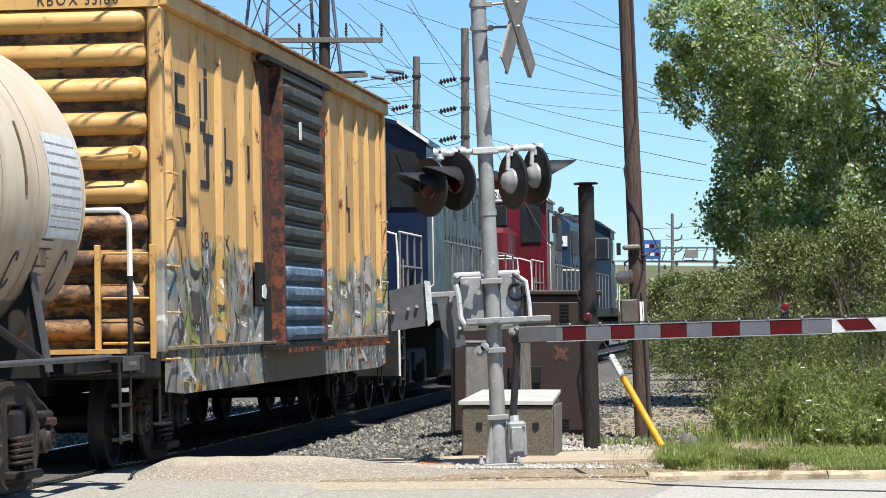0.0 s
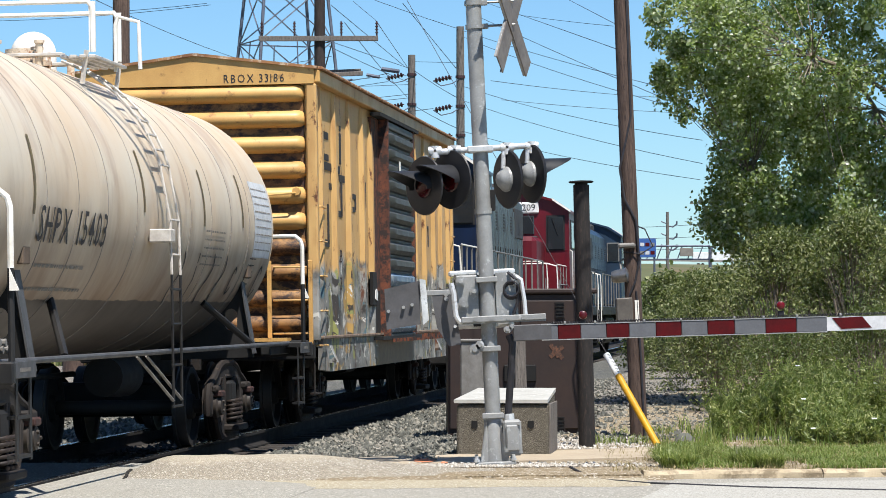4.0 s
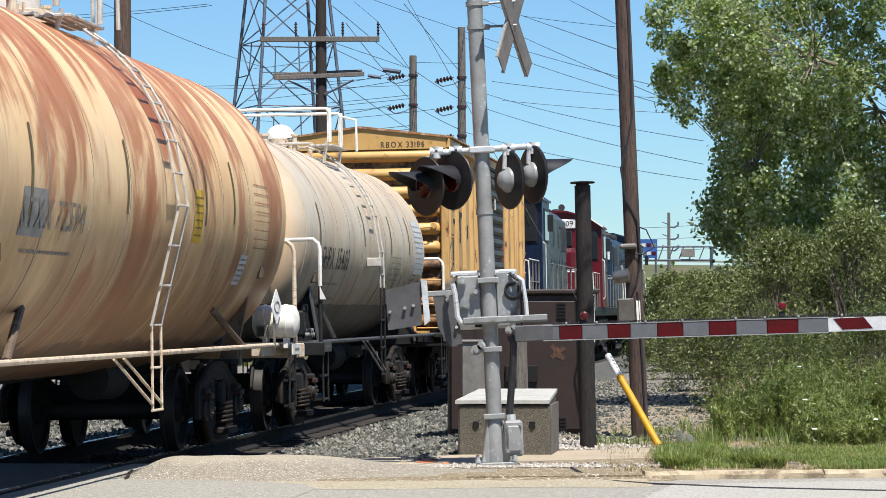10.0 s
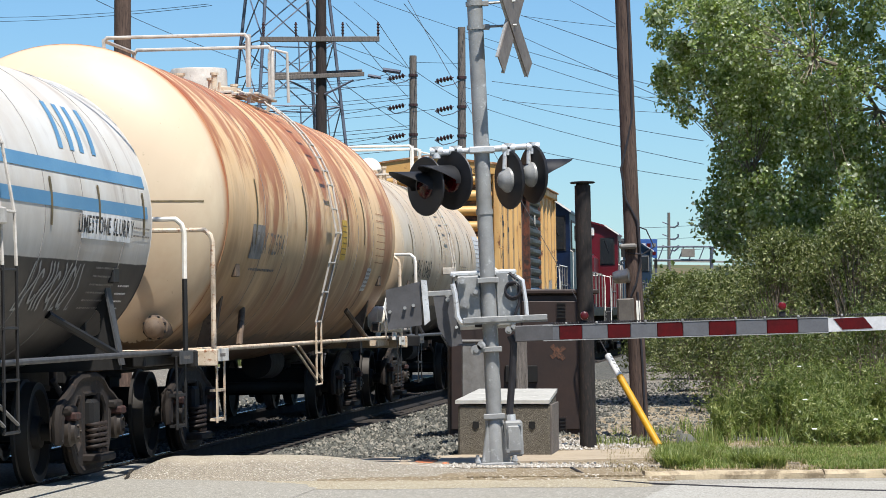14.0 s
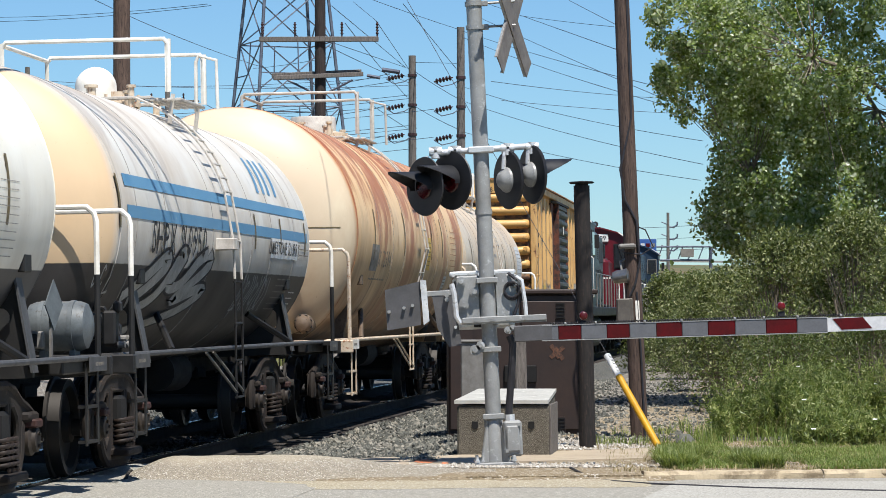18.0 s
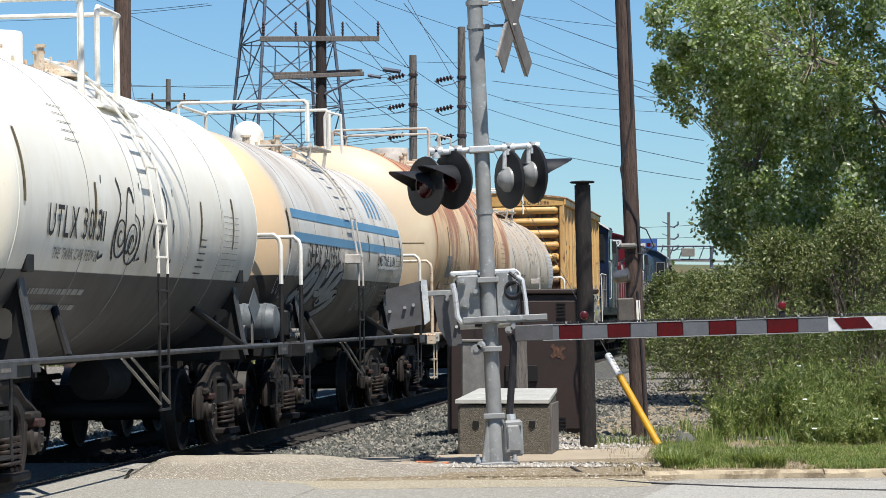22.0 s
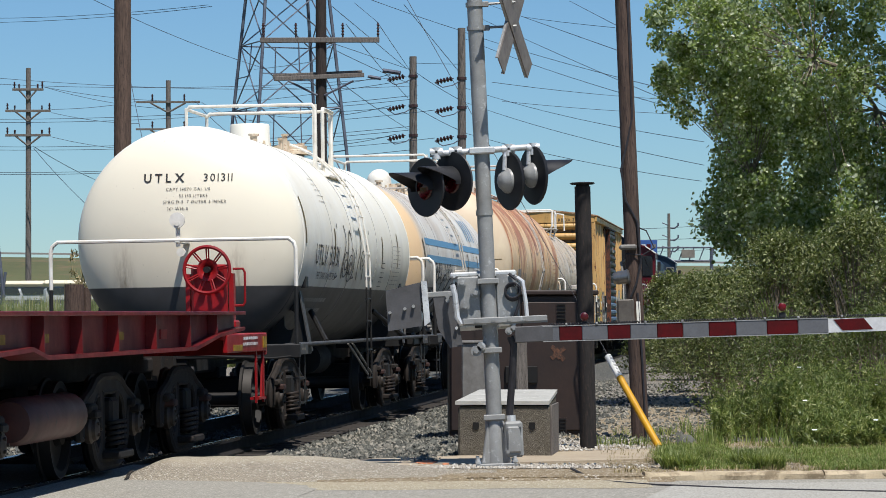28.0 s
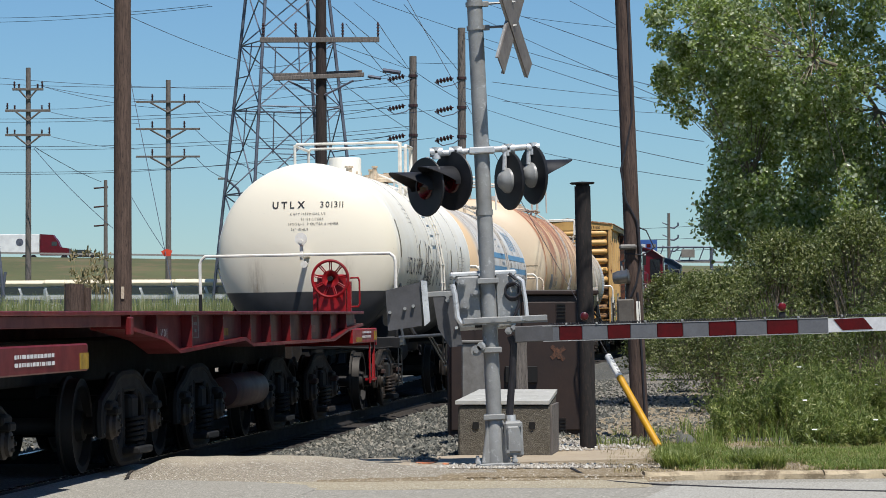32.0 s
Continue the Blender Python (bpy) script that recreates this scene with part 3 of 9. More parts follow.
sheet("track_bed", strip(-160, -27.5, -3.2, 3.0), -0.13, 0.2, BALLAST)
sheet("gravel_lane", strip(-11.2, 300, 3.45, 6.9), -0.015, 0.2, GRAVEL)
sheet("gravel_lane", strip(-11.2, 300, -14.5, -3.4), -0.06, 0.2, GRAVEL)
sheet("verge", [(0.2, road_edge(0.2) + 0.02), (60, road_edge(60) + 0.02), (60, 90), on_track(50, 6.9)[:2], on_track(-10.2, 4.0)[:2]], -0.005, 0.16, GRIT)
sheet("pavement", [(-1.5, 28.0), (1.95, 29.75), (2.15, 31.95), (-1.5, 29.35)], 0.012, 0.12, SIDEWALK)
# worn sandy slope from the verge down to the road
_q = [-1.1 + 0.08 * i for i in range(40)]
_v = [(x, road_edge(x) - 0.16 + 0.12 * noise.noise((x * 2.3, 1, 0)) + 0.05 * noise.noise((x * 9, 4, 0)), -0.049) for x in _q]
_v += [(x, road_edge(x) + 0.16 + 0.06 * noise.noise((x * 5, 6, 0)), (0.004 if x > 0 else -0.012) + 0.012 * noise.noise((x * 6, 2, 0))) for x in _q]
_v += [(x, road_edge(x) + 0.75 + 0.15 * noise.noise((x * 3, 9, 0)), -0.004 if x > 0 else -0.03) for x in _q]
tagged(part("dirt_slope", Geo().add(_v, [(k * 40 + i, k * 40 + i + 1, k * 40 + i + 41, k * 40 + i + 40) for k in (0, 1) for i in range(39)]), GRIT, sharp=80), kind="structure")
# crossing panels between and beside the rails, all but the near one painted with train shade
for a, b in ((-1.9, -0.82), (-0.64, 0.64), (0.82, 1.75)):
    sheet("crossing_panel", strip(-27.5, -10.6, a, b), -0.012, 0.15, PANEL if b < 1 else ROAD)
for a, b, e in ((1.75, 3.1, 1), (-3.3, -1.9, -1)):     # ramps from the road up to the rails
    p = [on_track(-27.5, a), on_track(-27.5, b), on_track(-12.7, b), on_track(-12.7, a)]
    hi = -0.013
    zs = [hi, -0.046, -0.046, hi] if e > 0 else [-0.046, hi, hi, -0.046]
    g = Geo().add([(q[0], q[1], z) for q, z in zip(p, zs)] + [(q[0], q[1], -0.2) for q in p], [(0, 1, 2, 3), (7, 6, 5, 4), (0, 4, 5, 1), (1, 5, 6, 2), (2, 6, 7, 3), (3, 7, 4, 0)])
    tagged(part("crossing_ramp", g, ROAD), kind="structure")

# rounded apron of coarse asphalt beside the crossing
nu, nv = 64, 22
vs, fs = [], []


def smooth(a, b, x):
    t = min(1, max(0, (x - a) / (b - a)))
    return t * t * (3 - 2 * t)


for i in range(nu + 1):
    x = -3.02 + 3.5 * i / nu
    for j in range(nv + 1):
        v = 2.3 * j / nv
        h = np.interp(v, [0, 0.12, 0.35, 0.75, 1.05, 1.5, 2.3], [-0.052, -0.02, 0.05, 0.13, 0.15, 0.11, 0.0])
        amp = smooth(-3.06, -2.4, x - 0.12 * v) * (1 - 0.72 * smooth(-1.3, 0.3, x))
        z = -0.056 + (h + 0.056) * amp + 0.006 * noise.noise((x * 5, v * 5, 0))
        vs.append((x - 0.1 * v * (1 - i / nu), road_edge(x) - 0.03 + v + 0.03 * noise.noise((x * 2, 0, 3)), z))
for i in range(nu):
    for j in range(nv):
        a = i * (nv + 1) + j
        fs.append((a, a + nv + 1, a + nv + 2, a + 1))
tagged(part("apron", Geo().add(vs, fs), APRON, sharp=80), kind="structure")

pts = []
for k in range(12):
    v = 0.06 + 0.1 * k
    x = -2.74 + 0.06 * v + 0.02 * noise.noise((v * 6, 1, 0))
    h = np.interp(v, [0, 0.12, 0.35, 0.75, 1.05, 1.5, 2.3], [-0.052, -0.02, 0.05, 0.13, 0.15, 0.11, 0.0])
    amp = smooth(-3.06, -2.4, x - 0.12 * v) * (1 - 0.72 * smooth(-1.3, 0.3, x))
    pts.append((x - 0.1 * v, road_edge(x) - 0.03 + v, -0.056 + (h + 0.056) * amp + 0.004))
tagged(part("crack", Geo().tube(pts, 0.016, 6), OILY_SHADE), kind="structure")

# sand and grit that the wheels have thrown to the road's edge, and a pale concrete lane beyond a joint
_q = [-6.0 + 0.07 * i for i in range(112)]
_v = [(x, road_edge(x) - 1.0 + 0.28 * noise.noise((x * 1.1, 3, 0)) + 0.1 * noise.noise((x * 5, 4, 0)) + 0.05 * noise.noise((x * 14, 4, 0)), -0.0485) for x in _q]
_v += [(x, road_edge(x) - 0.3, -0.041 + 0.006 * noise.noise((x * 7, 0, 5))) for x in _q]
_v += [(x, road_edge(x) + 0.12, -0.03) for x in _q]
_n = len(_q)
tagged(part("sand_strip", Geo().add(_v, [(k * _n + i, k * _n + i + 1, k * _n + i + _n + 1, k * _n + i + _n) for k in (0, 1) for i in range(_n - 1)]), SAND, sharp=80), kind="structure")
sheet("road_slab", [(1.93, 26.1), (1.6, 24.4), (0.6, 19.5), (60, 26.5), (60, road_edge(60) - 0.55), (3.0, road_edge(3.0) - 0.55)], -0.046, 0.02, SLAB)
# kerb stones
KERB = surf("dusty worn kerb concrete", lin(182, 166, 138), lin(158, 143, 117), 1.6, 0.95, 0, 0.6, 50, wear=lin(122, 108, 86), amount=0.45, dist=0.012)


def kerb(x0, x1, top, name="kerb"):
    d = math.atan(0.118)
    half, n = ((x1 - x0) / math.cos(d) - 0.012) / 2, 20
    g, vs = Geo(), []
    sec = ((-0.08, -0.22), (-0.082, -0.03), (-0.06, -0.004), (-0.02, 0.0), (0.05, 0.0), (0.08, -0.01), (0.08, -0.22))
    for i in range(n + 1):
        u = -half + 2 * half * i / n
        for k, (w, h) in enumerate(sec):
            q = (x0 + u) * 6
            vs.append((u, w + (0.022 * noise.noise((q, k * 0.7, 1)) if 0 < k < 4 else 0.0), top + h + (0.014 * noise.noise((q, k * 0.5, 7)) - 0.008 if 0 < k < 6 else 0.0)))
    c = len(sec)
    g.add(vs, [(i * c + k, (i + 1) * c + k, (i + 1) * c + k + 1, i * c + k + 1) for i in range(n) for k in range(c - 1)] + [tuple(range(c)), tuple(range(n * c, n * c + c))[::-1]])
    ob = tagged(part(name, g, KERB), kind="structure")
    xm = (x0 + x1) / 2
    ob.matrix_basis = pose(xm, road_edge(xm) + 0.09, 0, 0, 0, math.degrees(d))
    return ob


for i in range(16):
    kerb(1.75 + 1.6 * i, 3.35 + 1.6 * i, 0.03)

# rails and ties
for e in (-1, 1):
    z = 0.009 * e
    prof = [(-0.07, -0.18), (0.07, -0.18), (0.07, -0.165), (0.012, -0.14), (0.012, -0.045), (0.036, -0.035), (0.036, -0.006), (-0.036, -0.006), (-0.036, -0.035), (-0.012, -0.045), (-0.012, -0.14), (-0.07, -0.165)]
    head_prof = [(-0.036, -0.012), (0.036, -0.012), (0.036, -0.004), (0.028, 0.0), (-0.028, 0.0), (-0.036, -0.004)]
    for nm, pr, mt in (("rail", prof, RAIL_STEEL), ("rail_head", head_prof, RAIL_TOP)):
        g = Geo().prism([(w + z, u + e * 0.755) for u, w in pr], -70, 420, 1)
        ob = tagged(part(nm, g, mt), kind="structure")
        ob.matrix_basis = pose(TX, TY, 0, 0, 0, -math.degrees(HEAD))
tie = Geo().box((0, 0, -0.225), (2.6, 0.23, 0.1), 0.012).mesh("tie")
tie.materials.append(TIMBER_TIE)
rnd = random.Random(5)
for i in range(150):
    ob = tagged(part("tie", tie, TIMBER_TIE), kind="structure")
    x, y, _ = on_track(-10.2 + 0.53 * i, rnd.uniform(-0.03, 0.03))
    ob.matrix_basis = pose(x, y, 0, 0, 0, -math.degrees(HEAD) + rnd.uniform(-1, 1))


def stones(name, n, place, size, material, seed, label):
    """n loose stones as one heap; place(rng) gives x, y, z arrays."""
    rng = np.random.default_rng(seed)
    base = np.array([(1, 0, 0), (-1, 0, 0), (0, 1, 0), (0, -1, 0), (0, 0, 1), (0, 0, -1)], float)
    tri = np.array([(0, 2, 4), (2, 1, 4), (1, 3, 4), (3, 0, 4), (2, 0, 5), (1, 2, 5), (3, 1, 5), (0, 3, 5)])
    x, y, z = place(rng)
    v = base[None] * rng.uniform(0.55, 1.25, (n, 6, 1)) + rng.normal(0, 0.14, (n, 6, 3))
    a, b = rng.uniform(0, TAU, n), rng.uniform(-0.9, 0.9, n)
    ca, sa, cb, sb = np.cos(a), np.sin(a), np.cos(b), np.sin(b)
    rot = np.stack([np.stack([ca, -sa * cb, sa * sb], -1), np.stack([sa, ca * cb, -ca * sb], -1), np.stack([0 * a, sb, cb], -1)], 1)
    v = np.einsum("nij,nkj->nki", rot, v) * rng.uniform(size[0], size[1], (n, 1, 1))
    v += np.stack([x, y, z], -1)[:, None]
    f = tri[None] + 6 * np.arange(n)[:, None, None]
    ob = part(name, raw_mesh(name, v.reshape(-1, 3), f.reshape(-1, 3)), material)
    return tagged(ob, label, kind="stuff")


def stone_paint(name, c1, c2, c3):
    m = Mat(name)
    r = m.nt.nodes.new("ShaderNodeNewGeometry").outputs["Random Per Island"]
    col = m.ramp(r, (0.0, c1), (0.6, c2), (1.0, c3))
    col = m.mix(0.3, col, m.mix(m.noise(40), (0.25,) * 3 + (1,), (0.75,) * 3 + (1,)), "OVERLAY")
    m.bump(m.noise(120), 0.4, 0.004)
    return m.done(col, 0.9, 0, 0.25)


STONE = stone_paint("ballast stone", lin(68, 68, 63), lin(94, 94, 87), lin(140, 134, 122))
# for between the rails: train shade is painted into these tones as well
OILY_SHADE_STONE = stone_paint("stone dark with oil and train shade", lin(44, 42, 40), lin(62, 60, 56), lin(84, 80, 74))
WHITE_STONE = stone_paint("pale limestone chips", lin(148, 139, 126), lin(173, 166, 155), lin(198, 193, 183))


def bed(s0, s1, l0, l1, z, n):
    def place(rng):
        s, q = s0 + (s1 - s0) * rng.random(n) ** 1.7, rng.uniform(l0, l1, n)
        return TX + s * math.sin(HEAD) + q * math.cos(HEAD), TY + s * math.cos(HEAD) - q * math.sin(HEAD), z + np.clip((q - 1.7) * 0.086, 0, 0.155) + rng.uniform(-0.01, 0.02, n)
    return place


stones("ballast_stones", 16000, bed(-10.4, 26, 1.28, 3.7, -0.175, 16000), (0.022, 0.045), STONE, 3, "loose blue-grey ballast stones beside the rail")
stones("ballast_stones", 4000, bed(-10.4, 16, -3.4, -0.8, -0.175, 4000), (0.022, 0.045), STONE, 4, "loose blue-grey ballast stones beyond the rail")
stones("ballast_stones", 2500, bed(-10.4, 8, -0.6, 0.6, -0.18, 2500), (0.02, 0.04), OILY_SHADE_STONE, 6, "loose blue-grey ballast stones between the rails")
stones("limestone_chips", 1500, lambda r: (r.normal(0.55, 0.55, 1500), 28.15 + np.abs(r.normal(0, 0.3, 1500)), np.full(1500, 0.004)), (0.008, 0.022), WHITE_STONE, 7, "pale limestone chips round the foot of a signal mast")
stones("limestone_chips", 2600, lambda r: (lambda x: (x, road_edge(x) + r.normal(0.0, 0.07, 2600), np.full(2600, -0.05)))(r.uniform(-4.2, 1.6, 2600)), (0.006, 0.017), WHITE_STONE, 17, "fine pale grit along the road's edge")
stones("limestone_chips", 900, lambda r: (r.uniform(0.9, 2.2, 900), r.uniform(31.8, 34.5, 900), np.full(900, 0.0)), (0.01, 0.03), WHITE_STONE, 8, "pale limestone chips beside a dark post")
stones("limestone_chips", 5000, lambda r: (r.uniform(0.2, 5.2, 5000), 34 + 28 * r.random(5000) ** 1.6, np.full(5000, -0.005)), (0.012, 0.045), STONE, 9, "grey stones strewn on a gravel lane")
# a dark cable of old tar across the road edge
pts = [(1.15, 27.75, 0.02), (1.22, 27.2, 0.0), (1.36, 26.86, -0.045), (1.75, 26.3, -0.046), (2.6, 25.6, -0.046), (3.9, 25.0, -0.046), (6.5, 24.2, -0.046)]
part("tar_seam", Geo().tube(pts, 0.012, 6), CABLE)
tagged(bpy.data.objects["tar_seam"], "dark line of tar across pale asphalt", "tar seam")

# ---- the train: it draws away along one straight track ----
def run(t):
    """How far the rear of the boxcar stands along the track at t seconds."""
    u = t / 16 - 1
    return 26.314 + u * (37.768 + u * (-1.709 + u * (0.234 + u * (0.814 - 0.205 * u))))


WHEELS, CARS = [], []            # what motions() keys: wheelsets with their radius, cars with their place in the train, the way they face and how far they sit off the line


def wheelset_mesh(r=0.42):
    g = Geo()
    g.cyl((-0.98, 0, 0), (0.98, 0, 0), 0.075, 14)
    for e in (-1, 1):
        prof = [(0.1, -0.09), (0.13, -0.08), (0.14, -0.02), (r - 0.09, 0.0), (r - 0.06, -0.065), (r, -0.065), (r + 0.004, 0.035), (r + 0.028, 0.045), (r + 0.025, 0.075),
                (r - 0.065, 0.075), (r - 0.085, 0.045), (0.15, 0.03), (0.13, 0.09), (0.1, 0.09)]
        g.lathe([(a, b) for a, b in prof], (e * 0.745, 0, 0), (-e, 0, 0), 40)
    return g.mesh("wheelset", 30)


WHEELSET = wheelset_mesh()
WHEELSET.materials.append(WHEEL)


def spring_mesh():
    g = Geo()
    for dy in (-0.13, 0.0, 0.13):
        pts = [(0.055 * math.cos(a), dy + 0.055 * math.sin(a), 0.235 * a / (TAU * 5)) for a in [TAU * 5 * i / 50 for i in range(51)]]
        g.tube(pts, 0.018, 6)
    return g.mesh("spring", 60)


SPRING = spring_mesh()
SPRING.materials.append(SPRING_STEEL)


def side_frame_mesh():
    """A cast side frame in the plane of y and z: one plate with a spring opening and two windows, and rounded lips along its edges."""
    right = [(0.3, 0.86), (0.52, 0.82), (0.72, 0.73), (0.95, 0.67), (1.1, 0.62), (1.16, 0.5), (1.14, 0.35), (1.06, 0.34), (1.04, 0.52), (1.0, 0.56), (0.78, 0.56), (0.75, 0.5),
             (0.73, 0.32), (0.62, 0.18), (0.46, 0.09), (0.3, 0.07)]
    loops = [right + [(-y, z) for y, z in right[::-1]], [(-0.25, 0.2), (0.25, 0.2), (0.25, 0.72), (-0.25, 0.72)]]
    hole = [(0.36, 0.3), (0.48, 0.22), (0.6, 0.32), (0.65, 0.48), (0.6, 0.62), (0.48, 0.7), (0.37, 0.7), (0.34, 0.5)]
    loops += [hole, [(-y, z) for y, z in hole]]
    flat = [p for loop in loops for p in loop]
    tri = geometry.tessellate_polygon([[Vector((y, z, 0)) for y, z in loop] for loop in loops])
    g, n, t = Geo(), len(flat), 0.04
    fs = [tuple(q) for q in tri] + [tuple(i + n for i in q[::-1]) for q in tri]
    k = 0
    for loop in loops:
        c = len(loop)
        fs += [(k + i, k + (i + 1) % c, n + k + (i + 1) % c, n + k + i) for i in range(c)]
        k += c
    g.add([(t, y, z) for y, z in flat] + [(-t, y, z) for y, z in flat], fs)
    for loop, r in zip(loops, (0.04, 0.034, 0.03, 0.03)):
        g.tube([(0.02, y, z) for y, z in loop + loop[:2]], r, 7)
    g.box((0.05, 0, 0.17), (0.3, 0.6, 0.07), 0.015)
    for e in (-1, 1):
        g.box((0.02, e * 0.89, 0.6), (0.18, 0.28, 0.08), 0.02)
    return g.mesh("side_frame", 40)


SIDE_FRAME = side_frame_mesh()
SIDE_FRAME.materials.append(CAST)
_g = Geo().lathe([(0.12, 0.0), (0.125, 0.05), (0.1, 0.07), (0.095, 0.1), (0.05, 0.115)], (0, 0, 0), (1, 0, 0), 18)
for _i in range(3):
    _a = TAU * _i / 3
    _g.cyl((0.1, 0.055 * math.cos(_a), 0.055 * math.sin(_a)), (0.13, 0.055 * math.cos(_a), 0.055 * math.sin(_a)), 0.016, 6)
BEARING_CAP = _g.mesh("bearing")
BEARING_CAP.materials.append(BEARING)
BOLSTER = Geo().box((0, 0, 0.55), (2.2, 0.3, 0.24), 0.03).box((0, 0, 0.72), (0.5, 0.5, 0.14), 0.02).box((0, 0.55, 0.36), (1.7, 0.1, 0.1), 0.02).box((0, -0.55, 0.36), (1.7, 0.1, 0.1), 0.02).mesh("truck")
BOLSTER.materials.append(STEEL_DARK)


# darker copies: the deck's shade on these trucks is put into their material
SHADED_FRAME = SIDE_FRAME.copy()
SHADED_FRAME.materials.clear()
SHADED_FRAME.materials.append(STEEL_DARK)
SHADED_SPRING = SPRING.copy()
SHADED_SPRING.materials.clear()
SHADED_SPRING.materials.append(STEEL_DARK)


def freight_truck(car, y, wheelbase=1.78, dark=False):
    tr = part("truck", BOLSTER, STEEL_DARK, car)
    tr.location = (0, y, 0)
    for e in (-1, 1):
        f = part("side_frame", SHADED_FRAME if dark else SIDE_FRAME, CAST, tr)
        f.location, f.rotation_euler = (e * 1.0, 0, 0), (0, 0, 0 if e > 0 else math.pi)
        sp = part("spring", SHADED_SPRING if dark else SPRING, SPRING_STEEL, tr)
        sp.location = (e * 1.1, 0, 0.23)
        for k in (-1, 1):
            b = part("bearing", BEARING_CAP, BEARING, tr)
            part("adapter", Geo().box((e * 1.07, k * wheelbase / 2, 0.55), (0.16, 0.2, 0.07), 0.015), STEEL_DARK if dark else ADAPTER, tr)
            b.location, b.rotation_euler = (e * 1.03, k * wheelbase / 2, 0.42), (0, 0, 0 if e > 0 else math.pi)
    for k in (-1, 1):
        w = part("wheelset", WHEELSET, WHEEL, tr)
        w.location = (0, k * wheelbase / 2, 0.42)
        WHEELS.append((w, k * wheelbase / 2, 0.42))
    return tr


def coupler(car, y, e):
    g = Geo()
    g.box((0, y + e * 0.25, 0.86), (0.14, 0.6, 0.16), 0.02)
    g.prism([(y + e * a, b) for a, b in ((0.5, 0.7), (0.82, 0.68), (0.86, 0.86), (0.82, 1.03), (0.5, 1.0))], -0.16, 0.05, 0)
    g.prism([(y + e * a, b) for a, b in ((0.55, 0.74), (0.7, 0.74), (0.7, 0.98), (0.55, 0.98))], 0.05, 0.15, 0)
    part("coupler", g, CAST, car)
    h = Geo().tube([(0.25, y + e * 0.1, 0.8), (0.3, y + e * 0.35, 0.6), (0.22, y + e * 0.6, 0.42), (0.1, y + e * 0.78, 0.5)], 0.028, 8)
    part("brake_hose", h, CABLE, car)


def wrap(flat, r, zc, y0, z0, lift=0.006, side=1, thick=False):
    """Lays flat letters round the side of a tank of radius r: their x runs along the car, their y up its side."""
    vs, fs = flat
    if vs and fs and len(vs) > 4:
        lift += (max(y for _, y in vs) - min(y for _, y in vs)) ** 2 / (8 * r) if len(fs) < 400 and thick else 0.0
    a0 = math.asin(max(-1, min(1, (z0 - zc) / r)))
    out = []
    for x, y in vs:
        a = a0 + y / r
        out.append((side * (r + lift) * math.cos(a), y0 + side * x, zc + (r + lift) * math.sin(a)))
    return Geo().add(out, fs)


def shell_point(r, zc, ang, lift=0.0):
    """A point of the shell's section; ang from the right side upward, degrees."""
    a = radians(ang)
    return ((r + lift) * math.cos(a), zc + (r + lift) * math.sin(a))


def scrawl(seed, n, w, h, stroke=0.03):
    """Loose spray-can strokes as thin flat ribbons."""
    rnd = random.Random(seed)
    vs, fs = [], []
    for k in range(n):
        x = -w / 2 + w * (k + 0.5) / n + rnd.uniform(-0.05, 0.05)
        kind = rnd.choice("scl")
        if kind == "l":
            pts = [(x + rnd.uniform(-.06, .06), h * 0.5), (x + rnd.uniform(-.1, .1), 0), (x + rnd.uniform(-.08, .08), -h * 0.5), (x + rnd.uniform(0, .2), -h * 0.45)]
        elif kind == "c":
            q = rnd.uniform(.25, .42) * h
            pts = [(x + q * 0.6 * math.cos(a), q * math.sin(a)) for a in [0.6 + 5.2 * i / 12 for i in range(13)]]
        else:
            pts = [(x + 0.28 * h * math.sin(2.0 * math.pi * i / 10) * 0.6, h * (0.5 - i / 10)) for i in range(11)]
        base = len(vs)
        for i, (x1, y1) in enumerate(pts):
            d = Vector(pts[min(i + 1, len(pts) - 1)]) - Vector(pts[max(i - 1, 0)])
            d = d.normalized() if d.length > 1e-5 else Vector((1, 0))
            vs += [(x1 + d.y * stroke / 2, y1 - d.x * stroke / 2), (x1 - d.y * stroke / 2, y1 + d.x * stroke / 2)]
        fs += [(base + 2 * i, base + 2 * i + 2, base + 2 * i + 3, base + 2 * i + 1) for i in range(len(pts) - 1)]
    return vs, fs


def ribbon(pts, width):
    """A flat spray-can stroke of one width along (y, z) points, rounded at its bends; z counts from the tank's middle."""
    fine = []
    for i in range(len(pts) - 1):
        p0, p1, p2, p3 = (Vector(pts[max(0, min(len(pts) - 1, i + k))]) for k in (-1, 0, 1, 2))
        for q in range(6):
            t = q / 6
            fine.append(0.5 * (2 * p1 + (p2 - p0) * t + (2 * p0 - 5 * p1 + 4 * p2 - p3) * t * t + (3 * p1 - p0 - 3 * p2 + p3) * t ** 3))
    fine.append(Vector(pts[-1]))
    vs, fs = [], []
    for i, p in enumerate(fine):
        d = (fine[min(i + 1, len(fine) - 1)] - fine[max(i - 1, 0)]).normalized()
        n = Vector((-d.y * 1.6, d.x * 0.6)) * width / 2
        vs += [(p.x - n.x, p.y - n.y - 2.24), (p.x + n.x, p.y + n.y - 2.24)]
    fs = [(2 * i, 2 * i + 1, 2 * i + 3, 2 * i + 2) for i in range(len(fine) - 1)]
    return vs, fs


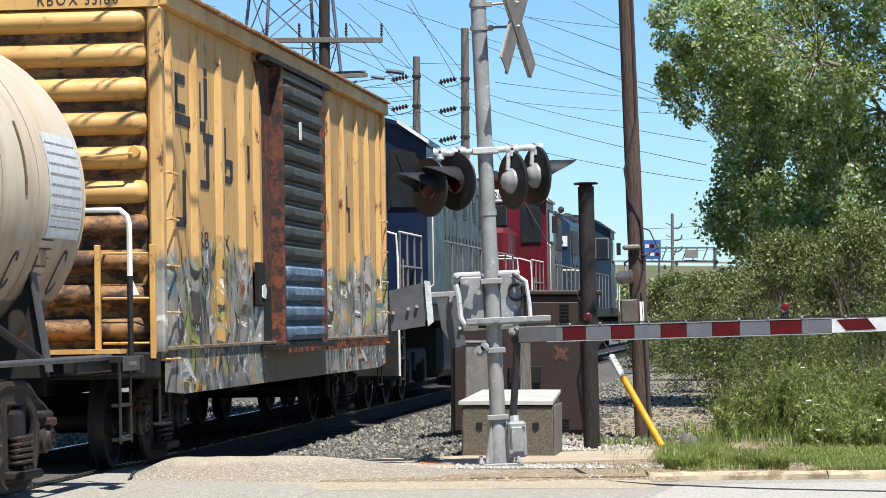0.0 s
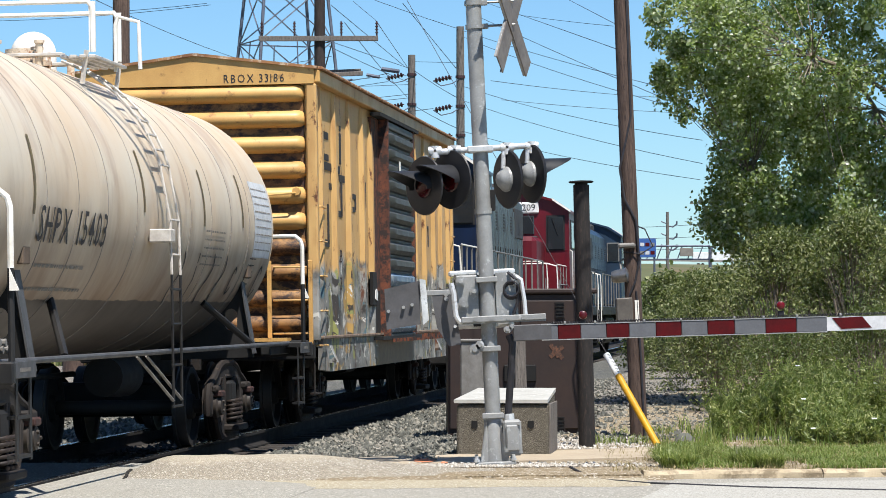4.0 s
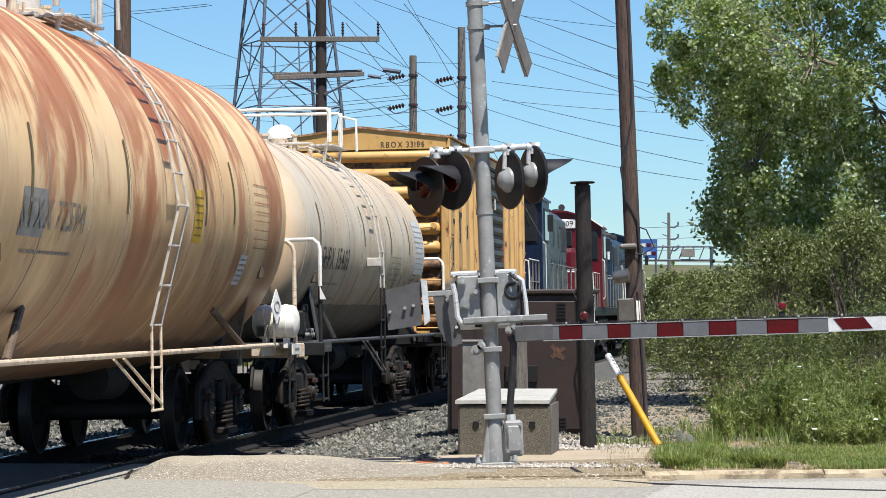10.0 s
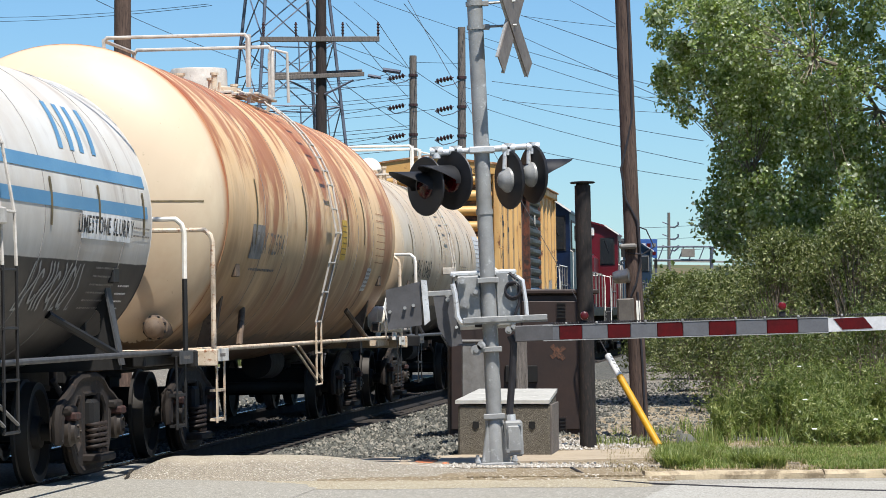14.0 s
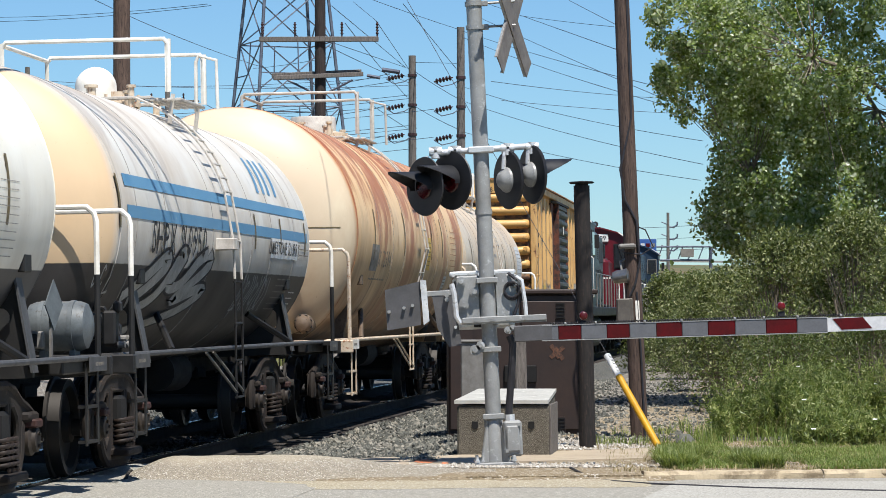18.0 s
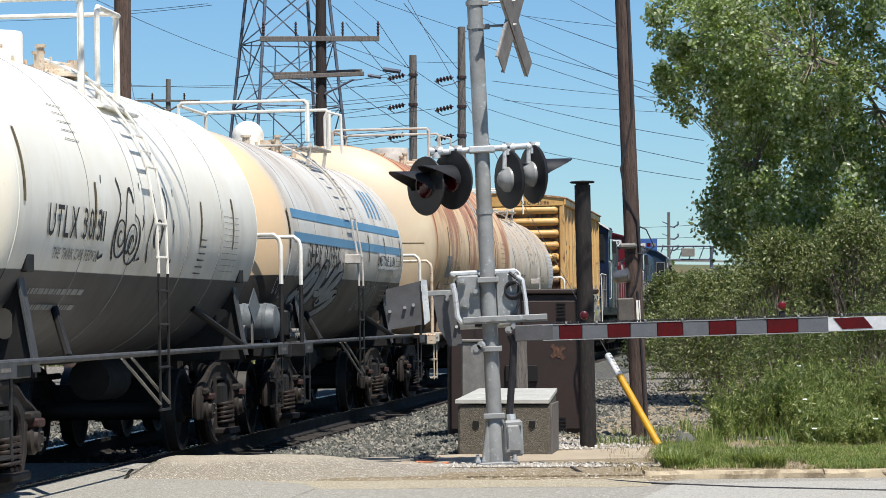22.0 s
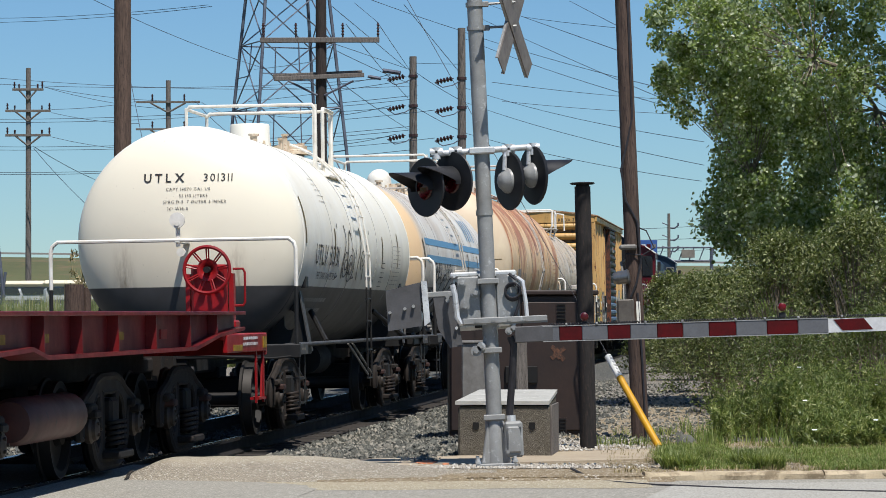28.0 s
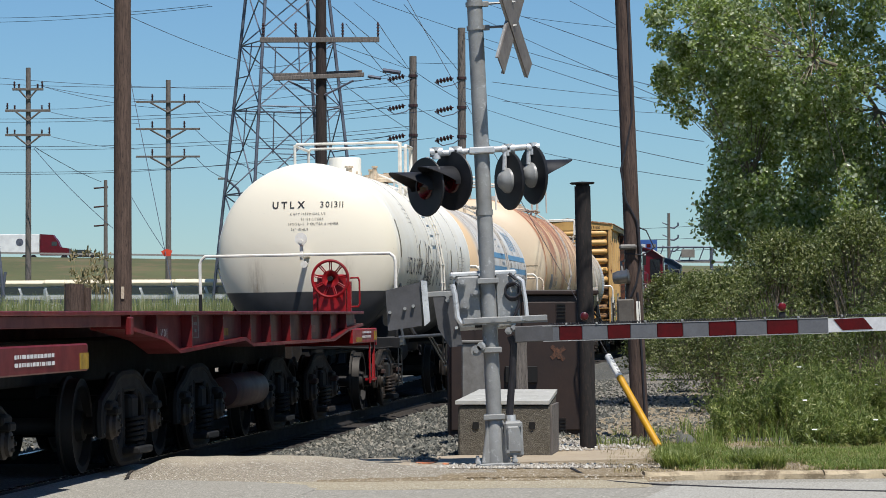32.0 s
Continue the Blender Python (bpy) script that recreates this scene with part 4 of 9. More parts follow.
def pierced(rim, hole, y0, y1):
    """A plate between y0 and y1 with one opening; its outlines are of (z, x)."""
    flat = rim + hole
    tri = geometry.tessellate_polygon([[Vector((z, x, 0)) for z, x in loop] for loop in (rim, hole)])
    n = len(flat)
    fs = [tuple(q) for q in tri] + [tuple(i + n for i in q[::-1]) for q in tri]
    for k, c in ((0, len(rim)), (len(rim), len(hole))):
        fs += [(k + i, k + (i + 1) % c, n + k + (i + 1) % c, n + k + i) for i in range(c)]
    return Geo().add([(x, y0, z) for z, x in flat] + [(x, y1, z) for z, x in flat], fs)


def tank_car(key, label, place, r, zc, half, body, head=0.55, pipe=GREY_PIPE, deck=BLACK_PAINT, seams=(), dome="bonnet", reservoir=0, ladder=0.0, dashes=(), saddle=BLACK_PAINT, rail_z=2.27, plat_z=None, W=1.43, aside=0.0):
    """One tank car. half: half its length over the end sills; body: half the length of the straight shell; place: of its middle in the train."""
    car = thing("tank_car", label, "tank car", "cars of the train")
    CARS.append((car, place, 1, aside))
    paint = TANK_PAINT[key]
    prof = [(r * math.cos(a) if a < 1.5 else 0.0, -body - head * math.sin(a)) for a in [math.pi / 2 * (1 - i / 14) for i in range(15)]]
    prof += [(r, -body + 2 * body * i / 24) for i in range(1, 24)]
    prof += [(p, -q) for p, q in prof[:15][::-1]]
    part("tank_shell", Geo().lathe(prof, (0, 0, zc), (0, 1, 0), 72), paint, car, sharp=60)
    for y in (-body, body, *seams):
        g = Geo()
        g.lathe([(r - 0.01, -0.008), (r + 0.004, -0.005), (r + 0.004, 0.005), (r - 0.01, 0.008)], (0, y, zc), (0, 1, 0), 72)
        part("seam", g, paint if abs(y) == body else (INK_FADED if key in (1, 2) else SEAM_GREY), car)
    for y, a0, a1 in dashes:
        n = 8
        vs, fs = [], []
        for i in range(n + 1):
            x, z = shell_point(r, zc, a0 + (a1 - a0) * i / n, 0.006)
            vs += [(x, y - 0.035, z), (x, y + 0.035, z)]
        fs = [(2 * i, 2 * i + 1, 2 * i + 3, 2 * i + 2) for i in range(n)]
        part("reflective_strip", Geo().add(vs, fs), RUST_DASH, car)
    # stub sills, saddles, end decks
    for e in (-1, 1):
        ye = e * half
        g = Geo().box((0, e * (half - 1.25), 0.9), (0.42, 2.5, 0.34), 0.03)
        part("stub_sill", g, STEEL_DARK, car)
        yt = e * (half - 1.95)
        for sx in (-1, 1):
            x0, z0 = shell_point(r, zc, -28)
            xm, zm = shell_point(r, zc, -55)
            rim = [(z0 + 0.1, x0 * 0.985), (1.02, 1.32), (0.92, 1.32), (0.9, 0.3), (zc - r + 0.05, 0.3), (zm, xm)]
            hole = [(1.33 + 0.07 * math.sin(a) + (0.05 if math.sin(a) > 0 else -0.05), 1.08 + 0.07 * math.cos(a)) for a in [TAU * (k + 0.5) / 12 for k in range(12)]]
            g = pierced([(z, sx * x) for z, x in rim], [(z, sx * x) for z, x in hole], yt - 0.03, yt + 0.03)
            if key == 2:
                g = Geo().prism([(z0 + 0.1, sx * x0 * 0.985), (1.02, sx * 1.26), (0.92, sx * 1.26), (0.92, sx * 1.06), (z0 - 0.1, sx * (x0 * 0.985 - 0.16))], yt - 0.05, yt + 0.05, 1)
            part("saddle", g, SADDLE_TAN if key == 2 else saddle, car)
            if key != 2:      # the lit flange along the saddle's outer edge
                xa, za = x0 * 0.985, z0 + 0.1
                part("saddle_flange", Geo().add([(sx * (x + d), yt + q, z) for x, z in ((xa, za), (1.32, 0.96)) for d in (0.0, 0.018) for q in (-0.09, 0.09)], [(0, 1, 3, 2), (4, 6, 7, 5), (2, 3, 7, 6), (0, 4, 5, 1), (0, 2, 6, 4), (1, 5, 7, 3)]), DULL_PIPE, car)
            x1, z1 = shell_point(r, zc, -24, 0.02)
            part("saddle_pad", Geo().box((sx * (x1 - 0.01), yt, z1 + 0.06), (0.08, 0.22, 0.14), 0.01), SADDLE_TAN if key < 3 else saddle, car)
            # slanted brace from the shell down to the side pipe
            xb, zb = shell_point(r, zc, -38)
            g = Geo().cyl((sx * xb, e * (half - 3.6), zb), (sx * 1.42, e * (half - 2.6), 1.06), 0.035, 8)
            part("brace", g, SADDLE_TAN if key == 2 else saddle, car)
        g = Geo().box((0, ye - e * 0.2, 1.03), (2 * W + 0.04, 0.42, 0.06), 0.008).box((0, ye - e * 0.02, 0.98), (2 * W + 0.14, 0.08, 0.16), 0.012)
        g.box((1.36, ye - e * 0.75, 1.0), (0.12, 1.3, 0.14), 0.012).box((-1.36, ye - e * 0.75, 1.0), (0.12, 1.3, 0.14), 0.012)
        part("end_platform", g, deck, car)
        for sx in (-1, 1):
            plate = part("sill_plate", Geo().box((sx * (W + 0.045), ye - e * 0.42, 1.0), (0.012, 0.62, 0.12), 0.003), WHITE_PIPE if key == 2 else DULL_PIPE, car)
            bv, bf = bars(1, 0.3, 0.05, 0.4, 60 + key)
            part("small_print", Geo().add([(sx * (W + 0.053), ye - e * 0.4 + a, 1.0 + b) for a, b in bv], bf), INK_FADED, plate)
        rz = rail_z
        yy = ye - e * 0.22
        pts = [(W, yy, 1.02), (W, yy, rz - 0.12), (W - 0.02, yy, rz - 0.05), (W - 0.08, yy, rz), (0.08 - W, yy, rz), (0.02 - W, yy, rz - 0.05), (-W, yy, rz - 0.12), (-W, yy, 1.02)]
        cut = 1.72
        top_rail = [(W, yy, cut)] + pts[1:-1] + [(-W, yy, cut)]
        part("end_handrail", Geo().tube(top_rail, 0.024, 8), WHITE_PIPE if pipe != TAN_PIPE else TAN_PIPE, car)
        for sx in (-1, 1):
            part("rail_post", Geo().cyl((sx * W, yy, 1.02), (sx * W, yy, cut), 0.025, 8), BLACK_PAINT if pipe != TAN_PIPE else TAN_PIPE, car)
            if key == 1:
                part("gusset", Geo().prism([(1.56, sx * W), (1.72, sx * W), (1.56, sx * (W + 0.07))], yy + e * 0.03, yy + e * 0.045, 1), WHITE_PIPE, car)
        step_paint = TAN_PIPE if key == 2 and e < 0 else BLACK_PAINT
        for sx in (-1, 1):     # corner steps
            for d in (0.3, 0.7):
                part("step_post", Geo().box((sx * (W + 0.01), ye - e * d, 0.68), (0.012, 0.06, 0.66)), step_paint, car)
            for z in (0.38, 0.66):
                part("step", Geo().box((sx * (W - 0.02), ye - e * 0.5, z), (0.08, 0.42, 0.025)), step_paint, car)
        coupler(car, ye - e * 0.1, e)
        part("cut_lever", Geo().tube([(1.4, ye + e * 0.03, 0.92), (1.2, ye + e * 0.1, 0.9), (0.2, ye + e * 0.14, 0.95)], 0.014, 6), STEEL_DARK, car)
    for sx in (-1, 1):
        g = Geo().cyl((sx * 1.44, -half + 0.3, 1.05), (sx * 1.44, half - 0.3, 1.05), 0.025, 10)
        part("side_pipe", g, DULL_PIPE if pipe == GREY_PIPE else pipe, car)
        # ladder: outside the side pipe, then bent over the shell
        pts = [(1.5, 0.55), (1.5, 1.3), (1.49, zc - 0.1)]
        pts += [shell_point(r, zc, a, 0.1) for a in range(16, 74, 6)]
        pts[2] = (max(shell_point(r, zc, 0, 0.13)[0], 1.46), zc - 0.1)
        low_paint = TAN_PIPE if key == 2 else BLACK_PAINT
        knee = pts[1][1] if key == 2 else 1.75
        for dy in (-0.2, 0.2):
            part("ladder_stile", Geo().tube([(sx * 1.5, ladder + dy, 0.55), (sx * 1.5, ladder + dy, 1.3), (sx * 1.5, ladder + dy, knee)] if knee > 1.4 else [(sx * 1.5, ladder + dy, 0.55), (sx * 1.5, ladder + dy, 1.3)], 0.014, 6), low_paint, car)
            part("ladder_stile", Geo().tube([(sx * 1.5, ladder + dy, knee)] + [(sx * x, ladder + dy, z) for x, z in pts[2:]], 0.014, 6), WHITE_PIPE if key == 4 else LADDER_PAINT, car)
        rung = []
        for (x0, z0), (x1, z1) in zip(pts, pts[1:]):
            d = math.hypot(x1 - x0, z1 - z0)
            k = max(1, round(d / 0.34))
            rung += [(x0 + (x1 - x0) * i / k, z0 + (z1 - z0) * i / k) for i in range(k)]
        for x, z in rung:
            part("rung", Geo().cyl((sx * x, ladder - 0.23, z), (sx * x, ladder + 0.23, z), 0.012, 6), low_paint if z < knee else (WHITE_PIPE if key == 4 else LADDER_PAINT), car)
        g = Geo()
        for dy in (-0.2, 0.2):
            g.cyl((sx * 1.4, ladder + dy - 1.1, 1.02), (sx * 1.5, ladder + dy, 0.6), 0.014, 6)
        part("ladder_brace", g, pipe, car)
        if key == 4:
            continue
        if key == 2:
            part("ladder_plate", Geo().box((sx * 1.51, ladder - 0.08, 2.5), (0.012, 0.18, 0.95)), WHITE_PIPE, car)
            continue
        part("ladder_bracket", Geo().box((sx * 1.44, ladder - 0.32, 2.1), (0.2, 0.22, 0.12), 0.01), LADDER_PAINT, car)
    # platform round the dome
    pc = ladder + (0.7 if key > 2 else 0.0)
    dome_y = ladder + (0.65, 1.2, 0.85)[key if key < 3 else 0]
    top = zc + r
    pz = top + 0.06 if plat_z is None else plat_z
    grate = WHITE_PIPE if key == 4 else LADDER_PAINT
    deck_parts = []
    if key == 4:
        for x in (-0.93, 0.93):
            deck_parts += [((x, pc - 0.3, pz - 0.48), (0.26, 1.5, 0.03)), ((x * 0.9, pc - 0.9, pz - 0.5), (0.3, 0.05, 0.05)), ((x * 0.9, pc + 0.3, pz - 0.5), (0.3, 0.05, 0.05))]
    else:
        for x in (-0.78, 0.78):
            for k in range(4):
                deck_parts.append(((x - 0.13 + 0.088 * k, pc - 0.1, pz - 0.06), (0.06, 1.35, 0.03)))
        for y in (-0.75, 0.75):
            deck_parts.append(((0, pc + y * 0.7, pz - 0.02), (1.2, 0.16, 0.03)))
    for c, size in deck_parts:
        part("platform_plank", Geo().box(c, size, 0.006), grate, car)
    for x in (-0.85, 0.85) if key != 4 else ():
        for y in (-0.7, 0.7):
            part("platform_leg", Geo().cyl((x, pc + y, pz), (x * 0.95, pc + y, zc + math.sqrt(r * r - (0.8 * 0.95) ** 2) - 0.01), 0.025, 6), grate, car)
    hz = pz + (0.68 if key != 3 else 0.54)
    near, far = pc - 0.84, pc + 0.84
    if key == 4:
        hz, pz, near, far = pz + 0.47, pz - 0.48, pc - 1.04, pc + 0.43
    if key == 2:
        hz, near, far = pz + 0.62, pc - 0.95, pc + 0.75
    if key == 3:
        near, far = pc - 1.0, pc + 0.95
    if key == 1:
        hz, near, far = pz + 0.46, pc - 0.5, pc + 0.6
    for y in (near, far):
        g = Geo().tube([(-0.86, y, pz), (-0.86, y, hz - 0.05), (-0.82, y, hz), (0.82, y, hz), (0.86, y, hz - 0.05), (0.86, y, pz)], 0.024, 8)
        part("platform_rail", g, WHITE_PIPE if key != 2 else LADDER_PAINT, car)
    g = Geo().tube([(-0.86, near, hz - 0.03), (-0.86, far, hz - 0.03)], 0.024, 8)
    part("platform_rail", g, WHITE_PIPE if key != 2 else LADDER_PAINT, car)
    for y in (near, far):
        part("rail_post", Geo().box((0.86, y, (pz + hz) / 2), (0.06, 0.02, hz - pz)), WHITE_PIPE if key != 2 else LADDER_PAINT, car)
    if key == 4:
        part("platform_rail", Geo().tube([(0.88, far - 0.9, pz), (0.88, far - 0.9, hz - 0.06), (0.88, far - 0.86, hz - 0.02), (0.88, far, hz - 0.02)], 0.026, 8), WHITE_PIPE, car)
    for y in (0.3,) if key != 4 else ():
        g = Geo().tube([(0.9, pc + y, pz - 0.12), (0.9, pc + y, hz - 0.14), (0.93, pc + y, hz - 0.07), (1.12, pc + y, hz - 0.12), (1.13, pc + y, pz - 0.1)], 0.02, 8)
        part("ladder_hoop", g, WHITE_PIPE if key != 2 else LADDER_PAINT, car)
    if dome == "bonnet":
        g = Geo().lathe([(0.22, 0.0), (0.22, 0.2)] + [(0.22 * math.cos(a), 0.2 + 0.22 * math.sin(a)) for a in [0.2 * i for i in range(1, 8)]] + [(0.0, 0.42)], (-0.1, dome_y, top - (0.0 if key == 1 else 0.01)), (0, 0, 1), 24)
        part("bonnet", g, WHITE_PIPE, car, "white domed valve bonnet")
        g = Geo().lathe([(0.26, 0.0), (0.26, 0.05), (0.2, 0.06)], (0.1, pc, top - 0.02), (0, 0, 1), 20).cyl((0.1, pc, top), (0.1, pc, top + 0.14), 0.17, 16)
    else:
        q = 1.3 if key == 2 else 1.0
        part("dome_housing", Geo().lathe([(q * 0.27, -0.1), (q * 0.27, 0.35), (q * 0.258, 0.375), (0.0, 0.38)], (-0.07 if key == 2 else -0.18, dome_y, top - 0.03), (0, 0, 1), 28), LADDER_PAINT if key == 2 else paint, car)
        g = Geo().lathe([(0.3, 0.0), (0.3, 0.05), (0.24, 0.07), (0.24, 0.12), (0.0, 0.16)], (0.3, pc + 0.35, top - 0.06), (0, 0, 1), 24)
    part("manway", g, TAN_PIPE, car)
    for i in range(7):
        a = TAU * i / 7
        part("eye_bolt", Geo().cyl((0.1 + 0.24 * math.cos(a), pc + 0.24 * math.sin(a), top - 0.06), (0.1 + 0.24 * math.cos(a), pc + 0.24 * math.sin(a), top + 0.11), 0.018, 6), TAN_PIPE, car)
    for x, y, h, q in ((0.38, -0.55, 0.2, 0.05), (0.3, -0.3, 0.14, 0.06), (-0.05, -0.5, 0.16, 0.07), (0.45, 0.4, 0.15, 0.05), (-0.3, 0.5, 0.18, 0.06)):
        zz = zc + math.sqrt(r * r - x * x)
        part("valve", Geo().cyl((x, pc + y, zz - 0.03), (x, pc + y, zz + h), q * 0.7, 10).cyl((x, pc + y, zz + h), (x, pc + y, zz + h + 0.03), q, 10), TAN_PIPE, car)
    if reservoir:
        e = reservoir
        y, x0, rr, hl = (e * (half - 0.42), 1.42, 0.187, 0.26) if key == 2 else (e * (half - 0.5), 1.18, 0.2, 0.27)
        zr = 1.305
        prof = [(0.0, -1.0), (0.55, -0.97), (0.9, -0.85), (1.0, -0.65), (1.0, 0.65), (0.9, 0.85), (0.55, 0.97), (0.0, 1.0)]
        drum = part("air_reservoir", Geo().lathe([(rr * a, hl * b) for a, b in prof], (x0, y, zr), (1, 0, 0), 26), WHITE_PIPE if key == 2 else DRUM_GREY, car)
        for b in (-0.45, 0.45):
            part("strap", Geo().lathe([(rr - 0.002, -0.02), (rr + 0.008, -0.018), (rr + 0.008, 0.018), (rr + 0.001, 0.02)], (x0 + b * hl, y, zr), (1, 0, 0), 26), WHITE_PIPE if key == 2 else DRUM_GREY, drum)
            part("bracket", Geo().box((x0 + b * hl, y, (zr - rr + 1.02) / 2), (0.05, 0.2, zr - rr - 1.0), 0.006), WHITE_PIPE if key == 2 else DRUM_GREY, drum)
        xp, yp, zp = (1.48, y - e * 0.36, 1.47) if key == 2 else (1.25, y - e * 0.5, 1.475)
        part("placard_post", Geo().box((xp - 0.02, yp, 1.25), (0.02, 0.05, 0.46)), GREY_PIPE, car)
        frame_ = part("placard", Geo().prism([(-0.14, zp), (0, zp - 0.2), (0.14, zp), (0, zp + 0.2)], 0.0, 0.01, 0), WHITE_INK if key == 2 else DRUM_GREY, car)
        frame_.matrix_basis = pose(xp, yp, 0, 0, 0, -16)
        vb = part("valve_box", Geo().box((xp - 0.16, yp + 0.06, 1.2), (0.13, 0.1, 0.14), 0.012), GREY_PIPE, car)
        # flat black plate that paints the shade inside the box's hole
        part("recess_shade", Geo().box((xp - 0.17, yp + 0.06 - e * 0.052, 1.2), (0.07, 0.006, 0.1)), LAMP_BLACK, vb)
        part("brake_cylinder", Geo().lathe([(0.0, -0.3), (0.08, -0.28), (0.12, -0.2), (0.12, 0.2), (0.06, 0.3), (0.0, 0.3)], (xp - 0.5, yp - 0.3, 1.13), (0, 1, 0), 20), DRUM_GREY, car)
        part("pipe", Geo().tube([(xp - 0.4, yp - 0.6, 1.1), (xp - 0.32, yp - 0.6, 1.1), (xp - 0.3, yp - 0.6, 1.06), (xp - 0.3, yp - 0.6, 0.85)], 0.02, 8), GREY_PIPE, car)
        if key == 2:
            part("small_print", Geo().ring((0.012, 0, zp), (1, 0, 0), 0.06, 0.008, 20, 4), INK_FADED, frame_)
    else:
        y = -half + 0.62
        valve = part("brake_valve", Geo().box((1.1, y, 1.3), (0.2, 0.34, 0.22), 0.03), BLACK_PAINT, car)
        for x, dy, z, sx_, sy_, sz_ in ((1.3, -0.08, 1.28, 0.12, 0.16, 0.3), (1.26, 0.18, 1.22, 0.14, 0.12, 0.2), (0.9, 0.05, 1.34, 0.16, 0.24, 0.18), (1.36, -0.06, 1.46, 0.07, 0.1, 0.1)):
            part("valve_body", Geo().box((x, y + dy, z), (sx_, sy_, sz_), 0.02), BLACK_PAINT, valve)
        for k in range(5):
            part("fitting", Geo().cyl((1.38, y - 0.16 + 0.08 * k, 1.14 + 0.05 * (k % 2)), (1.44, y - 0.16 + 0.08 * k, 1.14 + 0.05 * (k % 2)), 0.03, 10), GREY_PIPE, valve)
        part("pipe", Geo().tube([(0.6, y, 1.48), (0.9, y + 0.1, 1.5), (1.2, y + 0.1, 1.45), (1.34, y + 0.12, 1.2)], 0.022, 6), BLACK_PAINT, valve)
        part("pipe", Geo().tube([(0.7, y + 0.25, 1.4), (1.0, y + 0.3, 1.46), (1.25, y + 0.25, 1.36), (1.3, y + 0.2, 1.1)], 0.018, 6), BLACK_PAINT, valve)
    g = Geo().lathe([(0.0, -0.5), (0.2, -0.46), (0.22, 0.46), (0.0, 0.5)], (0.3, half - 4.4, 0.78), (0, 1, 0), 18).cyl((-0.2, -half + 4, 0.8), (-0.2, half - 4, 0.8), 0.03, 8)
    part("brake_gear", g, STEEL_DARK, car)
    for e in (-1, 1):
        freight_truck(car, e * (half - 1.95))
    return car


def panel(w, h, n=8):
    """A flat plate in n strips, so that it bends with the shell."""
    return [(e * w / 2, -h / 2 + h * i / n) for i in range(n + 1) for e in (-1, 1)], [(2 * i, 2 * i + 1, 2 * i + 3, 2 * i + 2) for i in range(n)]


def side_text(car, text, size, r, zc, y, z, ink, name="letter", gap=0.16):
    for vs, fs in letters(text, size, gap, 0.006):
        part(name, wrap((vs, fs), r, zc, y, z, 0.009, 1, True), ink, car)


def side_bars(car, rows, w, h, r, zc, y, z, ink, seed=1, gap=0.78):
    tagged(part("small_print", wrap(bars(rows, w, h, gap, seed), r, zc, y, z), ink, car), kind="stuff")


def head_point(r, head, body, zc, x, z, lift=0.006):
    q = max(0.0, 1 - (x * x + (z - zc) ** 2) / (r * r))
    return -body - head * math.sqrt(q) - lift


def head_print(car, text, size, r, head, body, zc, x0, z0, ink, gap=0.2, bold=0.0):
    for vs, fs in letters(text, size, gap, bold):
        out = [(x0 + x, head_point(r, head, body, zc, x0 + x, z0 + y), z0 + y) for x, y in vs]
        part("letter", Geo().add(out, fs), ink, car)


# grey cream tank
R1, Z1, B1, S1 = 1.36, 2.35, 6.15, 0.35
c1 = tank_car(1, "cream and grey tank car with faded ring seams and white bonnet", -8.77, R1, Z1, 6.94, B1, 0.6, GREY_PIPE, BLACK_PAINT,
              [-4.6, -3.5, -2.4, -1.2, 1.3, 2.4, 3.5, 4.6], "bonnet", 0, -0.2, [(-5.0, -8, 18), (-0.9, -2, 22), (2.0, -4, 20), (4.2, -2, 22)], W=1.6)
side_text(c1, "SHPX  15403", 0.4, R1, Z1, -3.6, 2.1, INK)
side_bars(c1, 1, 1.7, 0.14, R1, Z1, -3.7, 1.78, INK_FADED, 3)
side_bars(c1, 1, 2.0, 0.14, R1, Z1, -3.6, 1.6, INK_FADED, 4)
side_bars(c1, 5, 1.1, 0.42, R1, Z1, S1 + 2.3, 2.05, INK_FADED, 5)
part("data_panel", wrap(([(-.55, -.42 + 0.105 * i) if q == 0 else (.55, -.42 + 0.105 * i) for i in range(9) for q in (0, 1)], [(2 * i, 2 * i + 1, 2 * i + 3, 2 * i + 2) for i in range(8)]), R1, Z1, S1 + 5.15, 2.42, 0.003), PANEL_GREY, c1)
side_bars(c1, 9, 1.0, 0.75, R1, Z1, S1 + 5.15, 2.42, INK_FADED, 6, 0.84)
for _k in range(7):
    part("graffiti", wrap(scrawl(4 + _k, 1, 0.6, 0.55, 0.035), R1, Z1, S1 + 0.9 + 0.75 * _k, 1.74), INK, c1)
side_bars(c1, 5, 0.4, 0.36, R1, Z1, S1 + 4.7, 1.85, INK, 8)

# rusty tan tank, the largest
R2, Z2, B2 = 1.63, 2.45, 6.6
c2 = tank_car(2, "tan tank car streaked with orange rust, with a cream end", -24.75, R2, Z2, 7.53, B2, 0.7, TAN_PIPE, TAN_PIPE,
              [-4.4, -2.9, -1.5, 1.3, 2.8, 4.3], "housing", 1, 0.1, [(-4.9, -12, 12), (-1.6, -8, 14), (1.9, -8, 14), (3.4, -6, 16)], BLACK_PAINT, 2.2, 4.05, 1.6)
drum = part("brake_cylinder", Geo().lathe([(0.0, -0.13), (0.04, -0.125), (0.08, -0.1), (0.105, -0.04), (0.11, 0.0), (0.125, 0.01), (0.125, 0.04), (0.11, 0.05), (0.11, 0.4), (0.0, 0.42)], (0.97, -7.02, 1.27), (0, 1, 0), 24), SADDLE_TAN, c2, "brown domed brake cylinder")
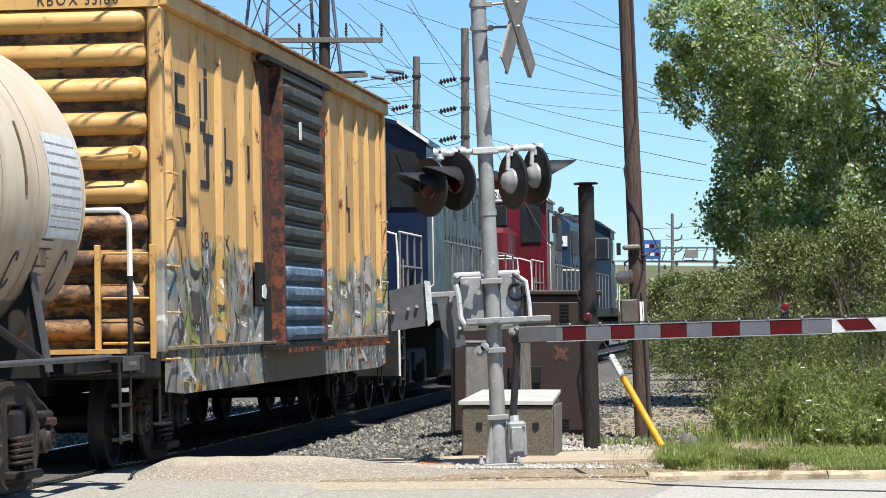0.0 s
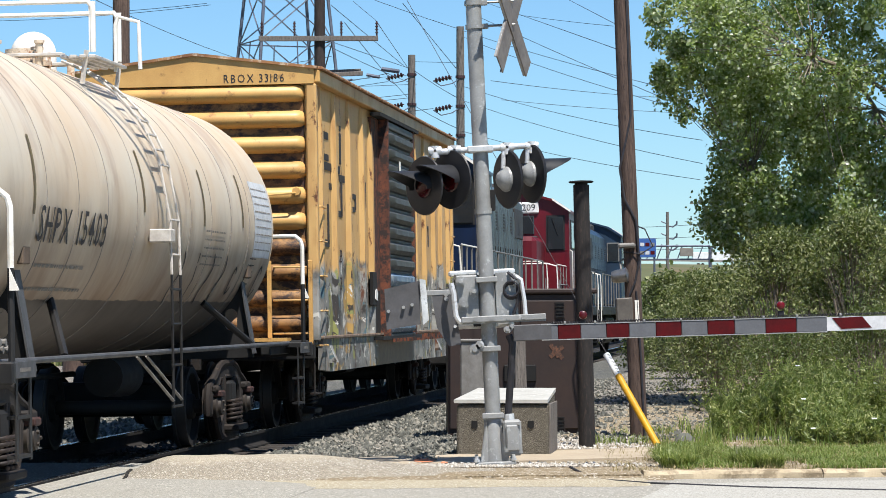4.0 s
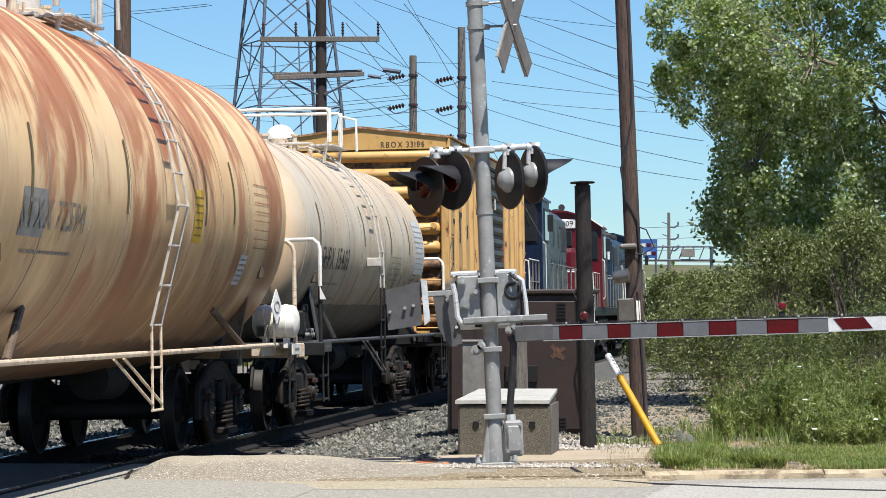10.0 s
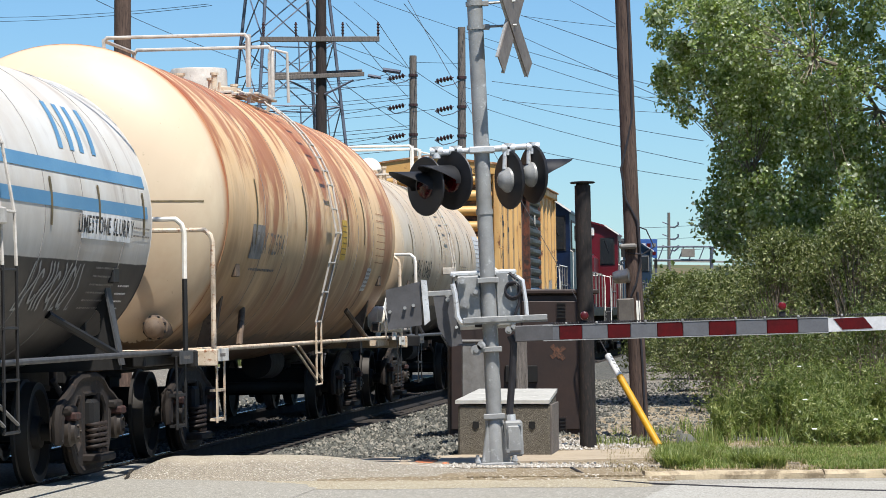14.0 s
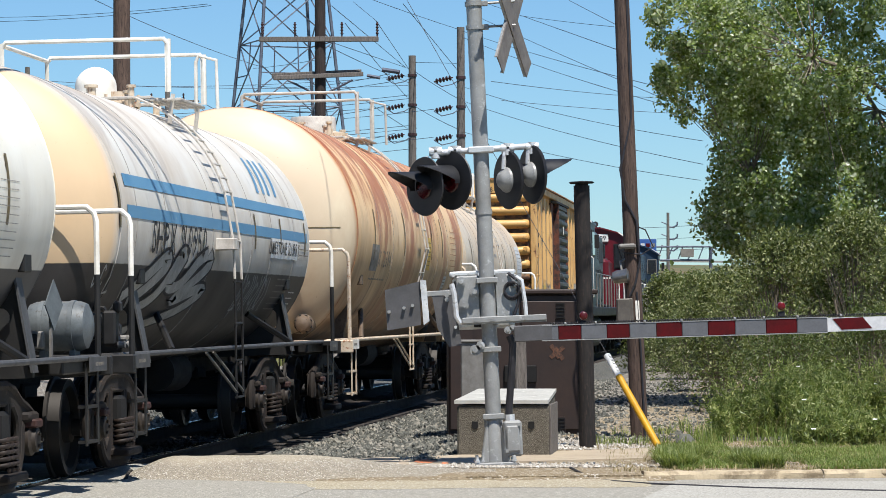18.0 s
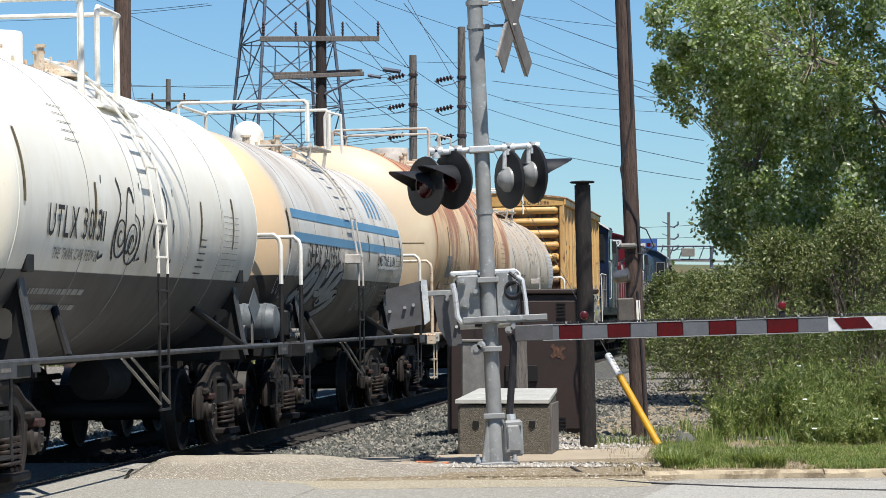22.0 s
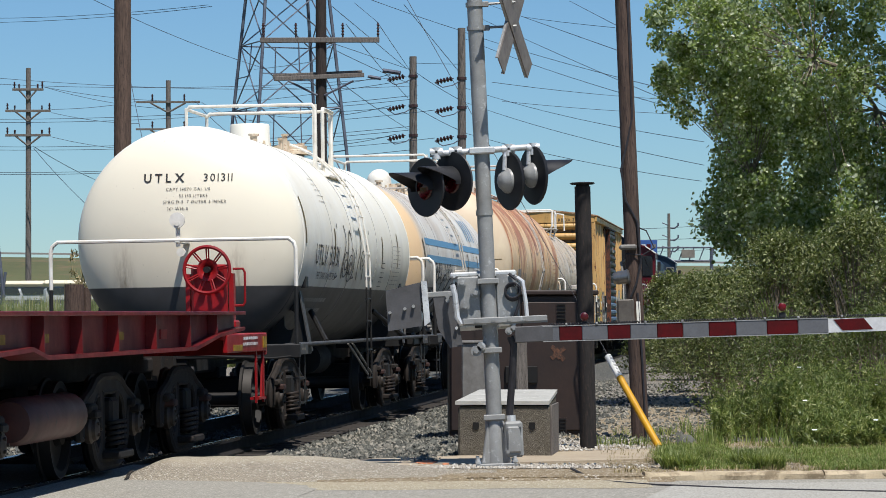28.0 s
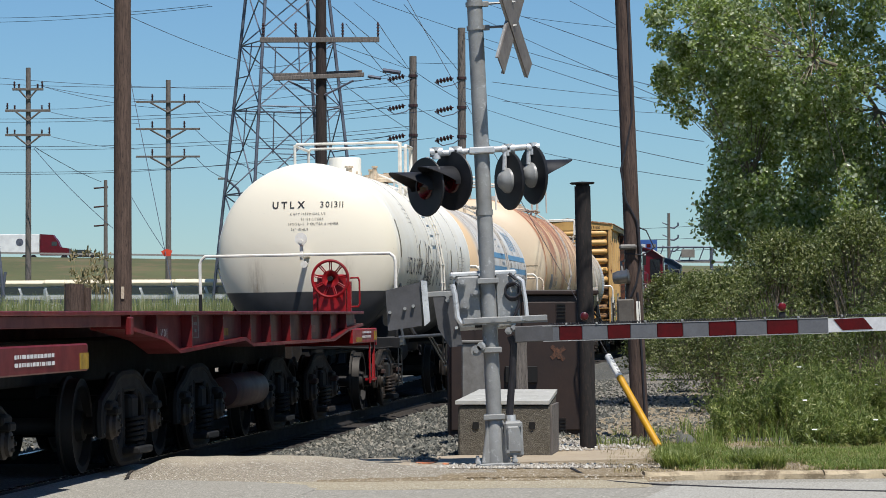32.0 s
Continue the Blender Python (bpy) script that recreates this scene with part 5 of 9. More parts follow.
for _k in range(8):
    _a = TAU * (_k + 0.5) / 8
    part("bolt", Geo().cyl((0.97 + 0.105 * math.cos(_a), -7.06, 1.27 + 0.105 * math.sin(_a)), (0.97 + 0.105 * math.cos(_a), -7.0, 1.27 + 0.105 * math.sin(_a)), 0.016, 6), STEEL_DARK, drum)
part("mark_panel", wrap(panel(0.75, 0.36), R2, Z2, -4.75, 2.14, 0.003), SEAM_GREY, c2)
side_text(c2, "STXX 72594", 0.32, R2, Z2, -4.1, 2.14, INK_FADED)
side_bars(c2, 1, 1.6, 0.12, R2, Z2, -4.1, 1.86, INK_FADED, 13)
_x = [-1.35 + 0.1 * i for i in range(29)]
part("weld_seam", Geo().add([(x, head_point(R2, 0.7, B2, Z2, x, 2.49 + e, 0.004), 2.49 + e) for x in _x for e in (-0.008, 0.008)], [(2 * i, 2 * i + 2, 2 * i + 3, 2 * i + 1) for i in range(28)]), RUST_DASH, c2)
part("yellow_label", wrap(panel(0.44, 0.5), R2, Z2, 1.55, 2.3, 0.004), REFLECT_YELLOW, c2)
side_bars(c2, 6, 0.36, 0.42, R2, Z2, 1.55, 2.3, RUST_DASH, 15)
side_bars(c2, 8, 0.9, 0.75, R2, Z2, 5.05, 2.4, RUST_INK, 16, 0.86)
part("data_panel", wrap(panel(0.4, 0.32), R2, Z2, 4.3, 1.84, 0.004), PANEL_GREY, c2)
side_bars(c2, 5, 0.36, 0.28, R2, Z2, 4.3, 1.84, INK_FADED, 17, 0.6)

# pale tank with blue stripes
R3, Z3, B3, S3 = 1.36, 2.24, 5.35, -0.2
c3 = tank_car(3, "pale grey tank car with two blue stripes and dark belly", -39.1, R3, Z3, 6.1, B3, 0.6, GREY_PIPE, BLACK_PAINT,
              [-4.7, -3.4, -1.0, 1.3, 2.6, 4.2], "bonnet", 0, -0.4, [(-5.4, -4, 16), (1.5, -6, 10), (3.2, -6, 10), (5.0, -6, 10)], W=1.55)
for _z in (2.575, 2.3):
    part("blue_stripe", wrap(([(-4.95 + 0.25 * i, q) for i in range(42) for q in (-0.055, 0.055)], [(2 * i, 2 * i + 2, 2 * i + 3, 2 * i + 1) for i in range(41)]), R3, Z3, S3 + 0.05, _z, 0.005), BLUE_BAND, c3)
side_text(c3, "SHPX 210950", 0.42, R3, Z3, S3 - 2.5, 2.1, INK)
part("product_panel", wrap(panel(1.9, 0.24), R3, Z3, S3 + 3.7, 2.14, 0.004), WHITE_INK, c3)
side_text(c3, "LIMESTONE SLURRY", 0.21, R3, Z3, S3 + 3.7, 2.14, INK)
for _x in (2.55, 2.95, 3.3, 3.75):     # a maker's mark, drawn as plain slanted strokes
    part("mark", wrap(([(-0.2 + 0.06 * i + e, -0.24 + 0.08 * i) for i in range(7) for e in (0.0, 0.15)], [(2 * i, 2 * i + 1, 2 * i + 3, 2 * i + 2) for i in range(6)]), R3, Z3, S3 + _x, 2.95, 0.005), BLUE_BAND, c3)
for _k, _pts in enumerate(([(-4.43, 1.66), (-3.75, 1.86), (-3.03, 2.07), (-2.99, 1.96), (-3.54, 1.76), (-4.08, 1.6)], [(-3.56, 1.54), (-3.0, 1.68), (-2.41, 2.06), (-2.18, 2.1), (-2.54, 1.81), (-2.08, 1.8), (-1.46, 2.04), (-1.01, 2.13)],
                           [(-0.95, 2.14), (-0.9, 2.0), (-1.84, 1.73), (-1.97, 1.64), (-1.1, 1.76), (-0.79, 1.73), (-1.49, 1.53), (-2.57, 1.37), (-3.58, 1.24)])):
    part("graffiti", wrap(ribbon(_pts, 0.3), R3, Z3, S3, Z3 - 0.14, 0.007), INK, c3, "black outline of a spray-painted tag")
    part("graffiti", wrap(ribbon(_pts, 0.2), R3, Z3, S3, Z3 - 0.14, 0.01), TAG_GREY, c3, "pale grey spray-painted tag")
for _k in range(3):
    part("graffiti", wrap(scrawl(9 + _k, 1, 0.3, 0.3, 0.03), R3, Z3, S3 - 5.75 + 0.25 * _k, 1.72), TAG_GREY, c3, "pale grey spray-painted scribble")
for _k in range(4):
    part("graffiti", wrap(scrawl(14 + _k, 3, 0.45, 0.42, 0.04), R3, Z3, S3 + 1.6 + 0.45 * _k, 1.62), TAG_GREY, c3, "pale grey spray-painted tag")
side_bars(c3, 6, 0.9, 0.45, R3, Z3, S3 + 4.0, 1.62, GREY_PIPE, 21)
side_bars(c3, 4, 0.45, 0.3, R3, Z3, S3 + 4.9, 1.55, WHITE_INK, 22)
side_bars(c3, 2, 0.7, 0.14, R3, Z3, S3 + 5.1, 2.12, INK_FADED, 23)

# white tank, the last of the four
R4, Z4, B4, H4, S4 = 1.36, 2.29, 5.2, 0.55, -0.65
c4 = tank_car(4, "white railway tank car with a black belly and stencilled numbers", -52.35, R4, Z4, 6.55, B4, H4, GREY_PIPE, BLACK_PAINT,
              [-2.9, -1.1, 1.4, 3.1], "housing", 1, -0.6, [(-5.05, -2, 22), (-2.65, -8, 8), (2.0, -10, 8), (3.75, -10, 12)], aside=0.06)
side_text(c4, "UTLX 301311", 0.36, R4, Z4, S4 - 2.6, 2.13, INK)
side_text(c4, "THE TANK CAR PEOPLE", 0.13, R4, Z4, S4 - 2.5, 1.88, INK_FADED)
side_bars(c4, 2, 1.9, 0.3, R4, Z4, S4 - 2.6, 1.52, TAG_GREY, 32, 0.65)
for _k in range(7):
    part("graffiti", wrap(scrawl(21 + _k, 1, 0.5, 0.7, 0.035), R4, Z4, S4 - 1.7 + 0.5 * _k, 2.2), INK, c4, "thin black spray-painted tag")
for _y, _z, _w in ((-0.5, 2.02, 0.0), (-0.98, 2.06, 1.0), (0.62, 2.12, 2.0)):
    _p = [((0.03 + 0.017 * a) * math.cos(a * 1.25 + _w) * 1.5, (0.03 + 0.017 * a) * math.sin(a * 1.25 + _w) * 1.1 + 2.24) for a in [0.45 * i for i in range(int(26 - 5 * _w))]]
    part("graffiti", wrap(ribbon(_p, 0.03), R4, Z4, S4 + _y, _z, 0.007), INK, c4, "black spray-painted spiral")
part("data_panel", wrap(panel(0.95, 0.7), R4, Z4, S4 + 4.3, 2.1, 0.003), TANK_PAINT[4], c4)
side_bars(c4, 10, 0.85, 0.62, R4, Z4, S4 + 4.3, 2.1, SEAM_GREY, 33, 0.88)
side_bars(c4, 6, 0.35, 0.4, R4, Z4, S4 + 2.8, 1.95, INK, 34)
side_bars(c4, 5, 0.5, 0.4, R4, Z4, S4 - 2.4, 2.95, INK_FADED, 35, 0.88)
head_print(c4, "UTLX", 0.145, R4, H4, B4, Z4, -0.2, 3.02, INK, 0.3, 0.02)
head_print(c4, "301311", 0.13, R4, H4, B4, Z4, 0.43, 3.02, INK, 0.22)
head_print(c4, "CAPY 14570 GAL US", 0.05, R4, H4, B4, Z4, 0.07, 2.885, INK)
head_print(c4, "55 153 LITERS", 0.05, R4, H4, B4, Z4, 0.136, 2.805, INK)
head_print(c4, "SPRG D-5  7 OUTER 6 INNER", 0.05, R4, H4, B4, Z4, 0.15, 2.735, INK)
head_print(c4, '36" WHLS', 0.05, R4, H4, B4, Z4, -0.05, 2.655, INK)
brk = part("rail_bracket", Geo().box((0.06, -6.04, 2.26), (0.07, 0.62, 0.05), 0.01).box((0.06, -6.3, 2.33), (0.05, 0.04, 0.28), 0.01), WHITE_PIPE, c4)
part("disc", Geo().cyl((0.06, -6.33, 2.5), (0.06, -6.36, 2.5), 0.09, 22).cyl((0.06, -6.37, 2.46), (0.06, -6.36, 2.46), 0.03, 10), WHITE_PIPE, brk)
part("hook", Geo().cyl((0.1, -6.3, 2.13), (0.1, -6.36, 2.13), 0.05, 16), WHITE_PIPE, brk)


# boxcar
def boxcar():
    car = thing("boxcar", "yellow steel railway boxcar with a grey plug door and graffiti", "boxcar", "cars of the train")
    CARS.append((car, 7.8, 1, 0.0))
    H = 7.8
    X = 1.42
    g = Geo()
    g.box((0, 0, 2.66), (2 * X, 2 * H - 0.14, 3.36))
    part("body", g, BOX_YELLOW, car)
    for e in (-1, 1):
        # sill: deeper between the trucks, stepped at its ends
        side = Geo().prism([(-H + 0.25, 1.08), (-H + 0.25, 0.7), (-H + 0.9, 0.67), (H - 0.9, 0.67), (H - 0.25, 0.72), (H - 0.25, 1.08)], min(e * X, e * (X + 0.06)), max(e * X, e * (X + 0.06)), 0)
        part("side_sill", side, BOX_YELLOW, car)
        part("sheet_edge", Geo().box((e * (X + 0.035), 0, 1.095), (0.1, 2 * H - 0.4, 0.035), 0.006), BOX_SILL, car)
        part("eave_plate", Geo().box((e * (X + 0.055), 0, 4.255), (0.11, 2 * H + 0.04, 0.155), 0.012), BOX_PLAIN, car)
        part("eave_edge", Geo().box((e * (X + 0.065), 0, 4.35), (0.17, 2 * H + 0.04, 0.035), 0.008), BOX_ROOF, car)
        for y in (-7.3, -6.1, -4.8, -3.5, -2.6, 2.6, 3.8, 5.1, 6.15, 7.3):
            # a hat-section post; its point below the eave shapes in the eave's shadow
            w, d = 0.14, 0.06
            sec = [(X, y - w), (X + d, y - w * 0.45), (X + d, y + w * 0.45), (X, y + w)]
            g = Geo().add([(e * x, q, 1.02) for x, q in sec] + [(e * x, q, 3.6) for x, q in sec] + [(e * (X + 0.004), y - 0.03, 4.17), (e * (X + 0.03), y, 4.17), (e * (X + 0.004), y + 0.03, 4.17)],
                          [(0, 1, 5, 4), (1, 2, 6, 5), (2, 3, 7, 6), (3, 2, 1, 0), (4, 5, 9, 8), (5, 6, 9), (6, 7, 10, 9), (4, 8, 10, 7), (8, 9, 10), (0, 4, 7, 3)])
            part("side_post", g, BOX_YELLOW, car, sharp=20)
        # door with its posts and tracks
        y0, y1 = -1.75, 1.2
        yc, w = (y0 + y1) / 2, y1 - y0
        door = part("door", Geo().box((e * (X + 0.1), yc, 2.58), (0.06, w, 3.02), 0.01), DOOR_GREY, car, "dark grey corrugated plug door")
        for k in range(13):          # pressed ribs, each with its ends run out and small dents along it
            z = 1.2 + 0.222 * k
            g, n = Geo(), 12
            vs = []
            for q in range(n + 1):
                y = y0 + 0.08 + (w - 0.16) * q / n
                run_out = 0.25 if q in (0, n) else 1.0 - 0.22 * (q % 3 == 0)
                for dz, dx in ((-0.1, 0.0), (-0.085, 0.05), (-0.03, 0.085), (0.04, 0.08), (0.09, 0.0)):
                    vs.append((e * (X + 0.13 + dx * run_out), y, z + dz))
            fs = [(q * 5 + r, q * 5 + r + 1, q * 5 + r + 6, q * 5 + r + 5) for q in range(n) for r in range(4)]
            part("door_rib", g.add(vs, fs), DOOR_BLUE if k < 4 else DOOR_GREY, door, sharp=30)
        part("door_header", Geo().box((e * (X + 0.13), yc, 4.03), (0.08, w, 0.1), 0.01), DOOR_GREY, door)
        part("door_track", Geo().box((e * (X + 0.13), yc, 1.06), (0.08, w, 0.07), 0.01), DOOR_GREY, door)
        part("door_notice", Geo().box((e * (X + 0.22), y0 + 0.9, 3.45), (0.01, 0.14, 0.2)), WHITE_PIPE, door)
        for y in (y0 - 0.06, y1 + 0.05):
            part("door_post", Geo().box((e * (X + 0.1), y, 2.58), (0.16, 0.1, 3.06), 0.012), DOOR_POST, car)
        part("door_bay", Geo().box((e * (X + 0.02), y0 - 0.5, 2.55), (0.05, 0.8, 3.08), 0.008), DOOR_POST, car, "rust-orange panel beside the door")
        part("door_bay", Geo().box((e * (X + 0.02), y0 - 0.5, 1.4), (0.07, 0.5, 0.6), 0.008), STEEL_DARK, car)
        for z in (1.04, 4.12):
            part("door_track", Geo().box((e * (X + 0.12), yc - 0.2, z), (0.14, w + 1.6, 0.05)), STEEL_DARK, car)
        for k in range(14):
            part("door_roller", Geo().cyl((e * (X + 0.21), y0 + 0.2 * k, 0.98), (e * (X + 0.21), y0 + 0.2 * k, 1.03), 0.02, 6), DOOR_POST, car)
        for k in range(24):          # hooks of the lower rail, between the door and the end
            part("rail_hook", Geo().box((e * (X + 0.075), y1 + 0.35 + 0.26 * k, 1.02), (0.05, 0.05, 0.1)), DOOR_POST, car)
        # grab irons and corner ladder
        for y in (-7.5, 7.5):
            for k in range(5):
                part("grab_iron", Geo().tube([(e * X, y - 0.22, 1.0 + 0.42 * k), (e * (X + 0.09), y - 0.22, 1.0 + 0.42 * k), (e * (X + 0.09), y + 0.22, 1.0 + 0.42 * k), (e * X, y + 0.22, 1.0 + 0.42 * k)], 0.012, 6), BOX_PLAIN, car)
            g = Geo().box((e * 1.4, y - 0.2, 0.72), (0.012, 0.05, 0.62)).box((e * 1.4, y + 0.2, 0.72), (0.012, 0.05, 0.62)).box((e * 1.38, y, 0.42), (0.08, 0.44, 0.02))
            part("step", g, CAST, car)
        for y, z in ((-6.9, 0.9), (4.9, 0.9)):
            part("jacking_pad", Geo().prism([(z - 0.12, e * (X + 0.06)), (z + 0.1, e * (X + 0.06)), (z - 0.12, e * (X + 0.15))], y - 0.1, y + 0.1, 1), BOX_YELLOW, car)
    part("poster_board", Geo().box((X + 0.05, -2.68, 1.72), (0.05, 0.4, 0.46), 0.006), STEEL_DARK, car)
    part("paper_label", Geo().prism([(-2.75, 1.58), (-2.52, 1.56), (-2.46, 1.66), (-2.56, 1.72), (-2.72, 1.7)], X + 0.08, X + 0.086, 0), WHITE_INK, car)
    # roof: a low gable with cross ribs and a worn edge
    e0 = H + 0.02
    part("roof", Geo().prism([(4.34, -1.5), (4.37, -1.51), (4.56, -0.04), (4.56, 0.04), (4.37, 1.51), (4.34, 1.5), (4.53, 0.0)], -e0 - 0.07, e0 + 0.07, 1), BOX_ROOF, car)
    for k in range(17):
        y = -7.6 + 0.95 * k
        part("roof_rib", Geo().prism([(4.36, -1.5), (4.36, 1.5), (4.39, 1.5), (4.58, 0.0), (4.39, -1.5)], y - 0.04, y + 0.04, 1), BOX_ROOF, car)
    # corrugated ends with a gable plate
    for e in (-1, 1):
        ye = e * (H - 0.05)
        part("end_gable", Geo().prism([(4.165, -1.46), (4.165, 1.46), (4.36, 1.47), (4.535, 0.0), (4.36, -1.47)], ye - 0.03 * e, ye + e * 0.11, 1), BOX_PLAIN, car)
        # sheet behind the ribs: groove shade is painted in along with rust
        part("end_sheet", Geo().box((0, ye + e * 0.005, 2.55), (2.64, 0.02, 3.1)), BOX_RUST_SHADE, car)
        for k in range(10):
            z = 4.035 - 0.309 * k
            if z < 1.2:
                continue
            prof = [(0.0, -0.09), (0.06, -0.075), (0.11, -0.045), (0.14, 0.0), (0.135, 0.05), (0.1, 0.095), (0.04, 0.125), (0.0, 0.135)]
            g = Geo()
            vs = [(x, ye + e * d * q, z + dz * (0.5 + 0.5 * q)) for x, q in ((-1.36, 0.0), (-1.3, 0.75), (-1.22, 1.0), (1.22, 1.0), (1.3, 0.75), (1.36, 0.0)) for d, dz in prof]
            n = len(prof)
            part("end_rib", g.add(vs, [(a * n + b, (a + 1) * n + b, (a + 1) * n + b + 1, a * n + b + 1) for a in range(5) for b in range(n - 1)]), BOX_PLAIN if k < 6 else BOX_RUST_SHADE, car, sharp=60)
        for sx in (-1, 1):
            part("corner_post", Geo().box((sx * 1.42, ye + e * 0.02, 2.61), (0.13, 0.16, 3.12), 0.02), BOX_YELLOW if sx > 0 else BOX_PLAIN, car)
            for k in range(3 if sx > 0 else 0):
                part("end_grab", Geo().tube([(sx * 1.38, ye + e * 0.08, 1.15 + 0.4 * k), (sx * 1.38, ye + e * 0.2, 1.15 + 0.4 * k), (sx * 0.95, ye + e * 0.2, 1.15 + 0.4 * k), (sx * 0.95, ye + e * 0.08, 1.15 + 0.4 * k)], 0.012, 6), BOX_PLAIN, car)
        for lx in (0.9, 1.4):
            part("ladder_stile", Geo().box((lx, ye + e * 0.2, 1.52), (0.05, 0.06, 1.02), 0.006), BOX_PLAIN, car)
        part("end_handhold", Geo().tube([(0.2, ye + e * 0.17, 2.76), (0.25, ye + e * 0.24, 2.77), (1.2, ye + e * 0.24, 2.84), (1.26, ye + e * 0.14, 2.84)], 0.014, 6).cyl((1.24, ye + e * 0.1, 2.86), (1.24, ye + e * 0.2, 2.86), 0.05, 12), BOX_PLAIN, car)
        part("end_sill", Geo().box((0, ye + e * 0.12, 0.95), (2.86, 0.2, 0.24), 0.02), STEEL_DARK, car)
        part("crossover_board", Geo().box((0, ye + e * 0.3, 1.08), (2.3, 0.3, 0.04)), BOX_PLAIN, car)
        coupler(car, e * (H + 0.1), e)
    ye = -H - 0.064
    for vs, fs in letters("RBOX 33186", 0.165, 0.22):
        part("letter", Geo().add([(0.745 + x * 0.72, ye, 4.243 + y * 0.86) for x, y in vs], fs), INK, car)
    # broken remains of old lettering on the side: strokes of (y, z, width, height)
    for y, z, w, h in ((-6.72, 3.6, 0.5, 0.09), (-6.9, 3.46, 0.14, 0.3), (-6.72, 3.33, 0.5, 0.08), (-5.75, 3.47, 0.13, 0.34), (-5.42, 3.5, 0.15, 0.4), (-5.42, 3.76, 0.14, 0.07), (-6.2, 3.22, 1.5, 0.1),
                       (-5.3, 3.12, 0.5, 0.09), (-6.15, 2.98, 0.6, 0.08), (-5.35, 2.86, 0.14, 0.42), (-5.55, 2.66, 0.5, 0.08), (-6.55, 2.5, 0.14, 0.5), (-6.8, 2.26, 0.6, 0.09), (-4.42, 3.05, 0.14, 0.46),
                       (-4.2, 2.93, 0.34, 0.07), (-4.05, 2.86, 0.12, 0.2), (-4.25, 2.76, 0.4, 0.07), (-3.3, 3.0, 0.1, 0.34), (-3.12, 3.14, 0.26, 0.06), (-3.02, 3.0, 0.1, 0.34), (-3.15, 2.84, 0.3, 0.06),
                       (4.3, 2.9, 0.1, 0.3), (4.5, 2.6, 0.1, 0.3), (4.4, 2.75, 0.3, 0.05)):
        part("faded_lettering", Geo().box((X + 0.004, y, z), (0.008, w, h)), INK, car)
    for txt, y, z in (("RB", -5.6, 2.11), ("OX", -4.55, 2.11), ("33", -5.6, 1.76), ("86", -4.55, 1.77)):
        vs, fs = words(txt, 0.24)
        part("car_number", Geo().add([(X + 0.005, y + a * 1.9, z + b) for a, b in vs], fs), SCAR, car)
    for y, z, w, h, k in ((-7.52, 3.3, 0.1, 0.3, 0), (-7.56, 2.8, 0.14, 0.5, 1), (-7.5, 2.3, 0.1, 0.7, 2), (-7.3, 3.75, 0.08, 0.2, 3), (-7.55, 1.7, 0.12, 0.4, 4)):
        rnd = random.Random(k)
        poly = [(y + w * rnd.uniform(0.3, 0.6) * math.cos(a), z + h * rnd.uniform(0.3, 0.6) * math.sin(a)) for a in [TAU * i / 11 for i in range(11)]]
        part("scar", Geo().prism(poly, X + 0.001, X + 0.006, 0), SCAR, car, "patch where the paint has come off")
    part("underframe", Geo().box((0, 0, 0.85), (0.6, 2 * H - 0.6, 0.36), 0.02).box((0, -2.5, 0.9), (2.6, 0.16, 0.2)).box((0, 2.5, 0.9), (2.6, 0.16, 0.2)).lathe([(0, -.5), (.2, -.46), (.2, .46), (0, .5)], (0.6, 0.4, 0.72), (0, 1, 0), 16), STEEL_DARK, car)
    for e in (-1, 1):
        freight_truck(car, e * 6.1)
    return car


boxcar()


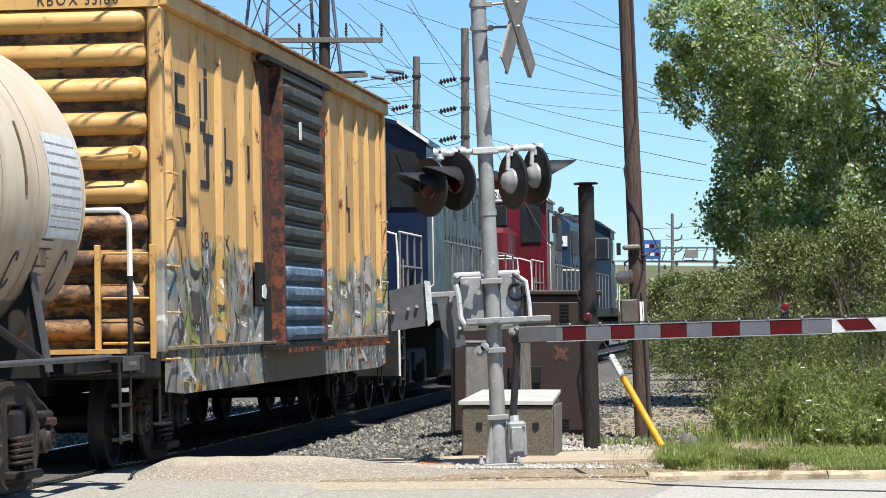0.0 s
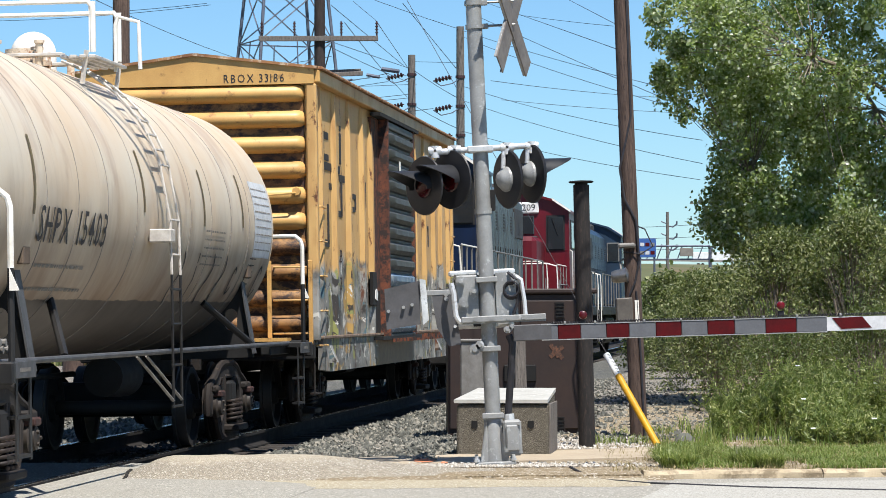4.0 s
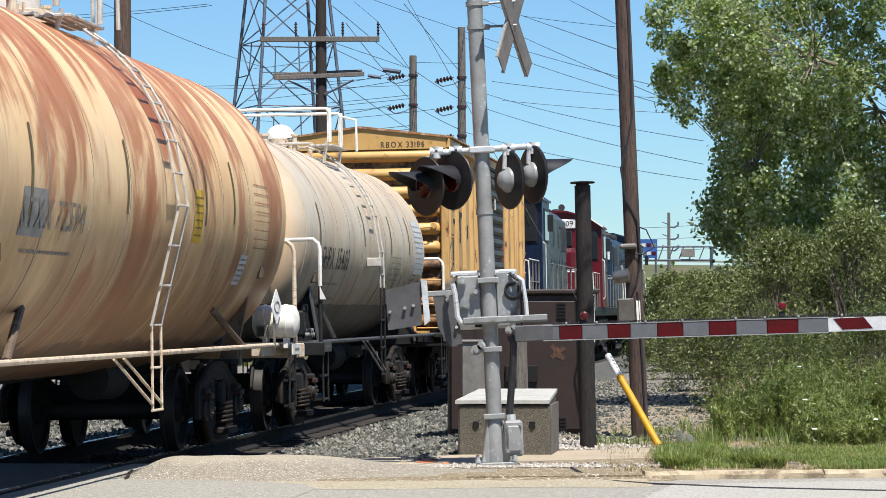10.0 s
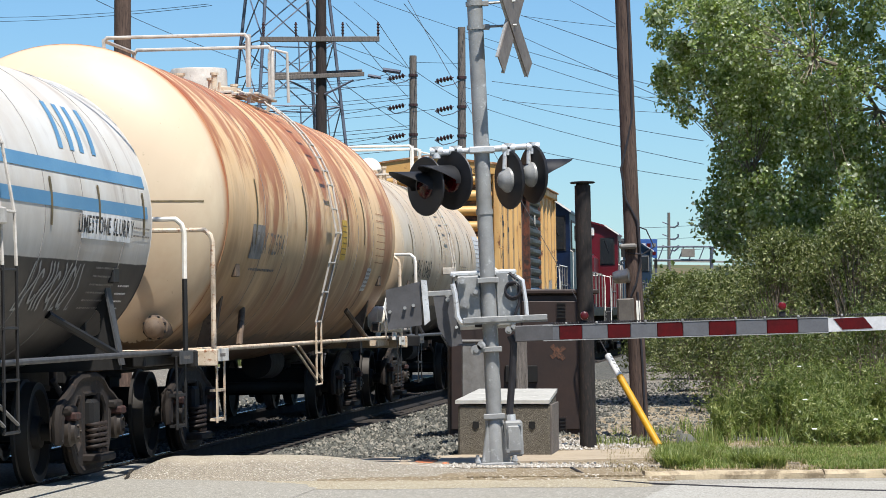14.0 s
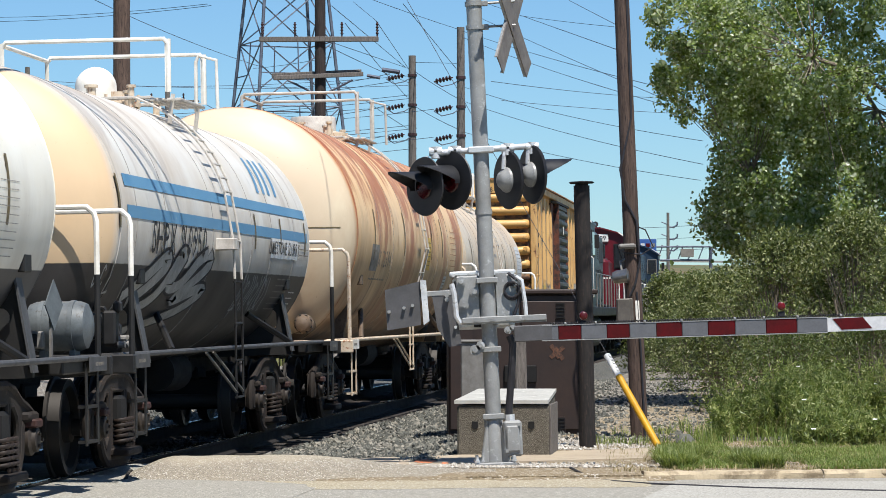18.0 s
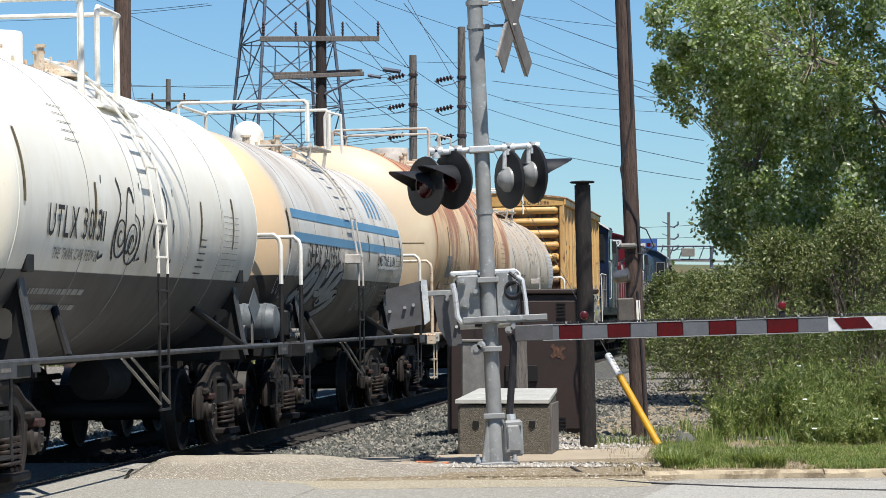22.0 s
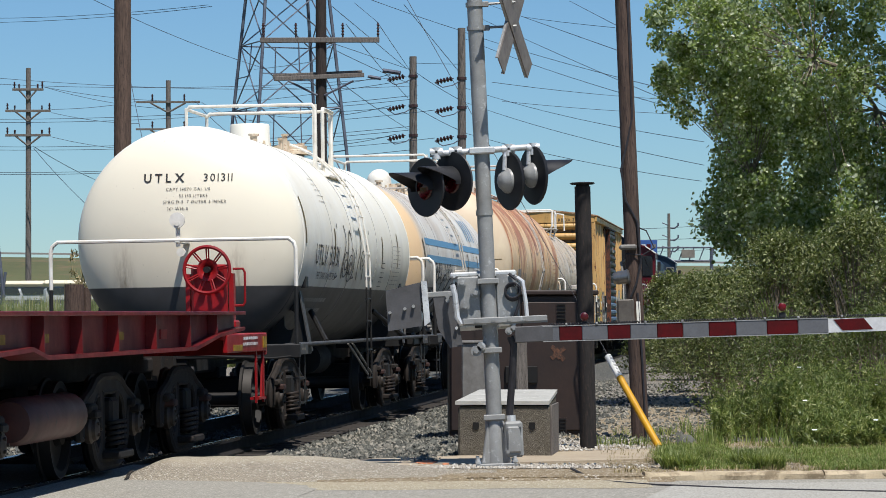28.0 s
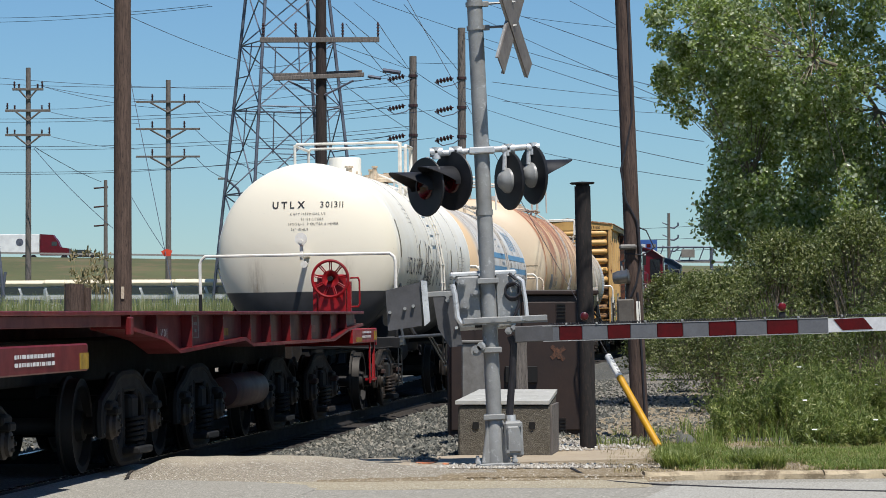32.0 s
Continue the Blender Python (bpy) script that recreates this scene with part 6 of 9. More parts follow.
# heavy flat car: a deck on deep ribbed girders over many axles
def flat_car():
    car = thing("flat_car", "dark red heavy-duty flat car with ribbed girders and a hand brake", "flat car", "cars of the train")
    base = -73.0
    CARS.append((car, base, 1, 0.0))

    def Y(d):
        return d - base
    for e in (-1, 1):
        x = e * 1.42
        bottom = [(-76.8, 1.31), (-75.2, 1.2), (-75.0, 1.17), (-74.4, 1.07), (-71.2, 1.15), (-70.9, 1.16), (-70.4, 1.09), (-66.6, 1.09), (-64.4, 1.09), (-63.1, 1.21), (-61.7, 1.27)]
        web = [(Y(a), b) for a, b in bottom] + [(Y(-61.7), 1.395), (Y(-76.8), 1.395)]
        girder = part("girder", Geo().prism(web, x - e * 0.14, x - e * 0.12, 0), TRUCK_RED, car)
        g = Geo()
        for (a, b), (c, d) in zip(bottom, bottom[1:]):
            g.prism([(Y(a), b - 0.035), (Y(c), d - 0.035), (Y(c), d), (Y(a), b)], min(x, x - e * 0.32), max(x, x - e * 0.32), 0)
        part("flange", g, TRUCK_RED, girder)
        for d in (-76.55, -75.43, -73.77, -72.1, -70.48, -69.19, -67.82, -66.23, -64.61, -63.2):
            zb = np.interp(d, [p for p, _ in bottom], [q for _, q in bottom])
            part("stiffener", Geo().prism([(zb, x - e * 0.12), (1.395, x - e * 0.12), (1.395, x - e * 0.02), (zb, x - e * 0.015)], Y(d) - 0.012, Y(d) + 0.012, 1), TRUCK_RED, girder)
        for y, w, h, c in ((1.43, 0.5, 0.075, FADED_YELLOW), (2.9, 0.28, 0.07, FADED_YELLOW), (5.55, 0.49, 0.07, FADED_YELLOW), (7.55, 0.3, 0.09, SIGNAL_RED)):
            part("plate", Geo().box((x - e * 0.115, y, 1.22), (0.012, w, h)), c, girder)
        for y, z, w, h in ((-0.09, 1.385, 0.3, 0.012), (-0.09, 1.175, 0.3, 0.012), (-0.24, 1.28, 0.025, 0.21), (0.06, 1.28, 0.025, 0.21), (-0.09, 1.31, 0.16, 0.03), (-0.09, 1.24, 0.1, 0.03), (1.36, 1.36, 0.2, 0.02)):
            part("stencil", Geo().box((x - e * 0.117, y, z), (0.008, w, h)), TAG_GREY, girder)
        vs, fs = words("KRL", 0.2)
        mid = (min(v[0] for v in vs) + max(v[0] for v in vs)) / 2
        part("car_number", Geo().add([(x - e * 0.112, -1.62 + e * (a - mid) * 1.1, 1.19 + b) for a, b in vs], fs), WHITE_INK, girder)
        part("side_beam", Geo().box((e * 1.4, Y(-84.0), 1.06), (0.08, 11.2, 0.22), 0.012), TRUCK_RED, car)
        part("yellow_end", Geo().box((e * 1.4, Y(-78.55), 1.03), (0.09, 0.3, 0.13)), FADED_YELLOW, car)
        part("small_print", Geo().add([(e * 1.447, Y(-80.2) + a, 1.06 + b) for a, b in bars(2, 1.25, 0.12, 0.5, 41)[0]], bars(2, 1.25, 0.12, 0.5, 41)[1]), WHITE_INK, car)
    part("deck", Geo().box((0, Y(-69.3), 1.412), (2.86, 15.2, 0.035), 0.005).box((0, Y(-84.45), 1.41), (2.88, 15.1, 0.035), 0.005), TRUCK_RED, car)
    part("deck_skirt", Geo().box((0, Y(-84.4), 1.345), (2.78, 15.0, 0.095), 0.005), TRUCK_RED, car)
    for e in (-1, 1):
        part("corner_bracket", Geo().box((e * 1.43, Y(-76.75), 1.3), (0.05, 0.12, 0.16), 0.01), TRUCK_RED, car)
    part("centre_sill", Geo().box((0, Y(-75), 0.98), (0.8, 26, 0.4), 0.02), STEEL_DARK, car)
    part("end_platform", Geo().box((0, Y(-61.6), 1.17), (2.8, 2.5, 0.05), 0.008).box((1.4, Y(-61.6), 1.1), (0.05, 2.4, 0.19), 0.008).box((-1.4, Y(-61.6), 1.1), (0.05, 2.4, 0.19), 0.008).box((0, Y(-60.38), 1.08), (2.84, 0.08, 0.24), 0.01), SIGNAL_RED, car)
    part("yellow_end", Geo().box((1.43, Y(-60.55), 1.1), (0.012, 0.2, 0.12)), FADED_YELLOW, car)
    part("yellow_end", Geo().box((1.43, Y(-62.2), 1.055), (0.012, 0.5, 0.06)), FADED_YELLOW, car)
    part("small_print", Geo().add([(1.432, Y(-61.45) + a, 1.12 + b) for a, b in bars(2, 0.9, 0.12, 0.5, 43)[0]], bars(2, 0.9, 0.12, 0.5, 43)[1]), WHITE_INK, car)
    part("step", Geo().box((1.4, Y(-60.5), 0.75), (0.02, 0.06, 0.6)).box((1.4, Y(-60.95), 0.75), (0.02, 0.06, 0.6)).box((1.38, Y(-60.72), 0.5), (0.1, 0.46, 0.03)).prism([(Y(-60.5), 0.98), (Y(-60.62), 0.5), (Y(-60.5), 0.5)], 1.38, 1.4, 0), SIGNAL_RED, car)
    # hand brake
    yb = Y(-60.62)
    hx, hz = 0.82, 1.89
    stand = part("brake_stand", Geo().box((hx, yb + 0.22, 1.62), (0.4, 0.24, 0.66), 0.03).box((hx - 0.24, yb + 0.2, 1.5), (0.05, 0.12, 0.7)).box((hx + 0.24, yb + 0.2, 1.5), (0.05, 0.12, 0.7)).box((hx, yb + 0.2, 1.28), (0.6, 0.3, 0.12), 0.02), SIGNAL_RED, car, "bright red hand brake housing")
    wheel = part("hand_wheel", Geo().ring((hx, yb, hz), (0, 1, 0), 0.25, 0.02, 40, 8), SIGNAL_RED, car, "red hand brake wheel")
    part("dish", Geo().lathe([(0.03, 0.09), (0.06, 0.06), (0.1, 0.04), (0.12, 0.04), (0.12, 0.052), (0.07, 0.08), (0.03, 0.11)], (hx, yb, hz), (0, 1, 0), 30), SIGNAL_RED, wheel)
    for k in range(9):
        a = TAU * k / 9 + 0.15
        p, q = (Vector((hx + 0.25 * math.cos(a + e), yb, hz + 0.25 * math.sin(a + e))) for e in (-0.05, 0.05))
        part("spoke", Geo().tube([p, (hx + 0.12 * math.cos(a - 0.1), yb + 0.04, hz + 0.12 * math.sin(a - 0.1)), (hx + 0.12 * math.cos(a + 0.1), yb + 0.04, hz + 0.12 * math.sin(a + 0.1)), q], 0.011, 6), SIGNAL_RED, wheel)
    part("hub", Geo().cyl((hx, yb - 0.05, hz), (hx, yb + 0.1, hz), 0.035, 10), STEEL_DARK, stand)
    part("hand_hold", Geo().tube([(hx + 0.25, yb + 0.2, 1.5), (hx + 0.36, yb + 0.2, 1.5), (hx + 0.38, yb + 0.2, 1.54), (hx + 0.38, yb + 0.2, 1.86), (hx + 0.36, yb + 0.2, 1.9), (hx + 0.25, yb + 0.2, 1.9)], 0.014, 8), SIGNAL_RED, stand)
    part("reservoir", Geo().lathe([(0, -1.0), (0.16, -0.98), (0.19, -0.9), (0.19, 0.9), (0.16, 0.98), (0, 1.0)], (1.02, Y(-69.1), 0.57), (0, 1, 0), 22), LOCO_MAROON, car)
    coupler(car, Y(-60.45), 1)
    # all but the front-end truck get the copies darkened for deck shade
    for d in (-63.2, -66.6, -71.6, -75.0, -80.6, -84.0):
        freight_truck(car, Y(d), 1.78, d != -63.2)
    return car


flat_car()


# locomotives
def loco(label, place, half, cab_paint, hood_paint, number, turn=1, axles=2, nose_len=3.2, door_paint=None):
    car = thing("locomotive", label, "locomotive", "locomotives of the train")
    CARS.append((car, place, turn, 0.0))
    H = half
    part("underframe", Geo().box((0, 0, 1.42), (2.9, 2 * H - 0.3, 0.28), 0.02).box((0, 0, 0.8), (2.5, 5.2, 0.95), 0.12), BLACK_PAINT, car)
    yc0, yc1 = -H + nose_len, -H + nose_len + 2.3
    part("nose", Geo().box((0, (-H + 1.2 + yc0) / 2, 2.45), (1.7, yc0 + H - 1.2, 1.8), 0.12), cab_paint, car)
    cab = part("cab", Geo().prism([(1.56, -1.5), (1.56, 1.5), (4.05, 1.5), (4.36, 1.05), (4.55, 0.4), (4.55, -0.4), (4.36, -1.05), (4.05, -1.5)], yc0, yc1, 1), cab_paint, car)
    part("cab_roof", Geo().prism([(4.02, -1.54), (4.08, -1.54), (4.41, -1.06), (4.6, -0.4), (4.6, 0.4), (4.41, 1.06), (4.08, 1.54), (4.02, 1.54), (4.36, 1.0), (4.54, 0.4), (4.54, -0.4), (4.36, -1.0)], yc0 - 0.12, yc1 + 0.1, 1), cab_paint, cab)
    for x in (-1.02, 1.02):
        w = part("window", Geo().box((x * 1.12, yc0 - 0.01, 3.5), (0.42, 0.06, 0.86), 0.05), GLASS, cab)
        part("window_frame", Geo().box((x * 1.12, yc0 + 0.005, 3.5), (0.5, 0.05, 0.94), 0.05), BLACK_PAINT, w)
        part("wiper", Geo().cyl((x * 1.12 - 0.1, yc0 - 0.05, 3.9), (x * 1.12 + 0.06, yc0 - 0.05, 3.45), 0.01, 5), BLACK_PAINT, w)
        w = part("rear_window", Geo().box((x * 1.2, yc1 + 0.01, 3.5), (0.36, 0.06, 0.6), 0.03), GLASS, cab)
        part("window_frame", Geo().box((x * 1.2, yc1 - 0.005, 3.5), (0.44, 0.05, 0.68), 0.03), GREY_PIPE, w)
    for x in (-0.32, 0.32):
        part("window", Geo().box((x, yc0 - 0.01, 3.72), (0.5, 0.06, 0.5), 0.02), GLASS, cab)
    for e in (-1, 1):
        w = part("side_window", Geo().box((e * 1.5, (yc0 + yc1) / 2, 3.45), (0.06, 1.2, 0.72), 0.02), GLASS, cab)
        part("window_frame", Geo().box((e * 1.495, (yc0 + yc1) / 2, 3.45), (0.05, 1.32, 0.84), 0.02), BLACK_PAINT, w)
        part("grab_iron", Geo().tube([(e * 1.5, yc0 + 0.12, 1.8), (e * 1.57, yc0 + 0.12, 1.85), (e * 1.57, yc0 + 0.12, 3.0), (e * 1.5, yc0 + 0.12, 3.05)], 0.014, 6), WHITE_PIPE, cab)
        part("roof_trim", Geo().prism([(4.04, e * 1.55), (4.1, e * 1.555), (4.43, e * 1.07), (4.38, e * 1.06)], yc0 - 0.14, yc0 - 0.1, 1), WHITE_PIPE, cab)
    for bx in (-0.37, 0.37):
        nb = part("number_board", Geo().box((bx, yc0 - 0.02, 4.18), (0.66, 0.08, 0.3), 0.03), WHITE_INK, cab, "white board with a dark number")
        vs, fs = words(number, 0.25)
        part("number", Geo().add([(bx + x, yc0 - 0.065, 4.18 + y) for x, y in vs], fs), INK, nb)
    hood = part("hood", Geo().prism([(1.56, -0.95), (1.56, 0.95), (3.95, 0.95), (4.2, 0.7), (4.2, -0.7), (3.95, -0.95)], yc1, H - 1.1, 1), hood_paint, car)
    n = int((H - 1.3 - yc1) / 0.62)
    for e in (-1, 1):
        for k in range(n):
            y = yc1 + 0.4 + 0.62 * k
            door = part("hood_door", Geo().box((e * 0.965, y, 2.75), (0.04, 0.5, 1.9), 0.012), door_paint or hood_paint, hood)
            part("seam", Geo().box((e * 0.953, y + 0.31, 2.75), (0.03, 0.1, 1.9)), LOCO_ROOF, hood)
            part("latch", Geo().box((e * 0.99, y + 0.2, 2.75), (0.02, 0.05, 0.14)), STEEL_DARK, door)
            if k % 3 == 1:
                for j in range(6):
                    part("louvre", Geo().box((e * 0.99, y, 3.2 + 0.07 * j), (0.02, 0.44, 0.035)), LOCO_ROOF, door)
        part("grille", Geo().box((e * 0.97, H - 2.6, 3.45), (0.06, 2.2, 0.7), 0.02), LOCO_ROOF, hood)
    for y in (H - 2.0, H - 3.4, yc1 + 4.0):
        part("roof_fan", Geo().lathe([(0.6, 0), (0.62, 0.12), (0.5, 0.2), (0, 0.22)], (0, y, 4.18), (0, 0, 1), 22), LOCO_ROOF, hood)
    part("exhaust", Geo().box((0, yc1 + 2.3, 4.3), (0.5, 1.2, 0.28), 0.03), LOCO_ROOF, hood)
    part("dynamic_brake_hatch", Geo().box((0, yc1 + 6.5, 4.26), (1.5, 2.4, 0.16), 0.03), LOCO_ROOF, hood)
    for e in (-1, 1):      # rails and stanchions beside the nose
        nose_ys = [-H + 0.7 + k * (yc0 + H - 0.9) / 3 for k in range(4)]
        for y in nose_ys:
            part("stanchion", Geo().cyl((e * 1.42, y, 1.5), (e * 1.42, y, 2.6), 0.018, 6), GREY_PIPE, car)
        for z in (2.1, 2.6):
            part("nose_rail", Geo().tube([(e * 1.42, nose_ys[0], z), (e * 1.42, nose_ys[-1], z)], 0.018, 6), WHITE_PIPE if z > 2.5 else GREY_PIPE, car)
        part("sand_hatch", Geo().box((e * 0.5, yc0 - 0.7, 3.37), (0.4, 0.5, 0.06), 0.02), LOCO_ROOF, car)
        part("mirror", Geo().box((e * 1.66, yc0 + 0.5, 3.5), (0.14, 0.03, 0.4), 0.01), BLACK_PAINT, cab)
        part("fuel_gauge_pipe", Geo().tube([(e * 1.2, yc1 + 0.4, 1.62), (e * 1.2, H - 1.6, 1.62)], 0.04, 6), STEEL_DARK, car)
    part("roof_antenna", Geo().lathe([(0.0, 0.0), (0.16, 0.0), (0.14, 0.08), (0.0, 0.1)], (0, (yc0 + yc1) / 2, 4.6), (0, 0, 1), 16), LOCO_ROOF, cab)
    for k in range(2):
        part("air_filter_box", Geo().box((0, yc1 + 1.0 + 3.6 * k, 4.32), (1.2, 0.9, 0.3), 0.06), LOCO_ROOF, hood)
    part("horn", Geo().cyl((0.1, yc1 + 0.5, 4.75), (0.1, yc1 - 0.1, 4.78), 0.05, 10, 0.11).cyl((0.1, yc1 + 0.5, 4.5), (0.1, yc1 + 0.5, 4.75), 0.03, 6), LOCO_ROOF, cab)
    # end plates, steps, handrails
    for e in (-1, 1):
        ye = e * (H - 0.12)
        part("pilot", Geo().box((0, ye, 0.95), (2.9, 0.08, 0.95), 0.03).box((0, ye - e * 0.55, 1.5), (2.9, 1.0, 0.08)), BLACK_PAINT, car)
        for sx in (-1, 1):
            for k in range(4):
                part("step", Geo().box((sx * 1.35, ye - e * 0.35, 0.45 + 0.3 * k), (0.25, 0.5, 0.03)), BLACK_PAINT, car)
            for d in (0.1, 0.6):
                part("step_stile", Geo().box((sx * 1.46, ye - e * d, 0.9), (0.03, 0.03, 1.1)), BLACK_PAINT, car)
            part("end_handrail", Geo().tube([(sx * 1.46, ye - e * 0.04, 0.5), (sx * 1.46, ye, 2.2), (sx * 1.44, ye, 2.55), (sx * 1.2, ye, 2.62), (sx * 0.3, ye, 2.62), (sx * 0.3, ye, 1.56)], 0.017, 8), WHITE_PIPE, car)
            part("end_handrail", Geo().tube([(sx * 1.46, ye - e * 0.62, 0.5), (sx * 1.46, ye - e * 0.62, 2.2)], 0.015, 8), GREY_PIPE, car)
        coupler(car, e * (H - 0.1), e)
        for sx in (-1, 1):
            part("headlight", Geo().cyl((0.12 * sx, (yc0 - 0.1) if e < 0 else (H - 1.14), 4.32 if e > 0 else 3.98), (0.12 * sx, (yc0) if e < 0 else (H - 1.0), 4.32 if e > 0 else 3.98), 0.1, 14), GLASS, car)
    nb2 = part("number_board", Geo().box((-0.62, H - 1.08, 3.48), (0.5, 0.06, 0.3), 0.03), WHITE_INK, hood, "white board with a dark number")
    vs, fs = words(number[-2:], 0.3)
    part("number", Geo().add([(-0.62 - x, H - 1.045, 3.48 + y) for x, y in vs], fs), INK, nb2)
    for e in (-1, 1):
        ys = [yc1 + 0.3 + 1.7 * k for k in range(int((H - 0.7 - yc1) / 1.7) + 1)]
        for y in ys:
            part("stanchion", Geo().cyl((e * 1.42, y, 1.5), (e * 1.42, y, 2.6), 0.02, 6), GREY_PIPE, car)
        part("walkway_rail", Geo().tube([(e * 1.42, ys[0], 2.6), (e * 1.42, ys[-1], 2.6)], 0.02, 6), GREY_PIPE, car)
    sp = 1.35
    for e in (-1, 1):
        tr = part("truck", BOLSTER, STEEL_DARK, car)
        tr.location = (0, e * (H - 3.6), 0)
        ys = [-sp, sp] if axles == 2 else [-2 * sp * 0.75, 0, 2 * sp * 0.75]
        for k in ys:
            w = part("wheelset", WHEELSET, WHEEL, tr)
            w.location = (0, k, 0.5)
            w.scale = (1, 1.18, 1.18)
            WHEELS.append((w, k, 0.5))
        for sx in (-1, 1):
            g = Geo().box((sx * 1.08, 0, 0.72), (0.16, 2 * abs(ys[0]) + 0.9, 0.26), 0.04)
            for k in ys:
                g.box((sx * 1.1, k, 0.5), (0.2, 0.36, 0.4), 0.04)
            g.cyl((sx * 1.12, 0.55, 0.5), (sx * 1.12, 0.55, 0.8), 0.1, 12).cyl((sx * 1.12, -0.55, 0.5), (sx * 1.12, -0.55, 0.8), 0.1, 12)
            part("side_frame", g, STEEL_DARK, tr)
    return car


loco("blue and teal diesel locomotive with its cab towards the boxcar", 27.3, 10.4, LOCO_BLUE, LOCO_TEAL, "5", 1, 3, 3.6)
loco("red diesel locomotive with a white number board", 49.9, 9.0, LOCO_RED, LOCO_MAROON, "6209", 1, 2, 4.2, LOCO_TEAL)
loco("slate blue diesel locomotive at the head of the train", 69.2, 9.0, LOCO_SLATE, LOCO_SLATE, "36", -1, 2, 3.4)

# ---- crossing signal with its gate ----
BOARD_BACK = surf("weathered bare metal back", lin(128, 118, 108), lin(100, 92, 86), 5, 0.5, 0.3)
PLATE_GREY = surf("flat grey steel paint", lin(84, 83, 84), lin(70, 69, 69), 5, 0.6, 0.1)


def signal():
    mast = thing("crossing_signal", "silver crossing signal mast with red flashers and a lowered gate", "crossing signal", m=pose(0.471, 28.5, 0.0, 0, -2.55, 0))
    pole = Geo().cyl((0.02, 0, 0.3), (0.02, 0, 5.3), 0.072, 24).cyl((0.02, 0, 2.33), (0.02, 0, 2.38), 0.08, 24)
    part("pole", pole, GALV, mast)
    base = Geo().box((0.02, 0, 0.02), (0.38, 0.38, 0.035), 0.008)
    base.lathe([(0.1, 0.03), (0.092, 0.2), (0.086, 0.44), (0.08, 0.45)], (0.02, 0, 0), (0, 0, 1), 24)
    for k in range(4):
        a = TAU * (k + 0.5) / 4
        d = Vector((math.cos(a), math.sin(a), 0))
        n = Vector((-d.y, d.x, 0)) * 0.008
        o = Vector((0.02, 0, 0))
        base.add([o + d * .09 - n + Vector((0, 0, .04)), o + d * .185 - n + Vector((0, 0, .04)), o + d * .09 - n + Vector((0, 0, .42)), o + d * .09 + n + Vector((0, 0, .04)), o + d * .185 + n + Vector((0, 0, .04)), o + d * .09 + n + Vector((0, 0, .42))],
                 [(0, 1, 2), (5, 4, 3), (0, 3, 4, 1), (1, 4, 5, 2), (2, 5, 3, 0)])
    part("base", base, GALV, mast)
    for k in range(4):
        x, y = 0.02 + (0.17 if k % 2 else -0.17), (0.17 if k // 2 else -0.17)
        part("bolt", Geo().cyl((x, y, 0.03), (x, y, 0.1), 0.016, 8).cyl((x, y, 0.045), (x, y, 0.065), 0.028, 6), ALU, mast)
    jb = part("junction_box", Geo().box((0.19, -0.04, 0.25), (0.17, 0.2, 0.33), 0.02).box((0.19, -0.15, 0.25), (0.12, 0.03, 0.24), 0.012), GALV, mast)
    part("lug", Geo().box((0.13, -0.16, 0.14), (0.03, 0.02, 0.03)).box((0.255, -0.16, 0.38), (0.03, 0.02, 0.03)), GALV, jb)
    part("conduit", Geo().tube([(0.17, -0.02, 0.38), (0.165, -0.02, 0.5), (0.19, -0.05, 0.72), (0.215, -0.08, 0.95), (0.23, -0.1, 1.12), (0.2, -0.1, 1.2)], 0.034, 10), CABLE, mast)
    part("conduit_nut", Geo().cyl((0.17, -0.02, 0.39), (0.168, -0.02, 0.47), 0.048, 8), ALU, mast)
    for z, r in ((1.72, 0.1), (1.36, 0.1), (1.08, 0.1), (0.46, 0.092)):
        part("clamp", Geo().cyl((0.02, 0, z - 0.025), (0.02, 0, z + 0.025), r, 20).box((0.02, -r, z), (0.2, 0.03, 0.05), 0.006), GALV, mast)
    # gate mechanism: a cast box behind the pole with a lid and shafts
    mech = part("gate_mechanism", Geo().box((-0.02, 0.2, 1.52), (0.56, 0.3, 0.5), 0.03).box((-0.02, 0.2, 1.79), (0.62, 0.36, 0.05), 0.015), ALU, mast)
    part("lid", Geo().box((-0.16, 0.02, 1.56), (0.22, 0.05, 0.42), 0.015).box((0.2, 0.02, 1.56), (0.2, 0.05, 0.42), 0.015), GALV, mech)
    for x, z in ((-0.22, 1.72), (-0.2, 1.5), (0.3, 1.68), (-0.1, 1.62)):
        part("hub", Geo().cyl((x, -0.06, z), (x, 0.04, z), 0.042, 14).cyl((x, -0.09, z), (x, -0.05, z), 0.024, 8), GALV, mech)
    # flat black plates that paint in the shade of gaps in the casting
    for x, z, w_, h_ in ((-0.25, 1.6, 0.07, 0.26), (0.27, 1.52, 0.07, 0.34), (-0.02, 1.34, 0.2, 0.1)):
        part("recess_shade", Geo().box((x, 0.045, z), (w_, 0.012, h_), 0.004), LAMP_BLACK, mech)
    for k in range(3):
        part("cable_coil", Geo().ring((0.245, -0.045 - 0.016 * k, 1.6 + 0.012 * k), (0.15, 1, 0), 0.07, 0.01, 20, 6), CABLE, mech)
    for x, z in ((-0.29, 1.78), (-0.05, 1.78), (0.1, 1.78), (0.26, 1.78), (-0.29, 1.3), (0.1, 1.3)):
        part("bolt", Geo().cyl((x, -0.02, z), (x, 0.03, z), 0.016, 6), ALU, mech)
    part("side_plate", Geo().prism([(1.3, 0.1), (1.3, 0.2), (1.55, 0.235), (1.78, 0.2), (1.78, 0.1)], -0.03, -0.005, 1), GALV, mech)
